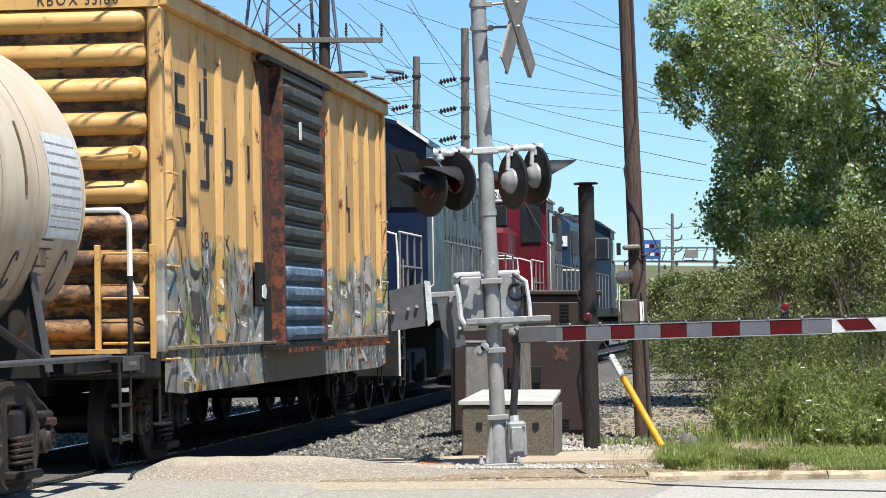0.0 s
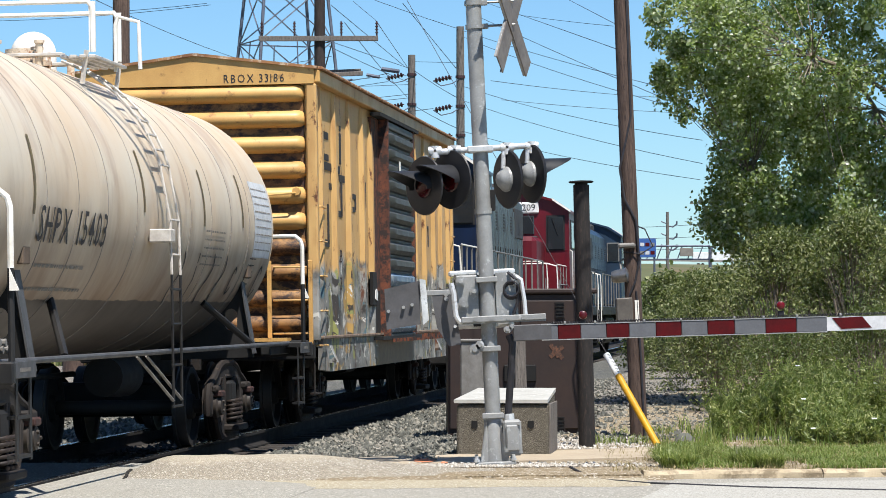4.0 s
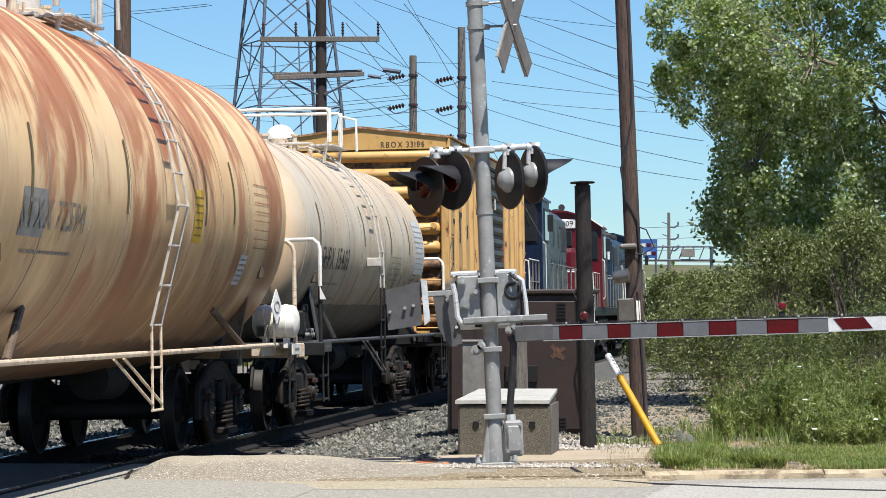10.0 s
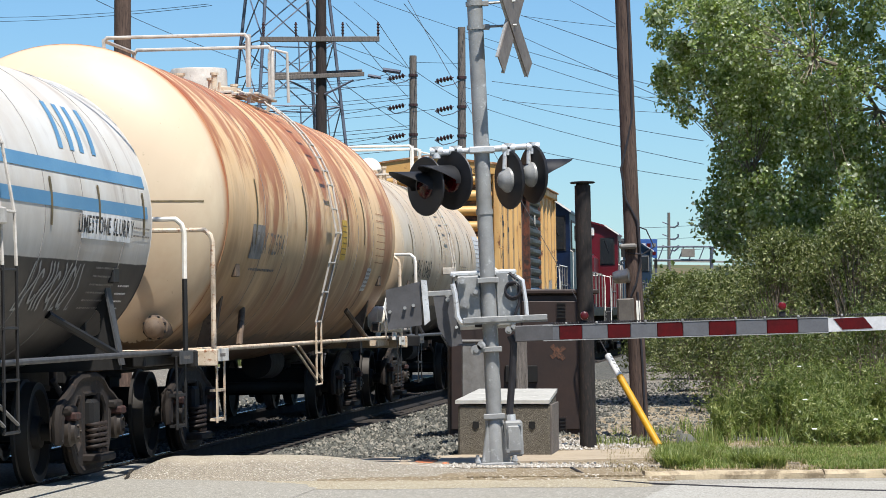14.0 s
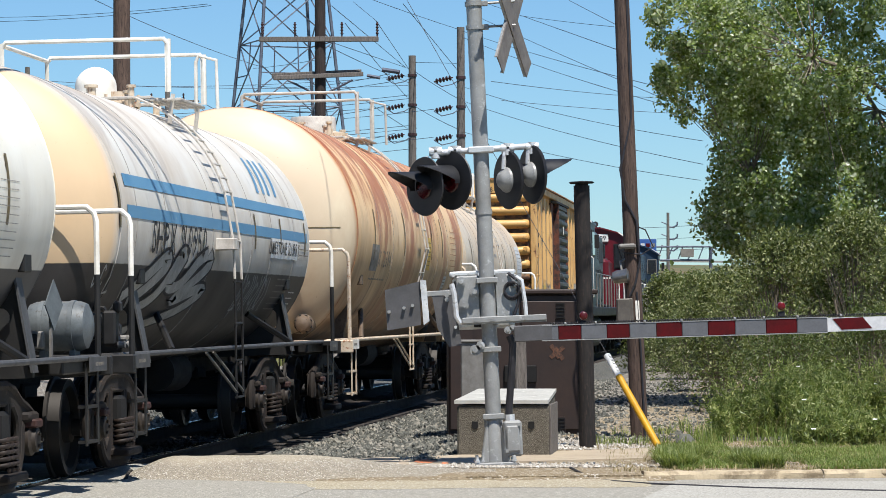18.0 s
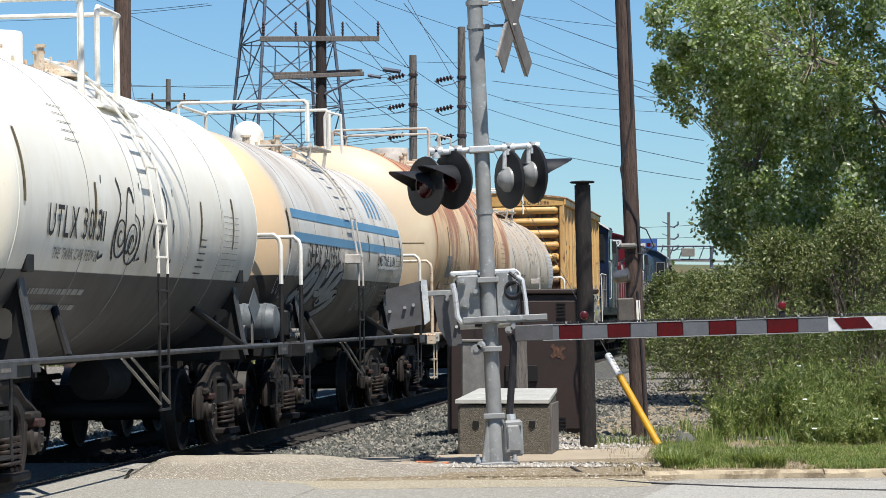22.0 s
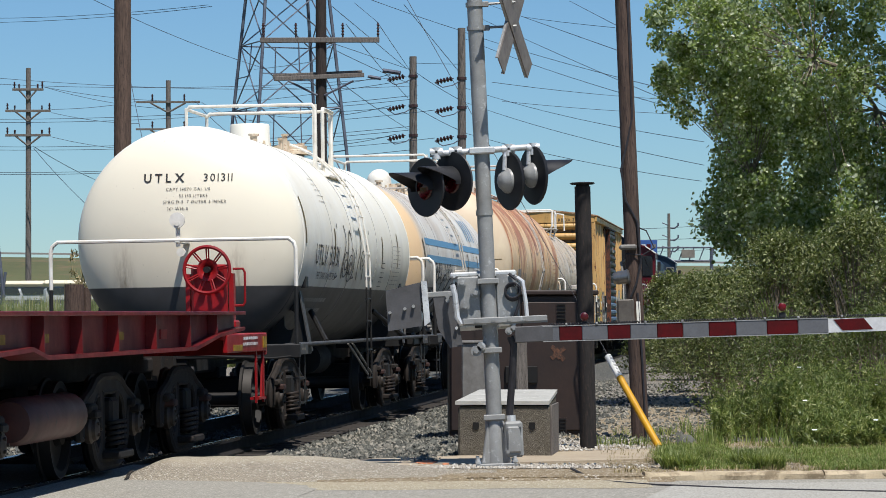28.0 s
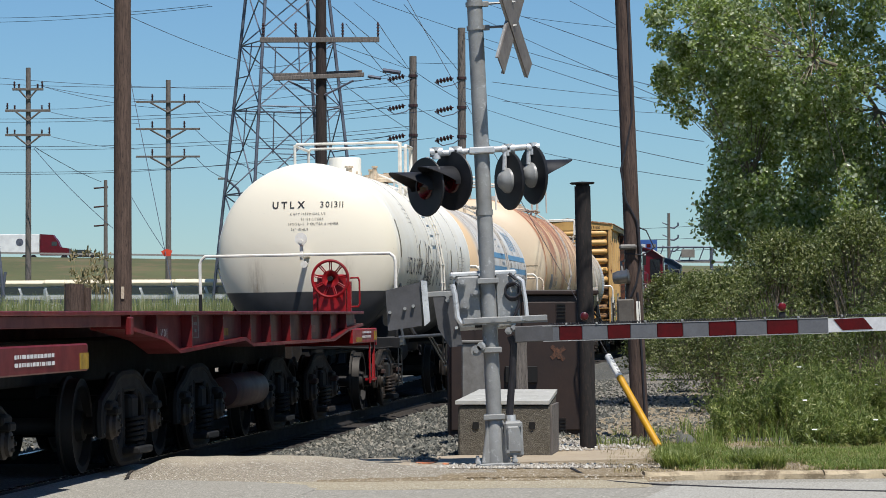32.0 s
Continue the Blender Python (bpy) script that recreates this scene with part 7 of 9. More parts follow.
    part("cable_loop", Geo().tube([(0.22, -0.02, 1.78), (0.3, -0.05, 1.7), (0.3, -0.05, 1.5), (0.24, -0.04, 1.35)], 0.014, 8), CABLE, mech)
    for x in (-0.31, 0.34):
        bar = Geo()
        if x < 0:
            bar.tube([(x, -0.12, 1.7), (x + 0.02, -0.13, 1.6), (x + 0.03, -0.13, 1.4), (x + 0.06, -0.12, 1.34), (x + 0.14, -0.1, 1.345)], 0.026, 8)
        else:
            bar.tube([(x - 0.05, -0.08, 1.74), (x, -0.1, 1.7), (x + 0.02, -0.1, 1.5), (x + 0.025, -0.1, 1.34)], 0.02, 8)
        part("crank_arm", bar, ALU, mech)
    part("support_channel", Geo().box((0.16, -0.12, 1.355), (0.78, 0.07, 0.055), 0.006).box((0.16, -0.12, 1.33), (0.78, 0.02, 0.03)), GALV, mast)
    for x in (-0.1, 0.05, 0.2, 0.34):
        part("bolt", Geo().cyl((x, -0.17, 1.355), (x, -0.15, 1.355), 0.018, 6), GALV, mast)
    for x, z, r in ((0.19, 1.25, 0.035), (0.235, 1.27, 0.03), (-0.12, 1.08, 0.05), (-0.07, 1.12, 0.04)):
        part("fitting", Geo().cyl((x, -0.16, z), (x, 0.02, z), r, 12).cyl((x, -0.2, z), (x, -0.16, z), r * 0.5, 6), GALV, mast)
    # counterweight plates on their arm
    cw = part("counterweight", Geo().prism([(1.675, -0.93), (1.74, -0.60), (1.335, -0.61), (1.3, -0.925)], -0.03, 0.01, 1), PLATE_GREY, mast, "grey steel counterweight plate")
    part("end_bracket", Geo().prism([(1.755, -0.60), (1.745, -0.545), (1.37, -0.53), (1.33, -0.585)], -0.06, 0.05, 1), ALU, cw)
    for x, z in ((-0.68, 1.52), (-0.76, 1.5), (-0.9, 1.47)):
        part("bolt", Geo().cyl((x, -0.07, z), (x, 0.0, z), 0.016, 8), GALV, cw)
    cw2 = part("counterweight", Geo().prism([(1.64, -0.5), (1.66, -0.32), (1.3, -0.26), (1.13, -0.24), (1.12, -0.36), (1.3, -0.46)], 0.02, 0.06, 1), PLATE_GREY, mast, "grey steel counterweight arm plate")
    for z in (1.6, 1.56):
        part("bolt", Geo().cyl((-0.36, -0.04, z), (-0.36, 0.03, z - 0.0), 0.022, 8), GALV, cw2)
    part("tie_bar", Geo().box((-0.42, 0.03, 1.62), (0.5, 0.03, 0.05), 0.006), GALV, cw2)
    # the arm
    arm = part("gate_arm", Geo().box((0.42, -0.16, 1.212), (0.36, 0.04, 0.15), 0.008), PLATE_GREY, mast, "red and grey striped gate arm, lowered")
    slope = math.atan((1.15 - 1.208) / (3.69 - 0.5))
    edges = [0.5, 0.652, 0.861, 1.098, 1.307, 1.554, 1.79, 2.03, 2.28, 2.565, 2.85, 3.136]
    for k, (a, b) in enumerate(zip(edges, edges[1:])):
        m = pose((a + b) / 2, -0.16, 1.208 + ((a + b) / 2 - 0.5) * math.tan(slope), 0, -math.degrees(slope), 0)
        part("stripe", Geo().box((0, 0, 0), (b - a - 0.002, 0.035, 0.135), 0.006, m), GATE_RED if k % 2 else GATE_WHITE, arm)
    zz = [1.208 + (q - 0.5) * math.tan(slope) for q in (3.136, 7.5)]
    part("outer_arm", Geo().prism([(zz[0] - 0.065, 3.13), (zz[1] - 0.05, 7.5), (zz[1] + 0.05, 7.5), (zz[0] + 0.065, 3.13)], -0.175, -0.145, 1), GATE_BRIGHT, arm)
    for i in range(5):
        xa = 3.18 + 0.86 * i
        za = 1.208 + (xa - 0.5) * math.tan(slope)
        part("stripe", Geo().prism([(za + 0.055, xa), (za + 0.056, xa + 0.28), (za - 0.05, xa + 0.36), (za - 0.05, xa + 0.08)], -0.18, -0.176, 1), GATE_RED, arm)
    part("lamp_cable", Geo().tube([(0.56 + 0.004 * i, -0.16 + 0.011 * math.cos(i * 1.05), 1.208 + (0.06 + 0.004 * i) * math.tan(slope) + 0.084 + 0.011 * math.sin(i * 1.05)) for i in range(1500)], 0.005, 4), CABLE, arm)
    for q, tall in ((0.07, 0.008), (-0.07, 0.009)):
        part("lip", Geo().prism([(1.208 + q - tall / 2, 0.5), (1.208 + q + tall / 2, 0.5), (zz[0] + q + tall / 2, 3.13), (zz[0] + q - tall / 2, 3.13)], -0.182, -0.138, 1), GALV, arm)
    for xa in (0.72, 1.0, 1.45, 1.79, 2.28, 2.55, 2.86, 3.26, 3.7, 4.3):
        part("clip", Geo().box((xa, -0.17, 1.208 + (xa - 0.5) * math.tan(slope) + 0.084), (0.02, 0.04, 0.022), 0.004), GALV, arm)
    for xa, za in ((0.89, 1.35), (2.714, 1.352)):
        lamp = part("gate_lamp", Geo().lathe([(0.02, -0.04), (0.036, -0.03), (0.04, -0.01), (0.04, 0.01), (0.036, 0.03), (0.0, 0.045)], (xa, -0.16, za), (0, 1, 0), 18), RED_PLASTIC, arm, "small red lamp on top of the arm")
        part("lamp_foot", Geo().box((xa, -0.15, za - 0.075), (0.06, 0.05, 0.05), 0.008), LAMP_BLACK, lamp)
    # flashers
    part("lamp_arm", Geo().cyl((-0.45, -0.02, 2.92), (0.5, 0.0, 2.945), 0.03, 12).box((0.02, 0, 2.93), (0.24, 0.22, 0.06), 0.01), ALU, mast)
    for x in (-0.4, -0.22, 0.27, 0.5):
        part("arm_joint", Geo().cyl((x, -0.01, 2.87), (x, -0.01, 2.98), 0.042, 12).cyl((x - 0.06, -0.01, 2.935), (x + 0.06, -0.01, 2.935), 0.042, 12), ALU, mast)
    for x, z, rz, front in ((-0.52, 2.615, 52, 1), (-0.27, 2.66, 48, 1), (0.275, 2.64, 118, 0), (0.5, 2.68, 116, 0)):
        m = pose(x, -0.04 if front else 0.0, z, 0, 0, -rz)     # the disc's face looks along -y of its own space
        if not front:
            m = pose(x, 0.0, z, 0, 0, rz)
        disc = Geo().lathe([(0.0, 0.005), (0.27, 0.0), (0.275, 0.012), (0.265, 0.024), (0.0, 0.03)], (0, 0, 0), (0, 1, 0), 40)
        bell = Geo().lathe([(0.12, 0.02), (0.115, 0.05), (0.085, 0.08), (0.075, 0.1), (0.045, 0.12), (0.0, 0.125)], (0, 0, 0), (0, 1, 0), 26)
        lens = Geo().lathe([(0.115, -0.005), (0.1, -0.02), (0.05, -0.03), (0.0, -0.034)], (0, 0, 0), (0, 1, 0), 26)
        hood = []
        for i in range(17):
            a = math.pi * (-0.08 + 1.16 * i / 16)
            for q in (0, 1):
                hood.append((0.14 * math.cos(a), -0.01 if q == 0 else -0.07 - 0.33 * max(0.0, math.sin(a)), 0.14 * math.sin(a)))
        for i in range(17):
            a = math.pi * (-0.08 + 1.16 * i / 16)
            for q in (0, 1):
                hood.append((0.132 * math.cos(a), -0.01 if q == 0 else -0.07 - 0.33 * max(0.0, math.sin(a)), 0.132 * math.sin(a)))
        hf = [(2 * i, 2 * i + 2, 2 * i + 3, 2 * i + 1) for i in range(16)] + [(34 + 2 * i, 34 + 2 * i + 1, 34 + 2 * i + 3, 34 + 2 * i + 2) for i in range(16)]
        hf += [(2 * i + 1, 2 * i + 3, 34 + 2 * i + 3, 34 + 2 * i + 1) for i in range(16)]
        fl = part("flasher", disc, LAMP_BLACK, mast, "round black flasher disc with a hood")
        fl.matrix_basis = m
        part("hood", Geo().add(hood, hf), LAMP_BLACK, fl)
        part("housing", bell, GALV if not front else LAMP_BLACK, fl)
        part("lens", lens, LENS_RED, fl, "red lens")
        part("hanger", Geo().cyl((0, 0.06, 0.1), (0, 0.04, 0.28), 0.022, 10), ALU, fl)
    # crossed boards, seen nearly on edge
    for k, (tilt, dy) in enumerate(((-26, 0.0), (26, 0.03))):
        b = part("crossbuck_board", Geo().box((0, 0, 0), (0.215, 0.012, 1.22), 0.003), BOARD_BACK, mast, "bare metal back of a crossed signboard")
        b.matrix_basis = pose(0.372, 0.05 + dy, 4.13, 0, 0, 70) @ pose(0, 0, 0, 0, tilt * 1.65, 0)
        part("edge", Geo().box((0.1, 0.012, 0), (0.012, 0.03, 1.2)).box((-0.1, 0.012, 0), (0.012, 0.03, 1.2)), GALV, b)
    for z in (4.29, 4.07):
        part("sign_bracket", Geo().cyl((0.02, -0.01, z), (0.4, 0.04, z + 0.01), 0.012, 8).cyl((0.02, 0, z - 0.02), (0.02, 0, z + 0.02), 0.085, 20).box((0.12, 0, z), (0.06, 0.05, 0.05), 0.006), GALV, mast)
    return mast


signal()

# ---- boxes and posts behind it ----
VAULT = gravel_paint("dark pebbled concrete", lin(92, 86, 76), lin(112, 106, 94), lin(132, 125, 112), 120, lin(98, 92, 82), 0.4)
box = thing("concrete_vault", "weathered concrete box with a flat steel lid", "concrete vault", m=pose(0.6, 30.5, 0.0, 0, 0, -6))
part("body", Geo().box((0, 0.5, 0.24), (0.92, 1.0, 0.52), 0.02), VAULT, box)
_l = [(-0.485, -0.02), (0.45, -0.02), (0.46, 1.03), (-0.34, 1.03)]
_z = (0.515, 0.515, 0.605, 0.605)
for _k in range(5):
    part("side_board", Geo().box((0.466, 0.1 + 0.2 * _k, 0.26), (0.02, 0.185, 0.5), 0.004), WOOD_GREY, box)
part("lid_riser", Geo().prism([(0.03, 0.5), (0.98, 0.5), (0.98, 0.585)], -0.32, 0.45, 0), VAULT, box)
part("lid", Geo().add([(x, y, z) for (x, y), z in zip(_l, _z)] + [(x, y, z + 0.035) for (x, y), z in zip(_l, _z)], [(3, 2, 1, 0), (4, 5, 6, 7), (0, 1, 5, 4), (1, 2, 6, 5), (2, 3, 7, 6), (3, 0, 4, 7)]), surf("dull zinc lid", lin(176, 174, 166), lin(156, 154, 146), 3, 0.7, 0.1, wear=lin(192, 190, 182), amount=0.4), box, "grey steel lid")
for x in (-0.28, 0.28):
    part("lifting_eye", Geo().prism([(0.28, x - 0.03), (0.34, x - 0.03), (0.34, x + 0.03), (0.28, x + 0.03), (0.26, x)], -0.012, 0.0, 1), STEEL_DARK, box)

hut = thing("signal_cabinet", "dark brown steel signal cabinet with vents", "signal cabinet", m=pose(0.92, 36.0, -0.02, 0, 0, 1))
part("body", Geo().box((0, 0.6, 0.82), (1.7, 1.2, 1.66), 0.015), BROWN, hut)
part("roof", Geo().box((0, 0.6, 1.68), (1.8, 1.3, 0.06), 0.015), BROWN, hut)
for x0, x1 in ((-0.83, -0.02), (0.0, 0.83)):
    d = part("door", Geo().box(((x0 + x1) / 2, -0.012, 0.82), (x1 - x0, 0.03, 1.5), 0.008), BROWN, hut)
    part("latch", Geo().box((x1 - 0.1 if x1 < 0.4 else x0 + 0.1, -0.045, 0.72), (0.16, 0.04, 0.2), 0.01), STEEL_DARK, d)
for x, z in ((0.46, 1.46), (0.46, 0.12)):
    v = part("vent", Geo().box((x, -0.03, z), (0.12, 0.012, 0.2)), BROWN, hut)
    for i in range(5):
        part("louvre", Geo().box((x, -0.042, z - 0.08 + 0.04 * i), (0.1, 0.014, 0.016)), STEEL_DARK, v)
ORANGE = surf("faded orange spray paint", lin(112, 72, 50), lin(78, 54, 42), 14, 0.8, wear=lin(64, 48, 40), amount=0.5)
for k, (a, l) in enumerate(((48, 0.22), (-38, 0.2), (12, 0.1), (70, 0.14))):
    p = part("paint_mark", Geo().box((0, 0, 0), (l, 0.003, 0.05)), ORANGE, hut, "orange spray-painted stroke")
    p.matrix_basis = pose(0.42, -0.0295 - 0.001 * k, 0.97, 0, a, 0)

ped = thing("pedestal_cabinet", "grey steel pedestal cabinet behind a signal mast", "cabinet", m=pose(0.33, 33.3, -0.02))
part("body", Geo().box((0, 0.15, 0.56), (0.26, 0.3, 1.12), 0.012), GREY_PIPE, ped)
part("cap", Geo().box((0, 0.15, 1.13), (0.3, 0.34, 0.03), 0.008), GREY_PIPE, ped)
tp = part("timber_post", Geo().box((0, 0, 0.57), (0.13, 0.13, 1.14), 0.012), WOOD_GREY)
tagged(tp, "short grey timber post beside a brown cabinet", "post")
tp.matrix_basis = pose(0.86, 33.4, -0.02, 0, -1.5, 12)

POST_BLACK = surf("rough black tar paint", lin(40, 35, 32), lin(26, 23, 22), 6, 0.8, 0, 0.5, 40, (3, 3, 0.6), wear=lin(62, 50, 42), amount=0.4)
LAMP_STEEL = surf("dull spun aluminium", lin(150, 148, 144), lin(110, 108, 106), 6, 0.35, 0.8, 0.1)
METER = surf("dull grey-brown meter box", lin(98, 92, 84), lin(78, 72, 66), 6, 0.55, 0.1)
post = thing("vent_post", "black steel post with a flat round cap", "post", m=pose(1.53, 32.5, -0.02, 0, -1.1, 0))
part("shaft", Geo().cyl((0, 0, 0), (0, 0, 2.78), 0.088, 22, 0.084), POST_BLACK, post)
part("cap", Geo().lathe([(0.0, 0.0), (0.12, 0.0), (0.135, 0.012), (0.12, 0.022), (0.0, 0.03)], (0, 0, 2.8), (0, 0, 1), 24).cyl((0, 0, 2.76), (0, 0, 2.81), 0.07, 16), STEEL_DARK, post)

up = thing("utility_pole", "leaning timber utility pole with a meter box and cables", "utility pole", m=pose(2.24, 35.0, -0.05, 0, -2.1, 0))
part("shaft", Geo().cyl((0, 0, 0), (0, 0, 9.0), 0.1, 20, 0.075), WOOD_POLE, up)
part("meter_box", Geo().box((-0.13, -0.1, 1.48), (0.16, 0.14, 0.3), 0.015).box((-0.05, -0.11, 1.5), (0.06, 0.1, 0.26), 0.01), METER, up)
lampb = part("flood_light", Geo().lathe([(0.0, -0.12), (0.06, -0.11), (0.075, -0.06), (0.078, 0.04), (0.09, 0.06), (0.06, 0.08), (0.0, 0.085)], (-0.13, -0.1, 1.88), (1, -0.1, 0.1), 22), LAMP_STEEL, up)
part("lamp_stem", Geo().tube([(-0.13, -0.1, 1.94), (-0.14, -0.05, 2.05), (-0.02, 0, 2.1)], 0.014, 6), GREY_PIPE, up)
part("eye_lamp", Geo().box((-0.06, -0.12, 2.22), (0.2, 0.1, 0.06), 0.02), GREY_PIPE, up)
part("cable", Geo().tube([(-0.05, -0.1, 1.65), (0.02, -0.11, 1.8), (0.08, -0.1, 2.05), (0.06, -0.1, 2.5), (-0.06, -0.09, 2.75), (-0.1, -0.08, 3.1), (-0.02, -0.09, 3.4), (0.05, -0.08, 3.7), (0.06, -0.08, 8.5)], 0.013, 6), CABLE, up)
part("cable", Geo().tube([(0.06, -0.1, 0.0), (0.05, -0.1, 1.0), (0.03, -0.1, 1.7)], 0.012, 6), CABLE, up)
part("cable", Geo().tube([(-0.1, -0.1, 2.15), (0.1, -0.12, 2.12), (0.24, -0.1, 2.2), (0.16, -0.05, 2.4), (0.05, -0.05, 2.45)], 0.008, 6), CABLE, up)
part("white_strip", Geo().box((0.03, -0.1, 1.46), (0.045, 0.02, 0.28)), WHITE_PIPE, up)

guard = thing("guy_guard", "yellow plastic guard on a slanting guy wire", "guy guard", m=pose(2.28, 32.55, 0.0))
d = Vector((-0.53, 0.9, 1.02))
q = d.to_track_quat("Z", "Y").to_matrix().to_4x4()
part("guard", Geo().cyl((0, 0, 0), (0, 0, 1.04), 0.038, 16), YELLOW, guard).matrix_basis = q
part("label", Geo().cyl((0, 0, 1.04), (0, 0, 1.36), 0.038, 16), WHITE_INK, guard, "white label with small print").matrix_basis = q
vs, fs = bars(13, 0.07, 0.28, 0.6, 5)
part("small_print", Geo().add([(0.0395 * math.sin(x * 16), 0.0395 * math.cos(x * 16), 1.2 + y) for x, y in vs], fs), INK, guard).matrix_basis = q
part("guy_wire", Geo().cyl((0, 0.01, 0), (0, 0.01, 9.0), 0.004, 6), CABLE, guard).matrix_basis = q
rock = part("rock", Geo().add([(x * (1 + 0.2 * noise.noise((x * 9, y * 9, z * 9))), y, z) for x, y, z in Geo().lathe([(0.0, -0.02), (0.12, 0.0), (0.1, 0.06), (0.05, 0.1), (0.0, 0.11)], n=9).v], Geo().lathe([(0.0, -0.02), (0.12, 0.0), (0.1, 0.06), (0.05, 0.1), (0.0, 0.11)], n=9).f), STONE)
tagged(rock, "pale grey rock lying in the grass", "rock").location = (2.62, 33.2, 0.0)

# ---- poles, tower and wires behind the track ----
def far_pole(x, y, z0, z1, r0, r1, label, paint=WOOD_POLE, group="utility poles along the line"):
    p = thing("utility_pole", label, "utility pole", group, m=pose(x, y, -0.15))
    part("shaft", Geo().cyl((0, 0, z0), (0, 0, z1), r0, 14, r1), paint, p)
    return p


def post_insulator(p, x, z, h=0.4, r=0.045):
    g = Geo().cyl((x, 0, z), (x, 0, z + h), r * 0.5, 8)
    for k in range(4):
        g.lathe([(r * 0.5, 0.0), (r, 0.02), (r * 0.5, 0.05)], (x, 0, z + h * (0.2 + 0.2 * k)), (0, 0, 1), 10)
    part("insulator", g, PORCELAIN, p)


def string_insulator(p, a, b, r=0.11, n=5):
    a, b = Vector(a), Vector(b)
    g = Geo().cyl(a, b, 0.02, 6)
    for k in range(n):
        q = a + (b - a) * (0.15 + 0.7 * k / (n - 1))
        g.lathe([(0.03, -0.035), (r, -0.012), (r * 0.85, 0.012), (0.03, 0.035)], q, b - a, 10)
    part("insulator_string", g, PORCELAIN, p)


lp = far_pole(-6.46, 62, 0, 14, 0.19, 0.16, "tall brown timber pole beyond the track", WOOD_MID)
part("tag", Geo().box((0.02, -0.2, 2.0), (0.06, 0.02, 0.24)), TAN_PIPE, lp)

p = far_pole(-3.36, 85, 0, 15, 0.17, 0.14, "dark timber pole with two timber crossarms", WOOD_DARK)
part("crossarm", Geo().box((-0.03, -0.16, 9.13), (3.3, 0.12, 0.14), 0.01), WOOD_GREY, p)
for x in (-1.6, -0.7, 0.6, 1.58):
    post_insulator(p, x, 9.2, 0.42, 0.05)
for dy, dz in ((-0.2, 0.0), (0.2, 0.1)):
    a = part("crossarm", Geo().box((0.35, dy, 8.1 + dz), (2.5, 0.1, 0.12), 0.012), WOOD_GREY, p)
    a.rotation_euler = (0, radians(-3), radians(8))
part("brace", Geo().cyl((-0.9, -0.15, 8.0), (-0.1, -0.15, 7.6), 0.03, 6).cyl((0.9, -0.15, 8.0), (0.1, -0.15, 7.6), 0.03, 6), LATTICE, p)
part("fuse_tube", Geo().cyl((1.72, -0.2, 8.28), (2.2, -0.3, 8.2), 0.06, 8).cyl((1.3, -0.2, 8.12), (1.66, -0.25, 8.05), 0.045, 8), LATTICE, p)

for x, y, top, lv in ((-1.13, 118, 11.29, (10.58, 9.44, 8.3)), (0.7, 112, 11.82, (10.03, 8.96, 7.9))):
    p = far_pole(x, y, 0, top + 0.15, 0.18, 0.14, "grey timber pole with strings of brown insulators", WOOD_GREY, "grey insulator poles")
    for z in lv:
        part("collar", Geo().cyl((0, 0, z + 0.05), (0, 0, z + 0.15), 0.185, 12), PORCELAIN, p)
        string_insulator(p, (-0.3, -0.1, z + 0.1), (-0.98, -0.5, z - 0.08), 0.1)
        part("jumper", Geo().tube([(-0.98, -0.5, z - 0.08), (-0.7, -0.4, z - 0.25), (-0.3, -0.2, z - 0.15), (0, -0.1, z + 0.05)], 0.02, 5), WIRE, p)

for x, y, arms, label, w in ((-25.63, 190, ((15.32, 0.96), (14.0, 1.4), (12.49, 1.4)), "grey timber pole with three braced crossarms", 0.12),
                             (-16.97, 190, ((14.52, 1.98), (12.84, 1.98), (11.13, 1.98)), "grey timber pole with three long crossarms", 0.09)):
    p = far_pole(x, y, 0, arms[0][0] + 1.5, 0.2, 0.15, label, WOOD_GREY, "crossarm poles in the field")
    for z, half in arms:
        part("crossarm", Geo().box((0, -0.2, z + 0.15), (2 * half, 0.12, w + 0.03), 0.01), WOOD_GREY, p)
        part("brace", Geo().cyl((-half * 0.55, -0.2, z + 0.1), (0, -0.2, z - 0.5), 0.06, 6).cyl((half * 0.55, -0.2, z + 0.1), (0, -0.2, z - 0.5), 0.06, 6), WOOD_GREY, p)
        for xx in ((-half + 0.1, half - 0.1) if w > 0.1 else (-half * 0.5, half * 0.5)):
            post_insulator(p, xx, z + 0.2, 0.45, 0.09)
        if w > 0.1:
            post_insulator(p, -half * 0.6, z + 0.2, 0.3, 0.08)
            post_insulator(p, half * 0.6, z + 0.2, 0.3, 0.08)
p = far_pole(-28.53, 260, 0, 12.9, 0.2, 0.15, "distant grey timber pole with side brackets", WOOD_GREY, "crossarm poles in the field")
for z in (12.2, 10.6, 9.0):
    part("bracket", Geo().cyl((-1.0, 0, z), (0.2, 0, z + 0.1), 0.07, 6), PORCELAIN, p)
p = far_pole(24.26, 330, 0, 12.2, 0.22, 0.15, "distant pole with short steel brackets", WOOD_GREY, "crossarm poles in the field")
for z in (10.9, 9.6, 8.4):
    part("bracket", Geo().tube([(-0.1, 0, z - 0.2), (0.6, 0, z - 0.3), (1.0, 0, z), (1.0, 0, z + 0.3)], 0.09, 6).cyl((-0.7, 0, z + 0.3), (0, 0, z), 0.06, 5), LATTICE, p)
brace = thing("braced_frame", "grey steel frame legs at the field's edge", "steel frame", m=pose(-17.0, 118, -0.15))
part("leg", Geo().cyl((-0.25, 0, 5.9), (0.35, 0, 0), 0.07, 8), LATTICE, brace)
part("leg", Geo().cyl((0.2, 0, 3.2), (-0.2, 0, 0), 0.06, 8), LATTICE, brace)
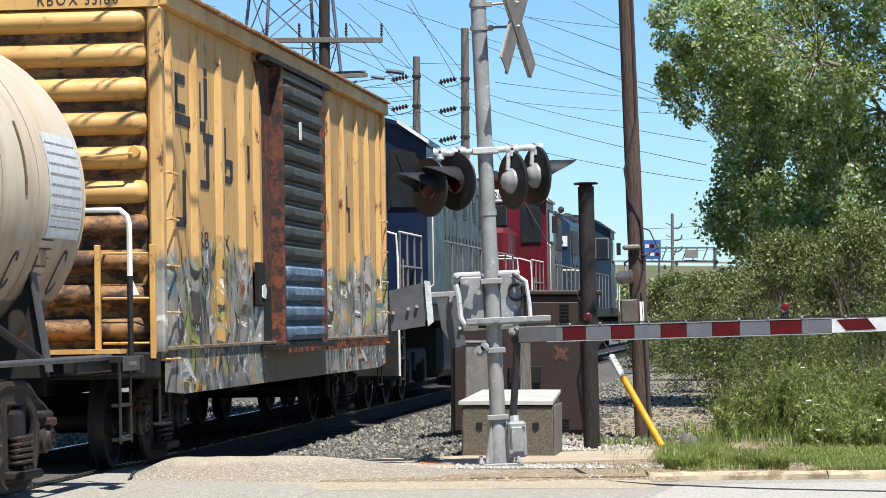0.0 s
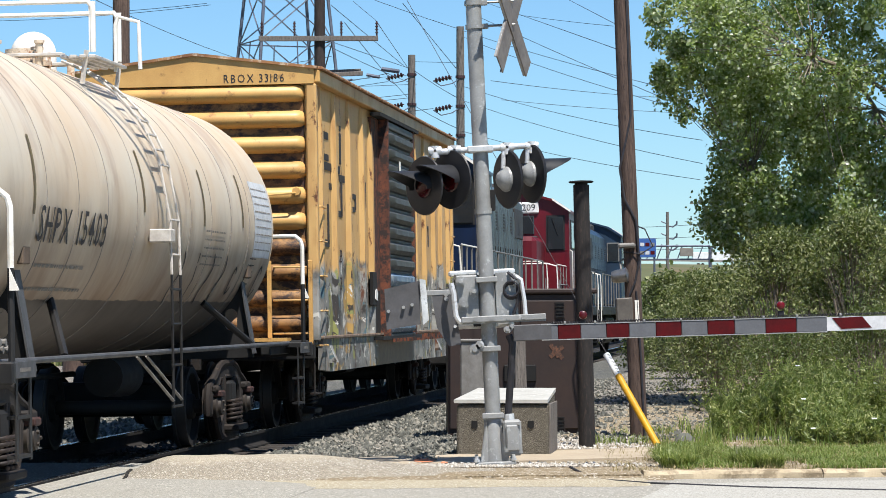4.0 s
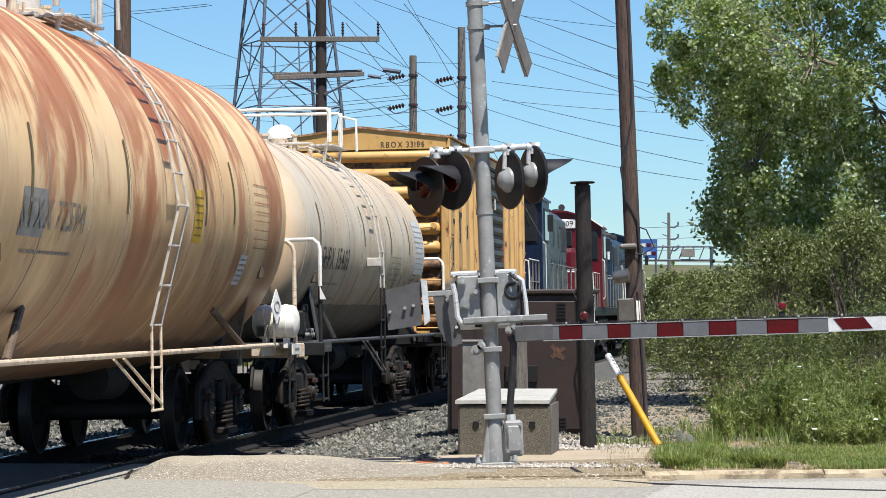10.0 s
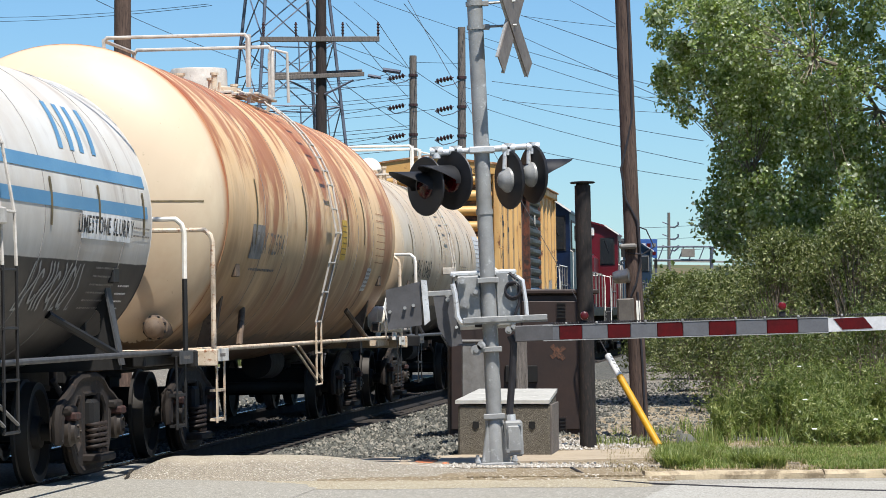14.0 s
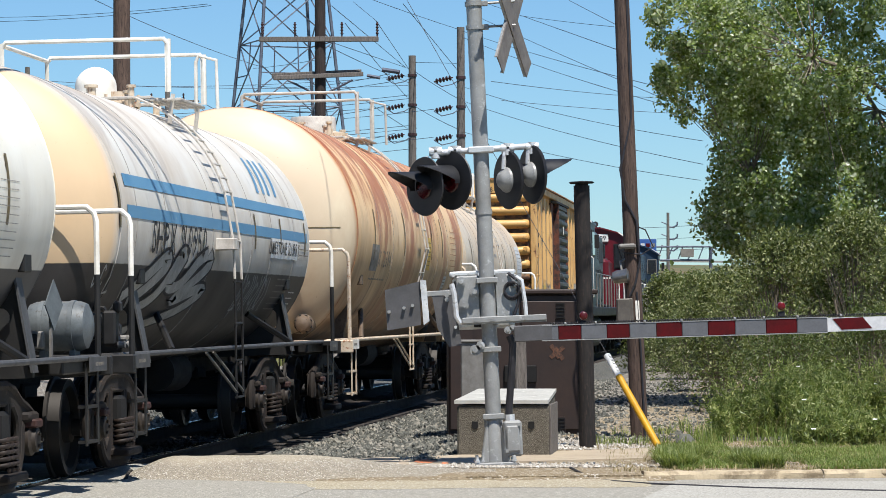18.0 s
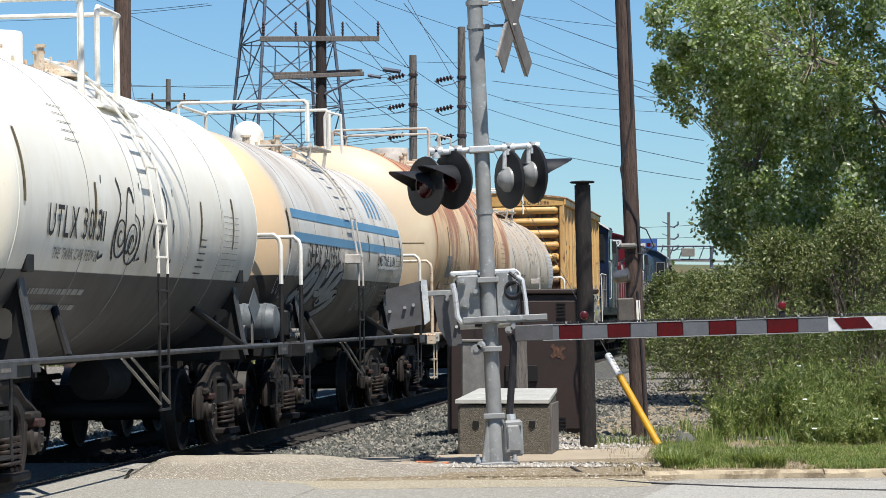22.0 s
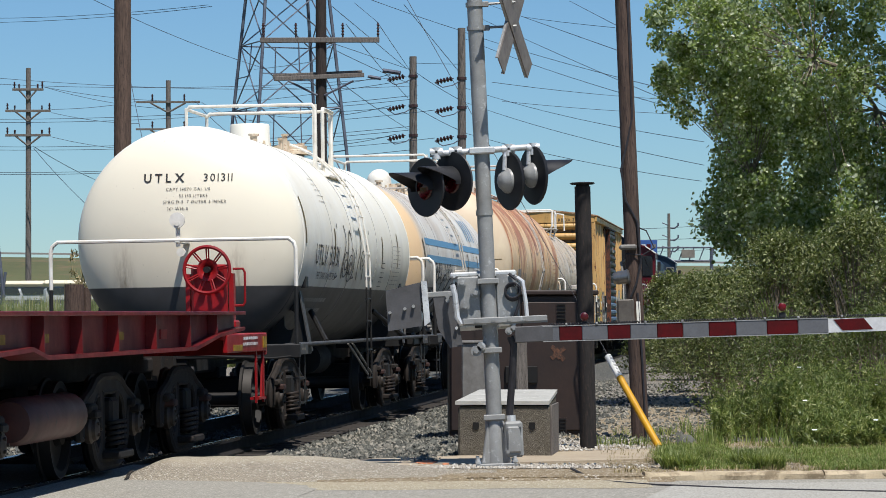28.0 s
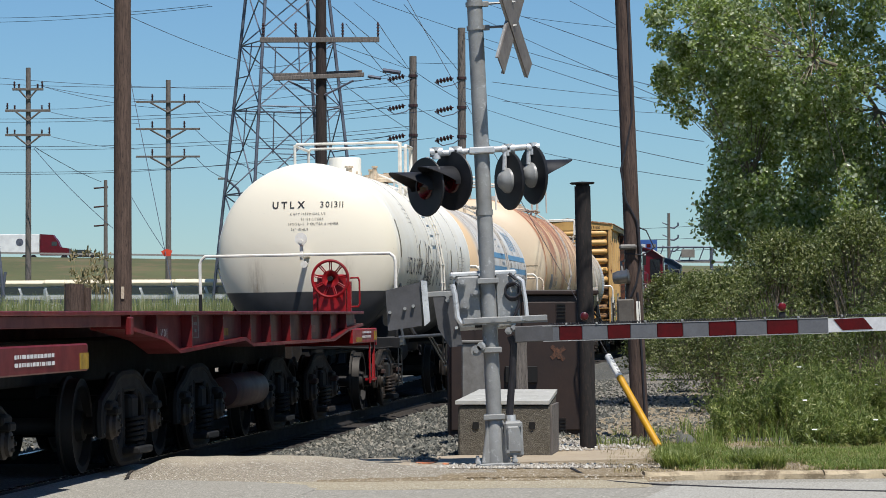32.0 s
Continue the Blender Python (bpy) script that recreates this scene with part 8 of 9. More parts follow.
part("rung", Geo().cyl((-0.05, 0, 2.2), (0.2, 0, 2.3), 0.05, 6), LATTICE, brace)
lamp = thing("street_lamp", "distant street lamp with a curved arm", "street lamp", m=pose(-19.6, 300, 0))
part("pole", Geo().tube([(0, 0, 0), (0, 0, 12.4), (-0.4, 0, 13.6), (-1.6, 0, 14.6)], 0.12, 8), LATTICE, lamp)
part("head", Geo().box((-1.9, 0, 14.6), (0.9, 0.4, 0.2), 0.05), GREY_PIPE, lamp)


def tower(x, y, turn):
    t = thing("transmission_tower", "tall grey steel lattice transmission tower", "lattice tower", m=pose(x, y, -0.15, 0, 0, turn))
    lv = [0.0, 4.0, 7.8, 12.2, 15.6, 18.6, 21.4, 24.0, 28.0]

    def w(z):
        return np.interp(z, [0, 7.6, 18, 30], [3.3, 2.62, 1.72, 0.8])
    for sx in (-1, 1):
        for sy in (-1, 1):
            part("leg", Geo().cyl((sx * w(0), sy * w(0), 0), (sx * w(18), sy * w(18), 18), 0.085, 6).cyl((sx * w(18), sy * w(18), 18), (sx * w(30), sy * w(30), 30), 0.085, 6), LATTICE, t)
    for k, (a, b) in enumerate(zip(lv, lv[1:])):
        for face in range(4):
            def corner(e, z):
                q = w(z)
                return ((e * q, -q, z), (q, e * q, z), (-e * q, q, z), (-q, -e * q, z))[face]
            part("strut", Geo().cyl(corner(-1, b), corner(1, b), 0.036, 5), LATTICE, t)
            part("diagonal", Geo().cyl(corner(-1, a), corner(1, b), 0.036, 5), LATTICE, t)
            part("diagonal", Geo().cyl(corner(1, a), corner(-1, b), 0.036, 5), LATTICE, t)
            mid = [(Vector(corner(-1, z)) + Vector(corner(1, z))) / 2 for z in (a, b)]
            if k < 4:
                part("strut", Geo().cyl(Vector(corner(-1, a)) * 0.5 + Vector(corner(1, b)) * 0.5, (Vector(corner(-1, a)) + Vector(corner(-1, b))) / 2, 0.035, 4), LATTICE, t)
                part("strut", Geo().cyl(mid[0] * 0.5 + mid[1] * 0.5, mid[1], 0.035, 4), LATTICE, t)
    for z, half in ((20, 5), (25, 5), (29, 4)):
        part("tower_arm", Geo().cyl((-half, 0, z), (0, 0, z + 1.2), 0.1, 6).cyl((half, 0, z), (0, 0, z + 1.2), 0.1, 6).cyl((-half, 0, z), (half, 0, z), 0.08, 6), LATTICE, t)
    return t


tower(-8.1, 160, 21)


# overhead wires
def wire(a, b, sag=0.0, r=0.018):
    (x0, y0, z0), (x1, y1, z1) = a, b
    pts = [(x0 + (x1 - x0) * k / 14, y0 + (y1 - y0) * k / 14, z0 + (z1 - z0) * k / 14 - sag * 4 * (k / 14) * (1 - k / 14)) for k in range(15)]
    ob = part("wire", Geo().tube(pts, r, 4), WIRE)
    return tagged(ob, "thin dark overhead wire against the sky", "wire", "overhead wires")


# each row: one end, the other end, sag
STREET_LINES = [(3.32, 80, 9.55, 3.48, 60, 7.0, 0.0),
    (1.32, 112, 12.81, 3.59, 60, 6.49, 0.0),
    (1.32, 112, 12.21, 5.94, 70, 5.91, 0.05),
    (0.78, 112, 11.68, 5.35, 70, 6.45, 0.08),
    (0.78, 112, 11.45, 5.94, 70, 5.9, 0.13),
    (0.74, 112, 9.66, 6.37, 75, 5.59, 0.17),
    (0.74, 112, 9.14, 6.37, 75, 5.02, 0.15),
    (0.74, 112, 8.01, 6.73, 80, 4.84, 0.14),
    (1.81, 112, 9.84, 12.74, 150, 11.76, 0.12),
    (2.92, 150, 11.76, 12.74, 150, 11.05, 0.08),
    (2.9, 112, 12.23, 5.06, 90, 9.78, 0.02)]
NEAR_LINES = [(-1.81, 85, 9.5, -1.26, 118, 10.77, 0.0),
    (-3.15, 88, 10.22, -1.39, 118, 10.84, 0.0),
    (-2.67, 85, 9.44, -1.32, 118, 9.69, 0.07),
    (-2.91, 85, 7.88, -1.32, 118, 8.49, 0.04),
    (-1.25, 100, 11.48, 0.6, 112, 10.23, 0.0),
    (-2.37, 100, 11.66, 0.64, 112, 11.74, 0.02),
    (-2.44, 85, 10.03, -1.81, 85, 9.5, 0.0),
    (-1.06, 118, 10.71, 0.66, 112, 9.18, 0.04),
    (-1.06, 118, 9.36, 0.66, 112, 8.07, 0.04),
    (-3.08, 85, 8.92, -1.26, 118, 10.79, 0.0),
    (-9.48, 150, 11.79, -2.04, 118, 10.27, 0.05),
    (-9.48, 150, 11.13, -2.04, 118, 9.3, 0.05)]
POLE_LINES = [(-3.75, 118, 8.88, -0.29, 112, 8.83, 0.02),
    (-3.75, 118, 7.82, -0.29, 112, 7.81, 0.02),
    (-9.48, 150, 9.58, -2.04, 118, 8.21, 0.05),
    (-1.0, 118, 11.03, 0.62, 112, 10.5, 0.0),
    (-3.16, 85, 8.81, -1.26, 118, 10.25, 0.04),
    (-9.21, 150, 13.36, -4.21, 118, 11.25, 0.05)]
FAR_LINES = [(20.4, 330, 10.4, 38.6, 330, 11.9, 1.0), (20.4, 330, 9.2, 38.6, 330, 10.4, 1.0),
    (20.4, 330, 8.0, 38.6, 330, 9.0, 1.0), (-27.4, 190, 19.76, -12.2, 160, 17.53, 0.5), (-27.4, 190, 19.5, -12.0, 160, 17.45, 0.5),
    (-7.3, 62, 7.9, -4.3, 75, 7.4, 0.1), (-28.1, 190, 16.1, -1.5, 190, 15.5, 1.5), (-28.1, 190, 15.7, -1.5, 190, 16.1, 1.5)]
FIELD_LINES = [(-28.1, 190, 13.5, -1.4, 170, 13.5, 1.2), (-28.1, 190, 13.3, -1.4, 170, 13.3, 1.2), (-28.1, 190, 11.8, -1.4, 170, 11.8, 1.2),
    (-28.1, 190, 11.6, -1.4, 170, 11.6, 1.2), (-28.1, 190, 10.2, -1.4, 170, 10.5, 1.2), (-28.1, 190, 10.1, -7.0, 170, 10.2, 1.2),
    (-24.7, 190, 15.5, -16.9, 190, 14.1, 0.8), (-24.7, 190, 15.5, -16.9, 190, 14.6, 0.6), (-24.2, 190, 13.9, -18.8, 190, 13.2, 0.5),
    (-24.2, 190, 12.4, -18.8, 190, 11.6, 0.5), (-24.2, 190, 14.1, -18.8, 190, 14.6, 0.4)]
TOWER_LINES = [(-15.3, 190, 14.6, -9.8, 160, 10.0, 0.3), (-15.3, 190, 12.8, -9.2, 160, 8.6, 0.3), (-15.3, 190, 11.1, -10.7, 160, 8.3, 0.3),
    (-14.9, 190, 14.5, -8.9, 160, 11.4, 0.3), (-25.3, 190, 11.8, -28.9, 260, 12.6, 0.5), (-25.3, 190, 11.7, -16.1, 150, 5.6, 0.2),
    (-17.5, 170, 8.4, -13.5, 150, 4.4, 0.1), (-10.1, 160, 13.3, -2.0, 118, 10.6, 0.3), (-8.9, 160, 10.3, -1.8, 118, 8.3, 0.3),
    (-9.2, 160, 11.8, -2.0, 118, 9.4, 0.3)]
for line in (NEAR_LINES, POLE_LINES, STREET_LINES, FAR_LINES, FIELD_LINES, TOWER_LINES):
    for ax, ay, az_, bx, by, bz, sag in line:
        wire((ax, ay, az_), (bx, by, bz), sag * (0.3 if sag > 0.35 else 1.0), 0.00005 * (ay + by))
# cable bundles slung over the road and the track, higher than the view reaches
for y0, r in ((25.58, 0.03), (25.9, 0.015), (26.0, 0.01), (26.36, 0.018)):
    tagged(part("overhead_cable", Geo().tube([(-2.0 + 10 * k, y0 + 8.7 * k, 7.5) for k in range(-4, 5)], r, 8), CABLE), "black cable bundle slung over the crossing", "cable", "cables over the crossing")
flag = thing("guy_wire", "thin guy wire with an orange marker flag", "guy wire", m=pose(-13.5, 150, 4.4))
part("strand", Geo().cyl((-3.0, 12, 9.5), (1.4, -6, -4.6), 0.018, 5), WIRE, flag)
part("flag", Geo().prism([(-0.18, -0.1), (0.06, -0.26), (0.2, 0.0), (0.1, 0.3), (-0.16, 0.2)], -0.02, 0.02, 1), surf("orange plastic", lin(220, 80, 50), lin(190, 60, 40), 3, 0.5), flag)

# ---- field, parked coaches and highway bank beyond the track ----
g = Geo()
xs = [-900 + 25 * i for i in range(73)]
vs = []
for x in xs:
    top = 9.6 - 0.016 * max(-100, min(160, x + 60))
    for y, k in ((330, -0.16), (372, 0.33), (415, 0.86), (432, 0.985), (440, 1.0), (470, 1.0), (475, -0.2)):
        vs.append((x, y + 3 * noise.noise((x * 0.02, y, 0)), top * k if k > 0 else -0.16))
n = 7
fs = [(i * n + j, (i + 1) * n + j, (i + 1) * n + j + 1, i * n + j + 1) for i in range(len(xs) - 1) for j in range(n - 1)]
tagged(part("highway_bank", g.add(vs, fs), EMBANK, sharp=80), kind="structure")
tagged(part("highway_bank", Geo().prism([(760, -0.16), (835, 13.2), (845, 13.8), (885, 13.8), (890, -0.16)], -400, 900, 0), EMBANK), kind="structure")
rail = part("guard_rail", Geo().add([(x, 437, 9.6 - 0.016 * (x + 60) + z) for x in (-160, 100) for z in (0.35, 0.62)], [(0, 2, 3, 1)]), SEAM_GREY)
tagged(rail, kind="structure")


ROOF_CREAM = surf("cream coach roof", lin(222, 208, 182), lin(200, 186, 160), 0.8, 0.5)
COACH = surf("sun-bleached coach paint", lin(196, 196, 192), lin(176, 178, 178), 0.8, 0.5, wear=lin(140, 130, 116), amount=0.35)


def coach(x, y, length, turn):
    c = thing("parked_coach", "parked pale coach with a band of dark windows", "coach", "coaches parked in a row", m=pose(x, y, -0.1, 0, 0, turn))
    part("body", Geo().box((0, 0, 1.65), (length, 2.5, 2.7), 0.15), COACH, c)
    part("roof", Geo().box((0, 0, 3.2), (length + 0.1, 2.55, 0.36), 0.16), ROOF_CREAM, c)
    k = int(length / 1.6)
    step = (length - 0.4) / k
    for i in range(k):
        q = -length / 2 + 0.2 + step * i
        part("window", Geo().prism([(2.6, q + 0.1), (2.6, q + step - 0.06), (2.98, q + step - 0.2), (2.98, q - 0.04)], -1.275, -1.24, 1), GLASS, c)
        part("lower_window", Geo().box((q + step / 2, -1.255, 2.22), (step - 0.3, 0.03, 0.2)), LATTICE, c)
    for i in (-1, 1):
        part("wheel", Geo().cyl((i * length * 0.3, -1.28, 0.5), (i * length * 0.3, -0.9, 0.5), 0.5, 16), LAMP_BLACK, c)
    return c


for i, (x, y, l) in enumerate(((-31, 176, 11), (-22.5, 171, 8), (-17.2, 168, 9), (-9.5, 166, 10))):
    coach(x, y, l, 2 * i - 3)
for x, y, l in ((-27, 182, 9), (-15.0, 178, 10)):
    coach(x, y, l, 0)

stump = part("timber_stump", Geo().cyl((0, 0, 0), (0, 0, 2.3), 0.26, 14, 0.24).cyl((0.3, 0.1, 0), (0.3, 0.1, 2.22), 0.1, 10), WOOD_POLE)
tagged(stump, "sawn-off grey timber pole among the reeds", "timber stump").location = (-9.0, 75, -0.15)

# service sign and gantry over the far road
sg = thing("service_sign", "blue roadside sign with pale panels", "road sign", m=pose(17.4, 260, -0.15))
SIGN_BLUE = surf("blue sign face", lin(58, 92, 150), lin(50, 82, 138), 2, 0.5)
part("board", Geo().box((0, 0, 6.9), (1.45, 0.1, 1.6), 0.02), SIGN_BLUE, sg)
for i in (-1, 0, 1):
    for j in (0, 1):
        part("panel", Geo().box((i * 0.44, -0.06, 6.5 + 0.7 * j), (0.34, 0.02, 0.3)), (GATE_BRIGHT, GATE_RED, GREY_PIPE)[(i + j) % 3], sg)
for x in (-0.6, 0.6):
    part("post", Geo().cyl((x, 0.1, 0), (x, 0.1, 6.2), 0.09, 8), LATTICE, sg)
gt = thing("sign_gantry", "distant steel sign gantry with a sign board", "sign gantry", m=pose(22.0, 300, -0.15))
for z in (6.6, 7.9):
    part("chord", Geo().cyl((-4, 0, z), (4.2, 0, z), 0.09, 6), LATTICE, gt)
for i in range(9):
    part("lattice_bar", Geo().cyl((-4 + i, 0, 6.6), (-3.5 + i, 0, 7.9), 0.06, 5), LATTICE, gt)
part("sign_board", Geo().box((1.9, -0.2, 7.3), (1.3, 0.1, 0.8), 0.02), surf("grey-brown back of a sign", lin(128, 122, 112), lin(112, 106, 98), 2, 0.6), gt)
part("leg", Geo().cyl((-4, 0, 0), (-4, 0, 7.9), 0.16, 8), LATTICE, gt)
part("leg", Geo().cyl((4.2, 0, 0), (4.2, 0, 7.9), 0.16, 8), LATTICE, gt)

# ---- plants ----
def leaf_paint(name, dark, mid, light, rough=0.42, through=0.3):
    m = Mat(name)
    r = m.nt.nodes.new("ShaderNodeNewGeometry").outputs["Random Per Island"]
    col = m.ramp(r, (0.0, dark), (0.55, mid), (1.0, light))
    col = m.mix(0.5, col, m.mix(m.ramp(m.noise(1.1), (0.3, 0.0), (0.7, 1.0)), (0.25,) * 3 + (1,), (0.72,) * 3 + (1,)), "OVERLAY")
    m.done(col, rough, 0, 0.5)
    tr = m.node("BsdfTranslucent", Color=m.mix(0.5, col, lin(150, 170, 60)))
    mx = m.nt.nodes.new("ShaderNodeMixShader")
    mx.inputs[0].default_value = through
    m.nt.links.new(m.bsdf.outputs[0], mx.inputs[1])
    m.nt.links.new(tr.outputs[0], mx.inputs[2])
    m.nt.links.new(mx.outputs[0], m.nt.nodes["Material Output"].inputs[0])
    return m.mat


TREE_LEAF = leaf_paint("glossy cottonwood leaf", lin(84, 102, 52), lin(156, 172, 110), lin(226, 230, 206), 0.32, 0.64)
BUSH_LEAF = leaf_paint("olive willow leaf", lin(54, 64, 34), lin(96, 106, 60), lin(166, 168, 122), 0.42, 0.36)
SHRUB_LEAF = leaf_paint("dark shrub leaf", lin(58, 71, 39), lin(84, 97, 52), lin(116, 125, 79), 0.45, 0.34)
WEED_LEAF = leaf_paint("fresh green weed leaf", lin(80, 96, 45), lin(116, 130, 67), lin(172, 174, 114), 0.42, 0.38)
BLADE = leaf_paint("grass blade", lin(74, 98, 40), lin(104, 124, 54), lin(150, 152, 92), 0.6, 0.35)
REED = leaf_paint("pale reed blade", lin(96, 112, 66), lin(132, 140, 90), lin(176, 168, 122), 0.6, 0.3)
DRY = leaf_paint("dry grass", lin(129, 114, 79), lin(153, 136, 100), lin(175, 160, 126), 0.8, 0.2)
BARK = surf("grey bark", lin(146, 134, 118), lin(104, 92, 80), 8, 0.9, 0, 0.8, 40, (3, 3, 0.6), wear=lin(60, 52, 46), amount=0.4, dist=0.012)
PETAL = surf("white umbel flowers", lin(240, 240, 235), lin(225, 225, 215), 20, 0.8)


def leaf_cloud(rng, centres, spread, per, size, aspect=0.8, droop=0.3):
    """Leaf quads scattered round the centres: vertices and faces."""
    n = len(centres) * per
    w3 = rng.normal(0, 1, (n, 3))
    w3 *= (2.1 * rng.random(n) ** 0.5 / np.linalg.norm(w3, axis=1))[:, None]
    c = np.repeat(np.asarray(centres), per, 0) + w3 * np.repeat(np.asarray(spread).reshape(-1, 1) if np.ndim(spread) else np.full((len(centres), 1), spread), per, 0)
    s = rng.uniform(size[0], size[1], n)
    d = rng.normal(0, 1, (n, 3))
    d[:, 2] -= droop * 2
    d /= np.linalg.norm(d, axis=1)[:, None]
    u = np.cross(d, rng.normal(0, 1, (n, 3)))
    u /= np.linalg.norm(u, axis=1)[:, None]
    w = np.cross(d, u)
    L = (d * s[:, None])
    U = u * (s * aspect / 2)[:, None]
    W = w * (s * 0.12)[:, None]
    v = np.stack([c, c + L * 0.32 + U + W, c + L * 0.68 + U * 0.8 + W, c + L, c + L * 0.68 - U * 0.8 + W, c + L * 0.32 - U + W], 1)
    i = 6 * np.arange(n)[:, None]
    f = np.concatenate([i + np.array([[0, 1, 2, 3]]), i + np.array([[0, 3, 4, 5]])])
    return v.reshape(-1, 3), f


def stems(lines, r0, r1, k=5):
    g = Geo()
    for a, b in lines:
        g.cyl(a, b, r0, k, r1, False)
    return g


def big_tree():
    rng = np.random.default_rng(11)
    t = thing("cottonwood_tree", "large leafy cottonwood tree with glossy green leaves", "tree", m=pose(7.4, 46.4, -0.1))
    part("trunk", Geo().tube([(0, 0, 0), (0.05, 0, 1.2), (-0.05, 0.1, 2.6), (0.1, 0.1, 4.2), (0.0, 0, 6.5), (0.1, 0.1, 9.5)], 0.19, 12), BARK, t)
    env = ([1.9, 2.5, 3.6, 4.0, 4.4, 4.8, 5.3, 6.2, 8.0, 10.0, 12.0], [2.7, 3.15, 3.5, 3.6, 3.7, 3.95, 4.25, 4.35, 4.1, 3.0, 0.6])
    nodes = []
    for i in range(15):
        z0 = 1.6 + 0.5 * i
        a = 2.4 * i + 0.6 + rng.uniform(-0.3, 0.3)
        reach = np.interp(z0 + 1.2, *env) * 0.8
        pts = [Vector((0, 0, z0))]
        for k in range(1, 6):
            q = k / 5
            pts.append(Vector((math.cos(a) * reach * q + rng.normal(0, 0.1), math.sin(a) * reach * q + rng.normal(0, 0.1), z0 + 1.5 * q + rng.normal(0, 0.12))))
        limb = part("limb", Geo().tube(pts, 0.032, 8), BARK, t)
        nodes += pts[1:]
    nodes = np.array([tuple(p) for p in nodes])
    cs, sp, tw = [], [], []
    while len(cs) < 730:
        z = rng.uniform(1.9, 6.4)
        a, q = rng.uniform(math.pi * 0.55, math.pi * 1.95), math.sqrt(rng.uniform(0.25, 1.0))
        R = np.interp(z, *env) * (1 + 0.16 * noise.noise((math.cos(a) * 2, math.sin(a) * 2, z * 0.9)))
        p = np.array((math.cos(a) * q * R, math.sin(a) * q * R, z))
        if noise.noise(Vector(p) * 0.95 + Vector((3, 0, 0))) < -0.07:
            continue
        cs.append(p)
        sp.append(rng.uniform(0.07, 0.2))
        k = np.argmin(((nodes - p) ** 2).sum(1))
        tw.append((tuple(nodes[k]), tuple(p)))
    v, f = leaf_cloud(rng, cs, np.array(sp), 210, (0.035, 0.078), 0.85, 0.25)
    part("crown", raw_mesh("crown", v, f), TREE_LEAF, t)
    hi = []
    while len(hi) < 380:
        z = rng.uniform(6.2, 12)
        a, q = rng.uniform(0, TAU), math.sqrt(rng.random())
        R = np.interp(z, *env)
        hi.append((math.cos(a) * q * R, math.sin(a) * q * R, z))
    v, f = leaf_cloud(rng, hi, 0.25, 26, (0.09, 0.16), 0.85, 0.35)
    part("crown", raw_mesh("crown", v, f), TREE_LEAF, t)
    tagged(part("brushwood", stems(tw, 0.012, 0.004, 4), BARK, t), kind="stuff")


big_tree()


def bush(x, y, w, d, h, leaf, n, label, seed, size=(0.03, 0.075), base=0.0, aspect=0.45, per=34):
    rng = np.random.default_rng(seed)
    b = thing("bush", label, "bush", "bushes by the track", m=pose(x, y, -0.1))
    cs, lines = [], []
    while len(cs) < n:
        a, q = rng.uniform(0, TAU), math.sqrt(rng.random())
        z = base + (h - base) * rng.random() ** 0.8
        env = math.sqrt(max(0.05, 1 - (z / h) ** 2.2)) * (1 + 0.3 * noise.noise((math.cos(a) * 1.7 + seed, math.sin(a) * 1.7, z)))
        p = (math.cos(a) * q * w / 2 * env, math.sin(a) * q * d / 2 * env, z + 0.12 * noise.noise((a, z * 3, seed)))
        if noise.noise((p[0] * 1.6 + seed, p[1] * 1.6, p[2] * 1.6)) < -0.16:
            continue
        cs.append(p)
        if len(cs) % 2 == 0:
            lines.append(((p[0] * 0.35, p[1] * 0.35, max(0.0, p[2] - 0.9)), p))
    v, f = leaf_cloud(rng, cs, 0.1, per, size, aspect, 0.05)
    part("foliage", raw_mesh("foliage", v, f), leaf, b)
    main = [((0, 0, 0), (w * 0.2 * math.cos(k), d * 0.2 * math.sin(k), h * 0.6)) for k in range(7)]
    for line in main:
        part("branch", stems([line], 0.03, 0.015, 6), BARK, b)
    tagged(part("brushwood", stems(lines, 0.007, 0.003, 4), BARK, b), kind="stuff")


L1, L2 = "tall olive-green willow bush beside the gravel lane", "dark green shrub at the edge of the weeds"
bush(4.75, 43.3, 2.2, 1.9, 2.6, BUSH_LEAF, 380, L1, 31)
bush(5.75, 42.8, 2.5, 1.9, 2.8, BUSH_LEAF, 420, L1, 32)
bush(7.2, 42.9, 2.5, 1.9, 2.75, BUSH_LEAF, 380, L1, 33)
bush(5.0, 55.0, 2.2, 1.8, 2.15, BUSH_LEAF, 420, L1, 34)
bush(5.45, 65.0, 2.4, 2.0, 2.2, BUSH_LEAF, 420, L1, 35)
bush(5.7, 74.0, 2.8, 2.4, 2.4, BUSH_LEAF, 460, L1, 36, (0.05, 0.1))
bush(4.45, 40.3, 1.6, 1.6, 1.45, SHRUB_LEAF, 230, L2, 37, (0.025, 0.06))
bush(5.65, 40.3, 1.9, 1.4, 1.5, SHRUB_LEAF, 220, L2, 38, (0.025, 0.06))
bush(7.0, 40.5, 1.8, 1.4, 1.55, SHRUB_LEAF, 240, L2, 39, (0.025, 0.06))
bush(6.6, 82.0, 3.0, 2.4, 2.3, SHRUB_LEAF, 460, L2, 40, (0.05, 0.1))


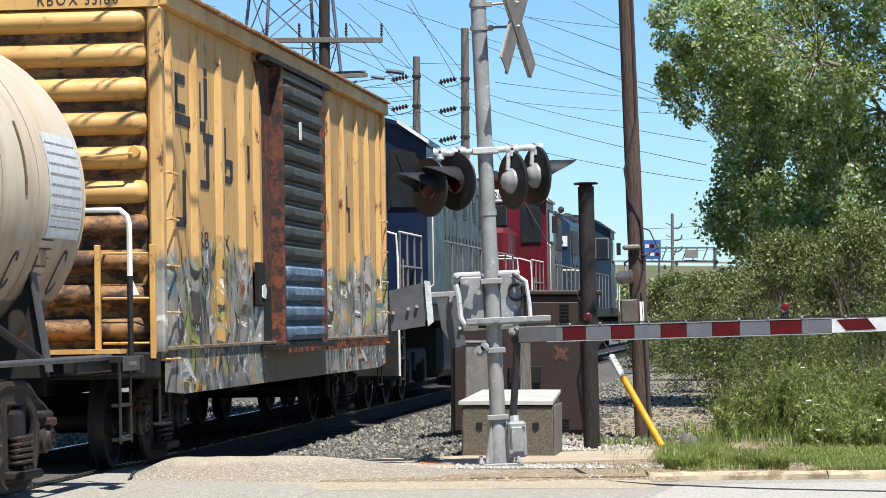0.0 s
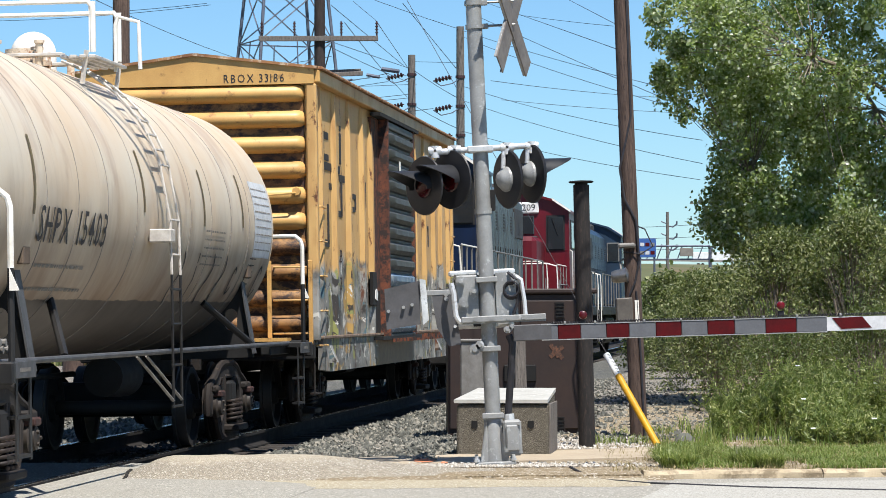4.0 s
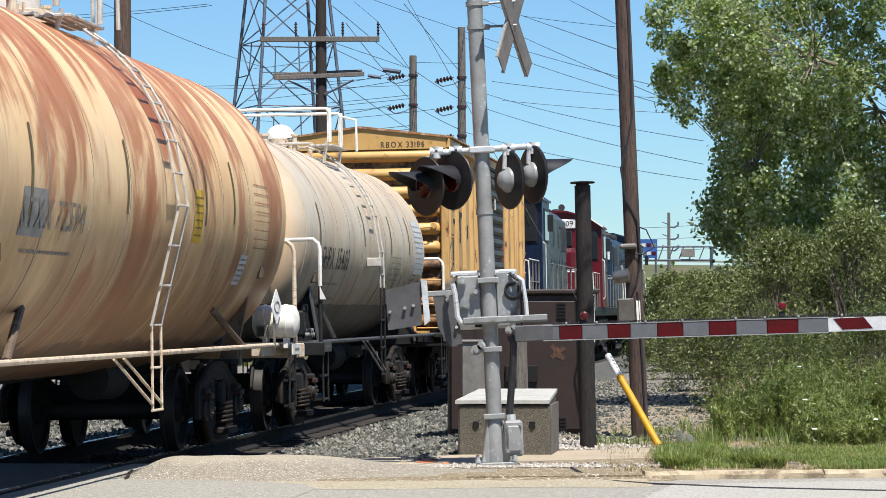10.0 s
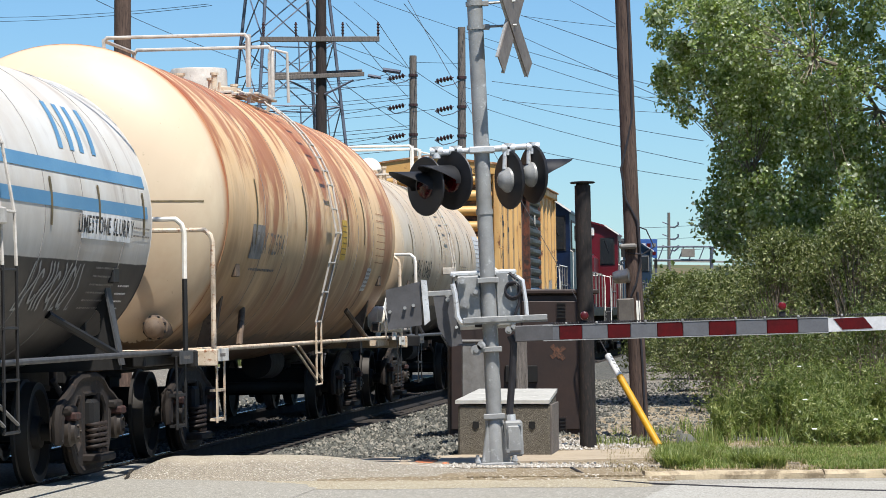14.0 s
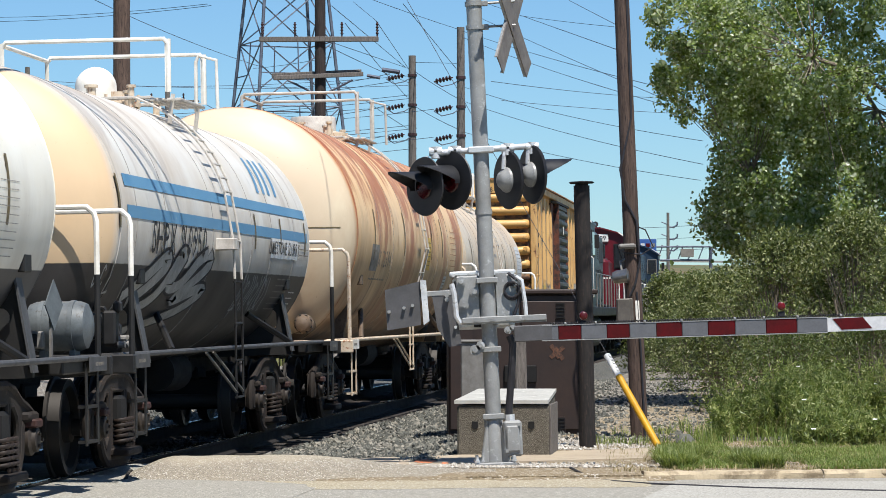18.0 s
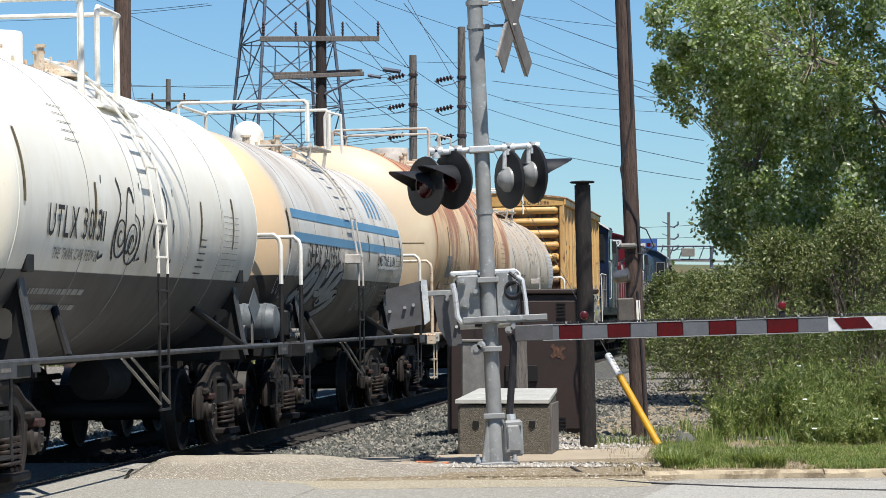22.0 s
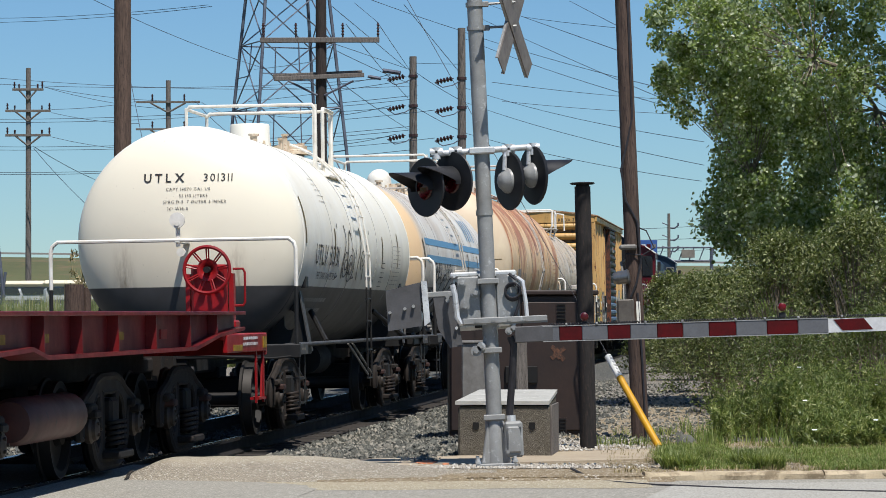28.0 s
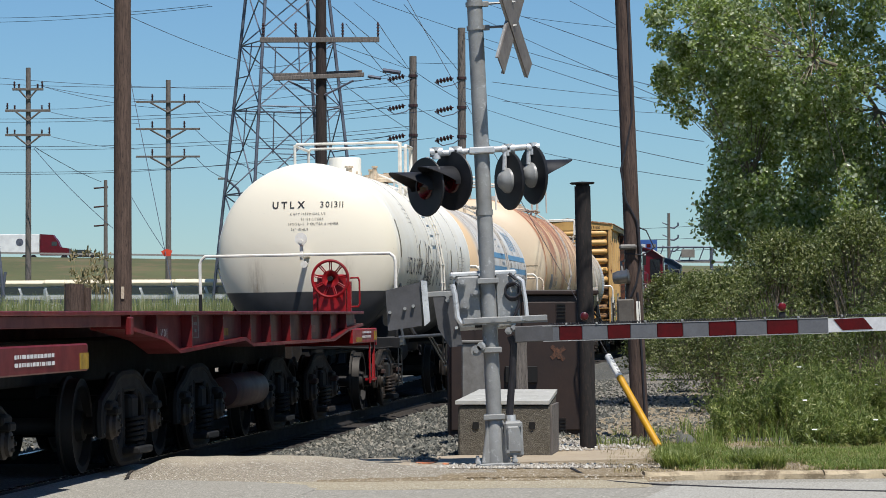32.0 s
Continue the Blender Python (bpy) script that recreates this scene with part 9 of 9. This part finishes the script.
def far_trees():
    rng = np.random.default_rng(5)
    cs = []
    for i in range(900):
        x = rng.uniform(8, 60)
        y = rng.uniform(180, 260)
        cs.append((x, y, rng.uniform(0, 2.9) + 1.5 * noise.noise((x * 0.15, 0, 0))))
    v, f = leaf_cloud(rng, cs, 0.7, 40, (0.25, 0.5), 0.7, 0)
    tagged(part("far_woods", raw_mesh("far_woods", v, f), BUSH_LEAF), "distant scrub beyond the gravel lane", kind="stuff")
    cs = []
    while len(cs) < 700:
        y = rng.uniform(86, 140)
        x = rng.uniform(0.066, 0.11) * y
        top = 0.7 + 1.6 * smooth(0.07, 0.085, x / y) + 0.9 * noise.noise((x * 0.5, y * 0.1, 0))
        cs.append((x, y, rng.uniform(-0.1, 1.0) * top))
    v, f = leaf_cloud(rng, cs, 0.3, 70, (0.08, 0.17), 0.55, 0)
    tagged(part("scrub", raw_mesh("scrub", v, f), WEED_LEAF), "yellow-green scrub along the gravel lane", kind="stuff")


far_trees()


def blades(name, n, place, height, width, material, seed, label, lean=0.35):
    rng = np.random.default_rng(seed)
    x, y, z = place(rng)
    h = rng.uniform(height[0], height[1], n)
    a = rng.uniform(0, TAU, n)
    l = rng.normal(0, lean, n) * h
    w = rng.uniform(width[0], width[1], n)
    dx, dy = np.cos(a), np.sin(a)
    p0 = np.stack([x - dy * w / 2, y + dx * w / 2, z], -1)
    p1 = np.stack([x + dy * w / 2, y - dx * w / 2, z], -1)
    m0 = np.stack([x + dx * l * 0.3 + dy * w * 0.4, y + dy * l * 0.3 - dx * w * 0.4, z + h * 0.55], -1)
    m1 = np.stack([x + dx * l * 0.3 - dy * w * 0.4, y + dy * l * 0.3 + dx * w * 0.4, z + h * 0.55], -1)
    t0 = np.stack([x + dx * l, y + dy * l, z + h * (1 - 0.15 * np.abs(l / h))], -1)
    v = np.stack([p0, p1, m0, m1, t0, t0 + np.array([0.0005, 0, 0])], 1)
    i = 6 * np.arange(n)[:, None]
    f = np.concatenate([i + np.array([[0, 1, 2, 3]]), i + np.array([[3, 2, 4, 5]])])
    return tagged(part(name, raw_mesh(name, v.reshape(-1, 3), f), material), label, kind="stuff")


def verge_place(n, y0, y1, x0, x1, patch=0.0, seed=0):
    def place(rng):
        xs, ys = [], []
        while len(xs) < n:
            y = y0 + (y1 - y0) * rng.random() ** 1.3
            x = rng.uniform(x0 + 0.02 * (y - y0), x1)
            if y < road_edge(x) + 0.32 or noise.noise((x * 1.4 + seed, y * 1.1, 0)) < patch:
                continue
            xs.append(x)
            ys.append(y)
        return np.array(xs), np.array(ys), np.full(n, -0.01)
    return place


blades("lawn", 46000, verge_place(46000, 27.75, 33.0, 2.15, 7.2, -0.22), (0.025, 0.075), (0.005, 0.01), BLADE, 51, "short mown grass on the verge", 0.8)
blades("lawn", 9000, verge_place(9000, 27.95, 29.6, 2.0, 3.1, -0.1, 4), (0.06, 0.19), (0.006, 0.012), WEED_LEAF, 52, "tuft of longer green grass by the kerb", 0.7)
blades("dry_grass", 6500, verge_place(6500, 27.0, 33.5, 1.5, 7.2, -0.2, 9), (0.02, 0.07), (0.004, 0.009), DRY, 53, "dry straw-coloured grass near the kerb", 0.9)
blades("tall_grass", 3600, verge_place(3600, 32.6, 37.5, 2.75, 7.4, -0.1, 2), (0.08, 0.26), (0.006, 0.013), BLADE, 54, "tall uncut grass among the weeds", 0.6)
blades("straw_stalks", 110, verge_place(110, 33.2, 38.5, 2.8, 7.4, -0.1, 12), (0.2, 0.5), (0.004, 0.008), DRY, 59, "dry straw stalks among the weeds", 0.16)
blades("tall_grass", 700, verge_place(700, 32.4, 36.5, 1.55, 3.0, 0.2, 6), (0.05, 0.15), (0.006, 0.011), WEED_LEAF, 55, "grass tufts round the pole's foot", 0.6)
blades("reeds", 24000, lambda r: (r.uniform(-18, -4.5, 24000), r.uniform(85, 102, 24000), np.full(24000, -0.15)), (1.25, 2.25), (0.02, 0.05), REED, 56, "pale green reeds beyond the track", 0.12)
blades("reeds", 70, lambda r: (r.normal(-10.5, 0.4, 70), r.normal(92, 0.5, 70), np.full(70, -0.15)), (2.3, 3.3), (0.02, 0.05), DRY, 57, "tall dry reed stalks", 0.05)
_r = np.random.default_rng(58)
_v, _f = leaf_cloud(_r, [(_r.normal(-10.5, 0.4), _r.normal(92, 0.5), _r.uniform(2.0, 3.3)) for _ in range(40)], 0.06, 12, (0.08, 0.2), 0.3, -0.9)
tagged(part("reed_plumes", raw_mesh("reed_plumes", _v, _f), DRY), "feathery straw-coloured reed plumes", kind="stuff")


def weeds():
    rng = np.random.default_rng(61)
    cs, lines, tops = [], [], []
    k = 0
    while k < 1000:
        x, y = rng.uniform(2.75, 7.4), rng.uniform(32.6, 37.7)
        if x < 2.85 + 0.14 * (y - 33) or noise.noise((x * 1.3, y * 0.9, 4)) < -0.02:
            continue
        h = rng.uniform(0.32, 0.82) * (0.35 + 0.65 * min(1, (y - 32.6) / 3.5))
        lx, ly = rng.normal(0, 0.09), rng.normal(0, 0.09)
        for q in np.linspace(0.2, 1.0, 9):
            cs.append((x + lx * q, y + ly * q, h * q))
        lines.append(((x, y, 0), (x + lx, y + ly, h)))
        tops.append((x + lx, y + ly, h))
        k += 1
    v, f = leaf_cloud(rng, cs, 0.03, 13, (0.03, 0.085), 0.22, -0.3)
    tagged(part("weeds", raw_mesh("weeds", v, f), WEED_LEAF), "leafy green weeds behind the verge", kind="stuff")
    tagged(part("weed_stems", stems(lines, 0.005, 0.003, 4), SHRUB_LEAF), "thin green weed stems", kind="stuff")
    fv, ff = [], []
    pick = rng.choice(len(tops), 20, replace=False)
    g = Geo()
    for i in pick:
        x, y, z = tops[i]
        for j in range(5):
            a = TAU * j / 5
            g.lathe([(0.011, 0), (0.012, 0.004), (0.0, 0.006)], (x + 0.016 * math.cos(a), y - 0.05 + 0.016 * math.sin(a), z + 0.03), (0, -0.5, 1), 6)
    tagged(part("wildflowers", g, PETAL), "small white wildflower heads among the weeds", kind="stuff")


weeds()

def spot(x, y, w, d, seed, paint, label):
    vs = [(x + w * math.cos(a) * (1 + 0.5 * noise.noise((math.cos(a) * 2, math.sin(a) * 2, seed))), y + d * math.sin(a) * (1 + 0.5 * noise.noise((math.cos(a) * 2, math.sin(a) * 2, seed + 9))), 0) for a in [TAU * k / 26 for k in range(26)]]
    ob = part("paint_mark", Geo().add(vs, [tuple(range(26))]), paint)
    ob.location = (0, 0, SPOT_Z)
    return tagged(ob, label, "paint mark")


SPRAY = surf("dusty orange spray paint", lin(206, 104, 52), lin(176, 112, 74), 16, 0.85, wear=lin(150, 130, 106), amount=0.45)
SPOT_Z = 0.018
spot(-0.17, 29.1, 0.1, 0.35, 3, SPRAY, "faded orange spray-painted spot on the pavement")
spot(0.02, 28.7, 0.03, 0.2, 7, SPRAY, "thin orange spray-painted streak on the pavement")

# ---- traffic on the far highway ----
TRAFFIC = []


def lorry(label, cab_paint, x, y, z, speed, t0):
    c = thing("lorry", label, "lorry", "traffic on the highway")
    part("trailer", Geo().box((-9.0, 0, 2.65), (14.5, 2.5, 2.7), 0.05), ROOF_WHITE, c)
    part("mark", Geo().cyl((-4.6, -1.27, 2.8), (-4.6, -1.25, 2.8), 0.55, 16), LATTICE, c)
    cab = part("cab", Geo().prism([(0.9, -1.6), (0.9, 2.6), (1.9, 2.6), (2.1, 1.3), (3.0, 0.9), (3.9, 0.2), (4.0, -1.6)], -1.2, 1.2, 1), cab_paint, c)
    part("side_window", Geo().box((0.45, -1.205, 2.6), (0.8, 0.03, 0.6)), GLASS, cab)
    for xx in (1.9, -2.6, -3.8, -13.5, -14.7):
        part("wheel", Geo().cyl((xx, -1.25, 0.5), (xx, -0.85, 0.5), 0.5, 14), LAMP_BLACK, c)
    c.matrix_basis = pose(x, y, z)
    TRAFFIC.append((c, (x, y, z), speed, t0))


def small_car(label, x, y, z, speed, t0):
    c = thing("car", label, "car", "traffic on the highway")
    body = part("body", Geo().prism([(0.35, -2.2), (0.35, 2.2), (0.8, 2.2), (0.95, 1.1), (1.4, 0.5), (1.45, -1.2), (0.95, -2.0), (0.7, -2.2)], -0.85, 0.85, 1), LOCO_ROOF, c)
    part("side_window", Geo().prism([(0.95, -1.5), (0.95, 0.9), (1.33, 0.45), (1.36, -1.15)], -0.87, -0.86, 1), GLASS, body)
    for xx in (-1.35, 1.35):
        part("wheel", Geo().cyl((xx, -0.86, 0.32), (xx, -0.6, 0.32), 0.32, 14), LAMP_BLACK, c)
    c.matrix_basis = pose(x, y, z)
    TRAFFIC.append((c, (x, y, z), speed, t0))


lorry("white box trailer behind a red lorry cab on the highway", LOCO_RED, -57.2, 450, 9.1, 18.2, 32.0)
small_car("dark car on the highway bank", -52.0, 446, 9.3, 14.0, 32.0)
lorry("white box trailer behind a white lorry cab on the highway", ROOF_WHITE, 63.2, 862, 13.8, 18.0, 2.7)


# ---- what moves: the train, its wheels, the traffic on the far highway ----
def motions():
    turn = -math.degrees(HEAD)
    for car, place, way, aside in CARS:
        rows = []
        for k in range(17):
            t = 2.0 * k
            x, y, _ = on_track(run(t) + place, aside)
            rows.append((t, pose(x, y, 0, 0, -math.degrees(LEAN) * way, turn if way > 0 else turn + 180)))
        walk(car, rows)
    step = 0.2
    for w, y, r in WHEELS:
        way = -1 if w.parent.parent.get("label", "").startswith("slate") else 1
        k = w.scale[1]
        walk(w, [(step * i, pose(0, y, r, -way * math.degrees((run(step * i) - run(0)) / (0.42 * k)))) for i in range(161)])
    for ob, (x, y, z), speed, t0 in TRAFFIC:
        walk(ob, [(t, pose(x + speed * (t - t0), y, z)) for t in (0.0, 8.0, 16.0, 24.0, 32.0)])


motions()
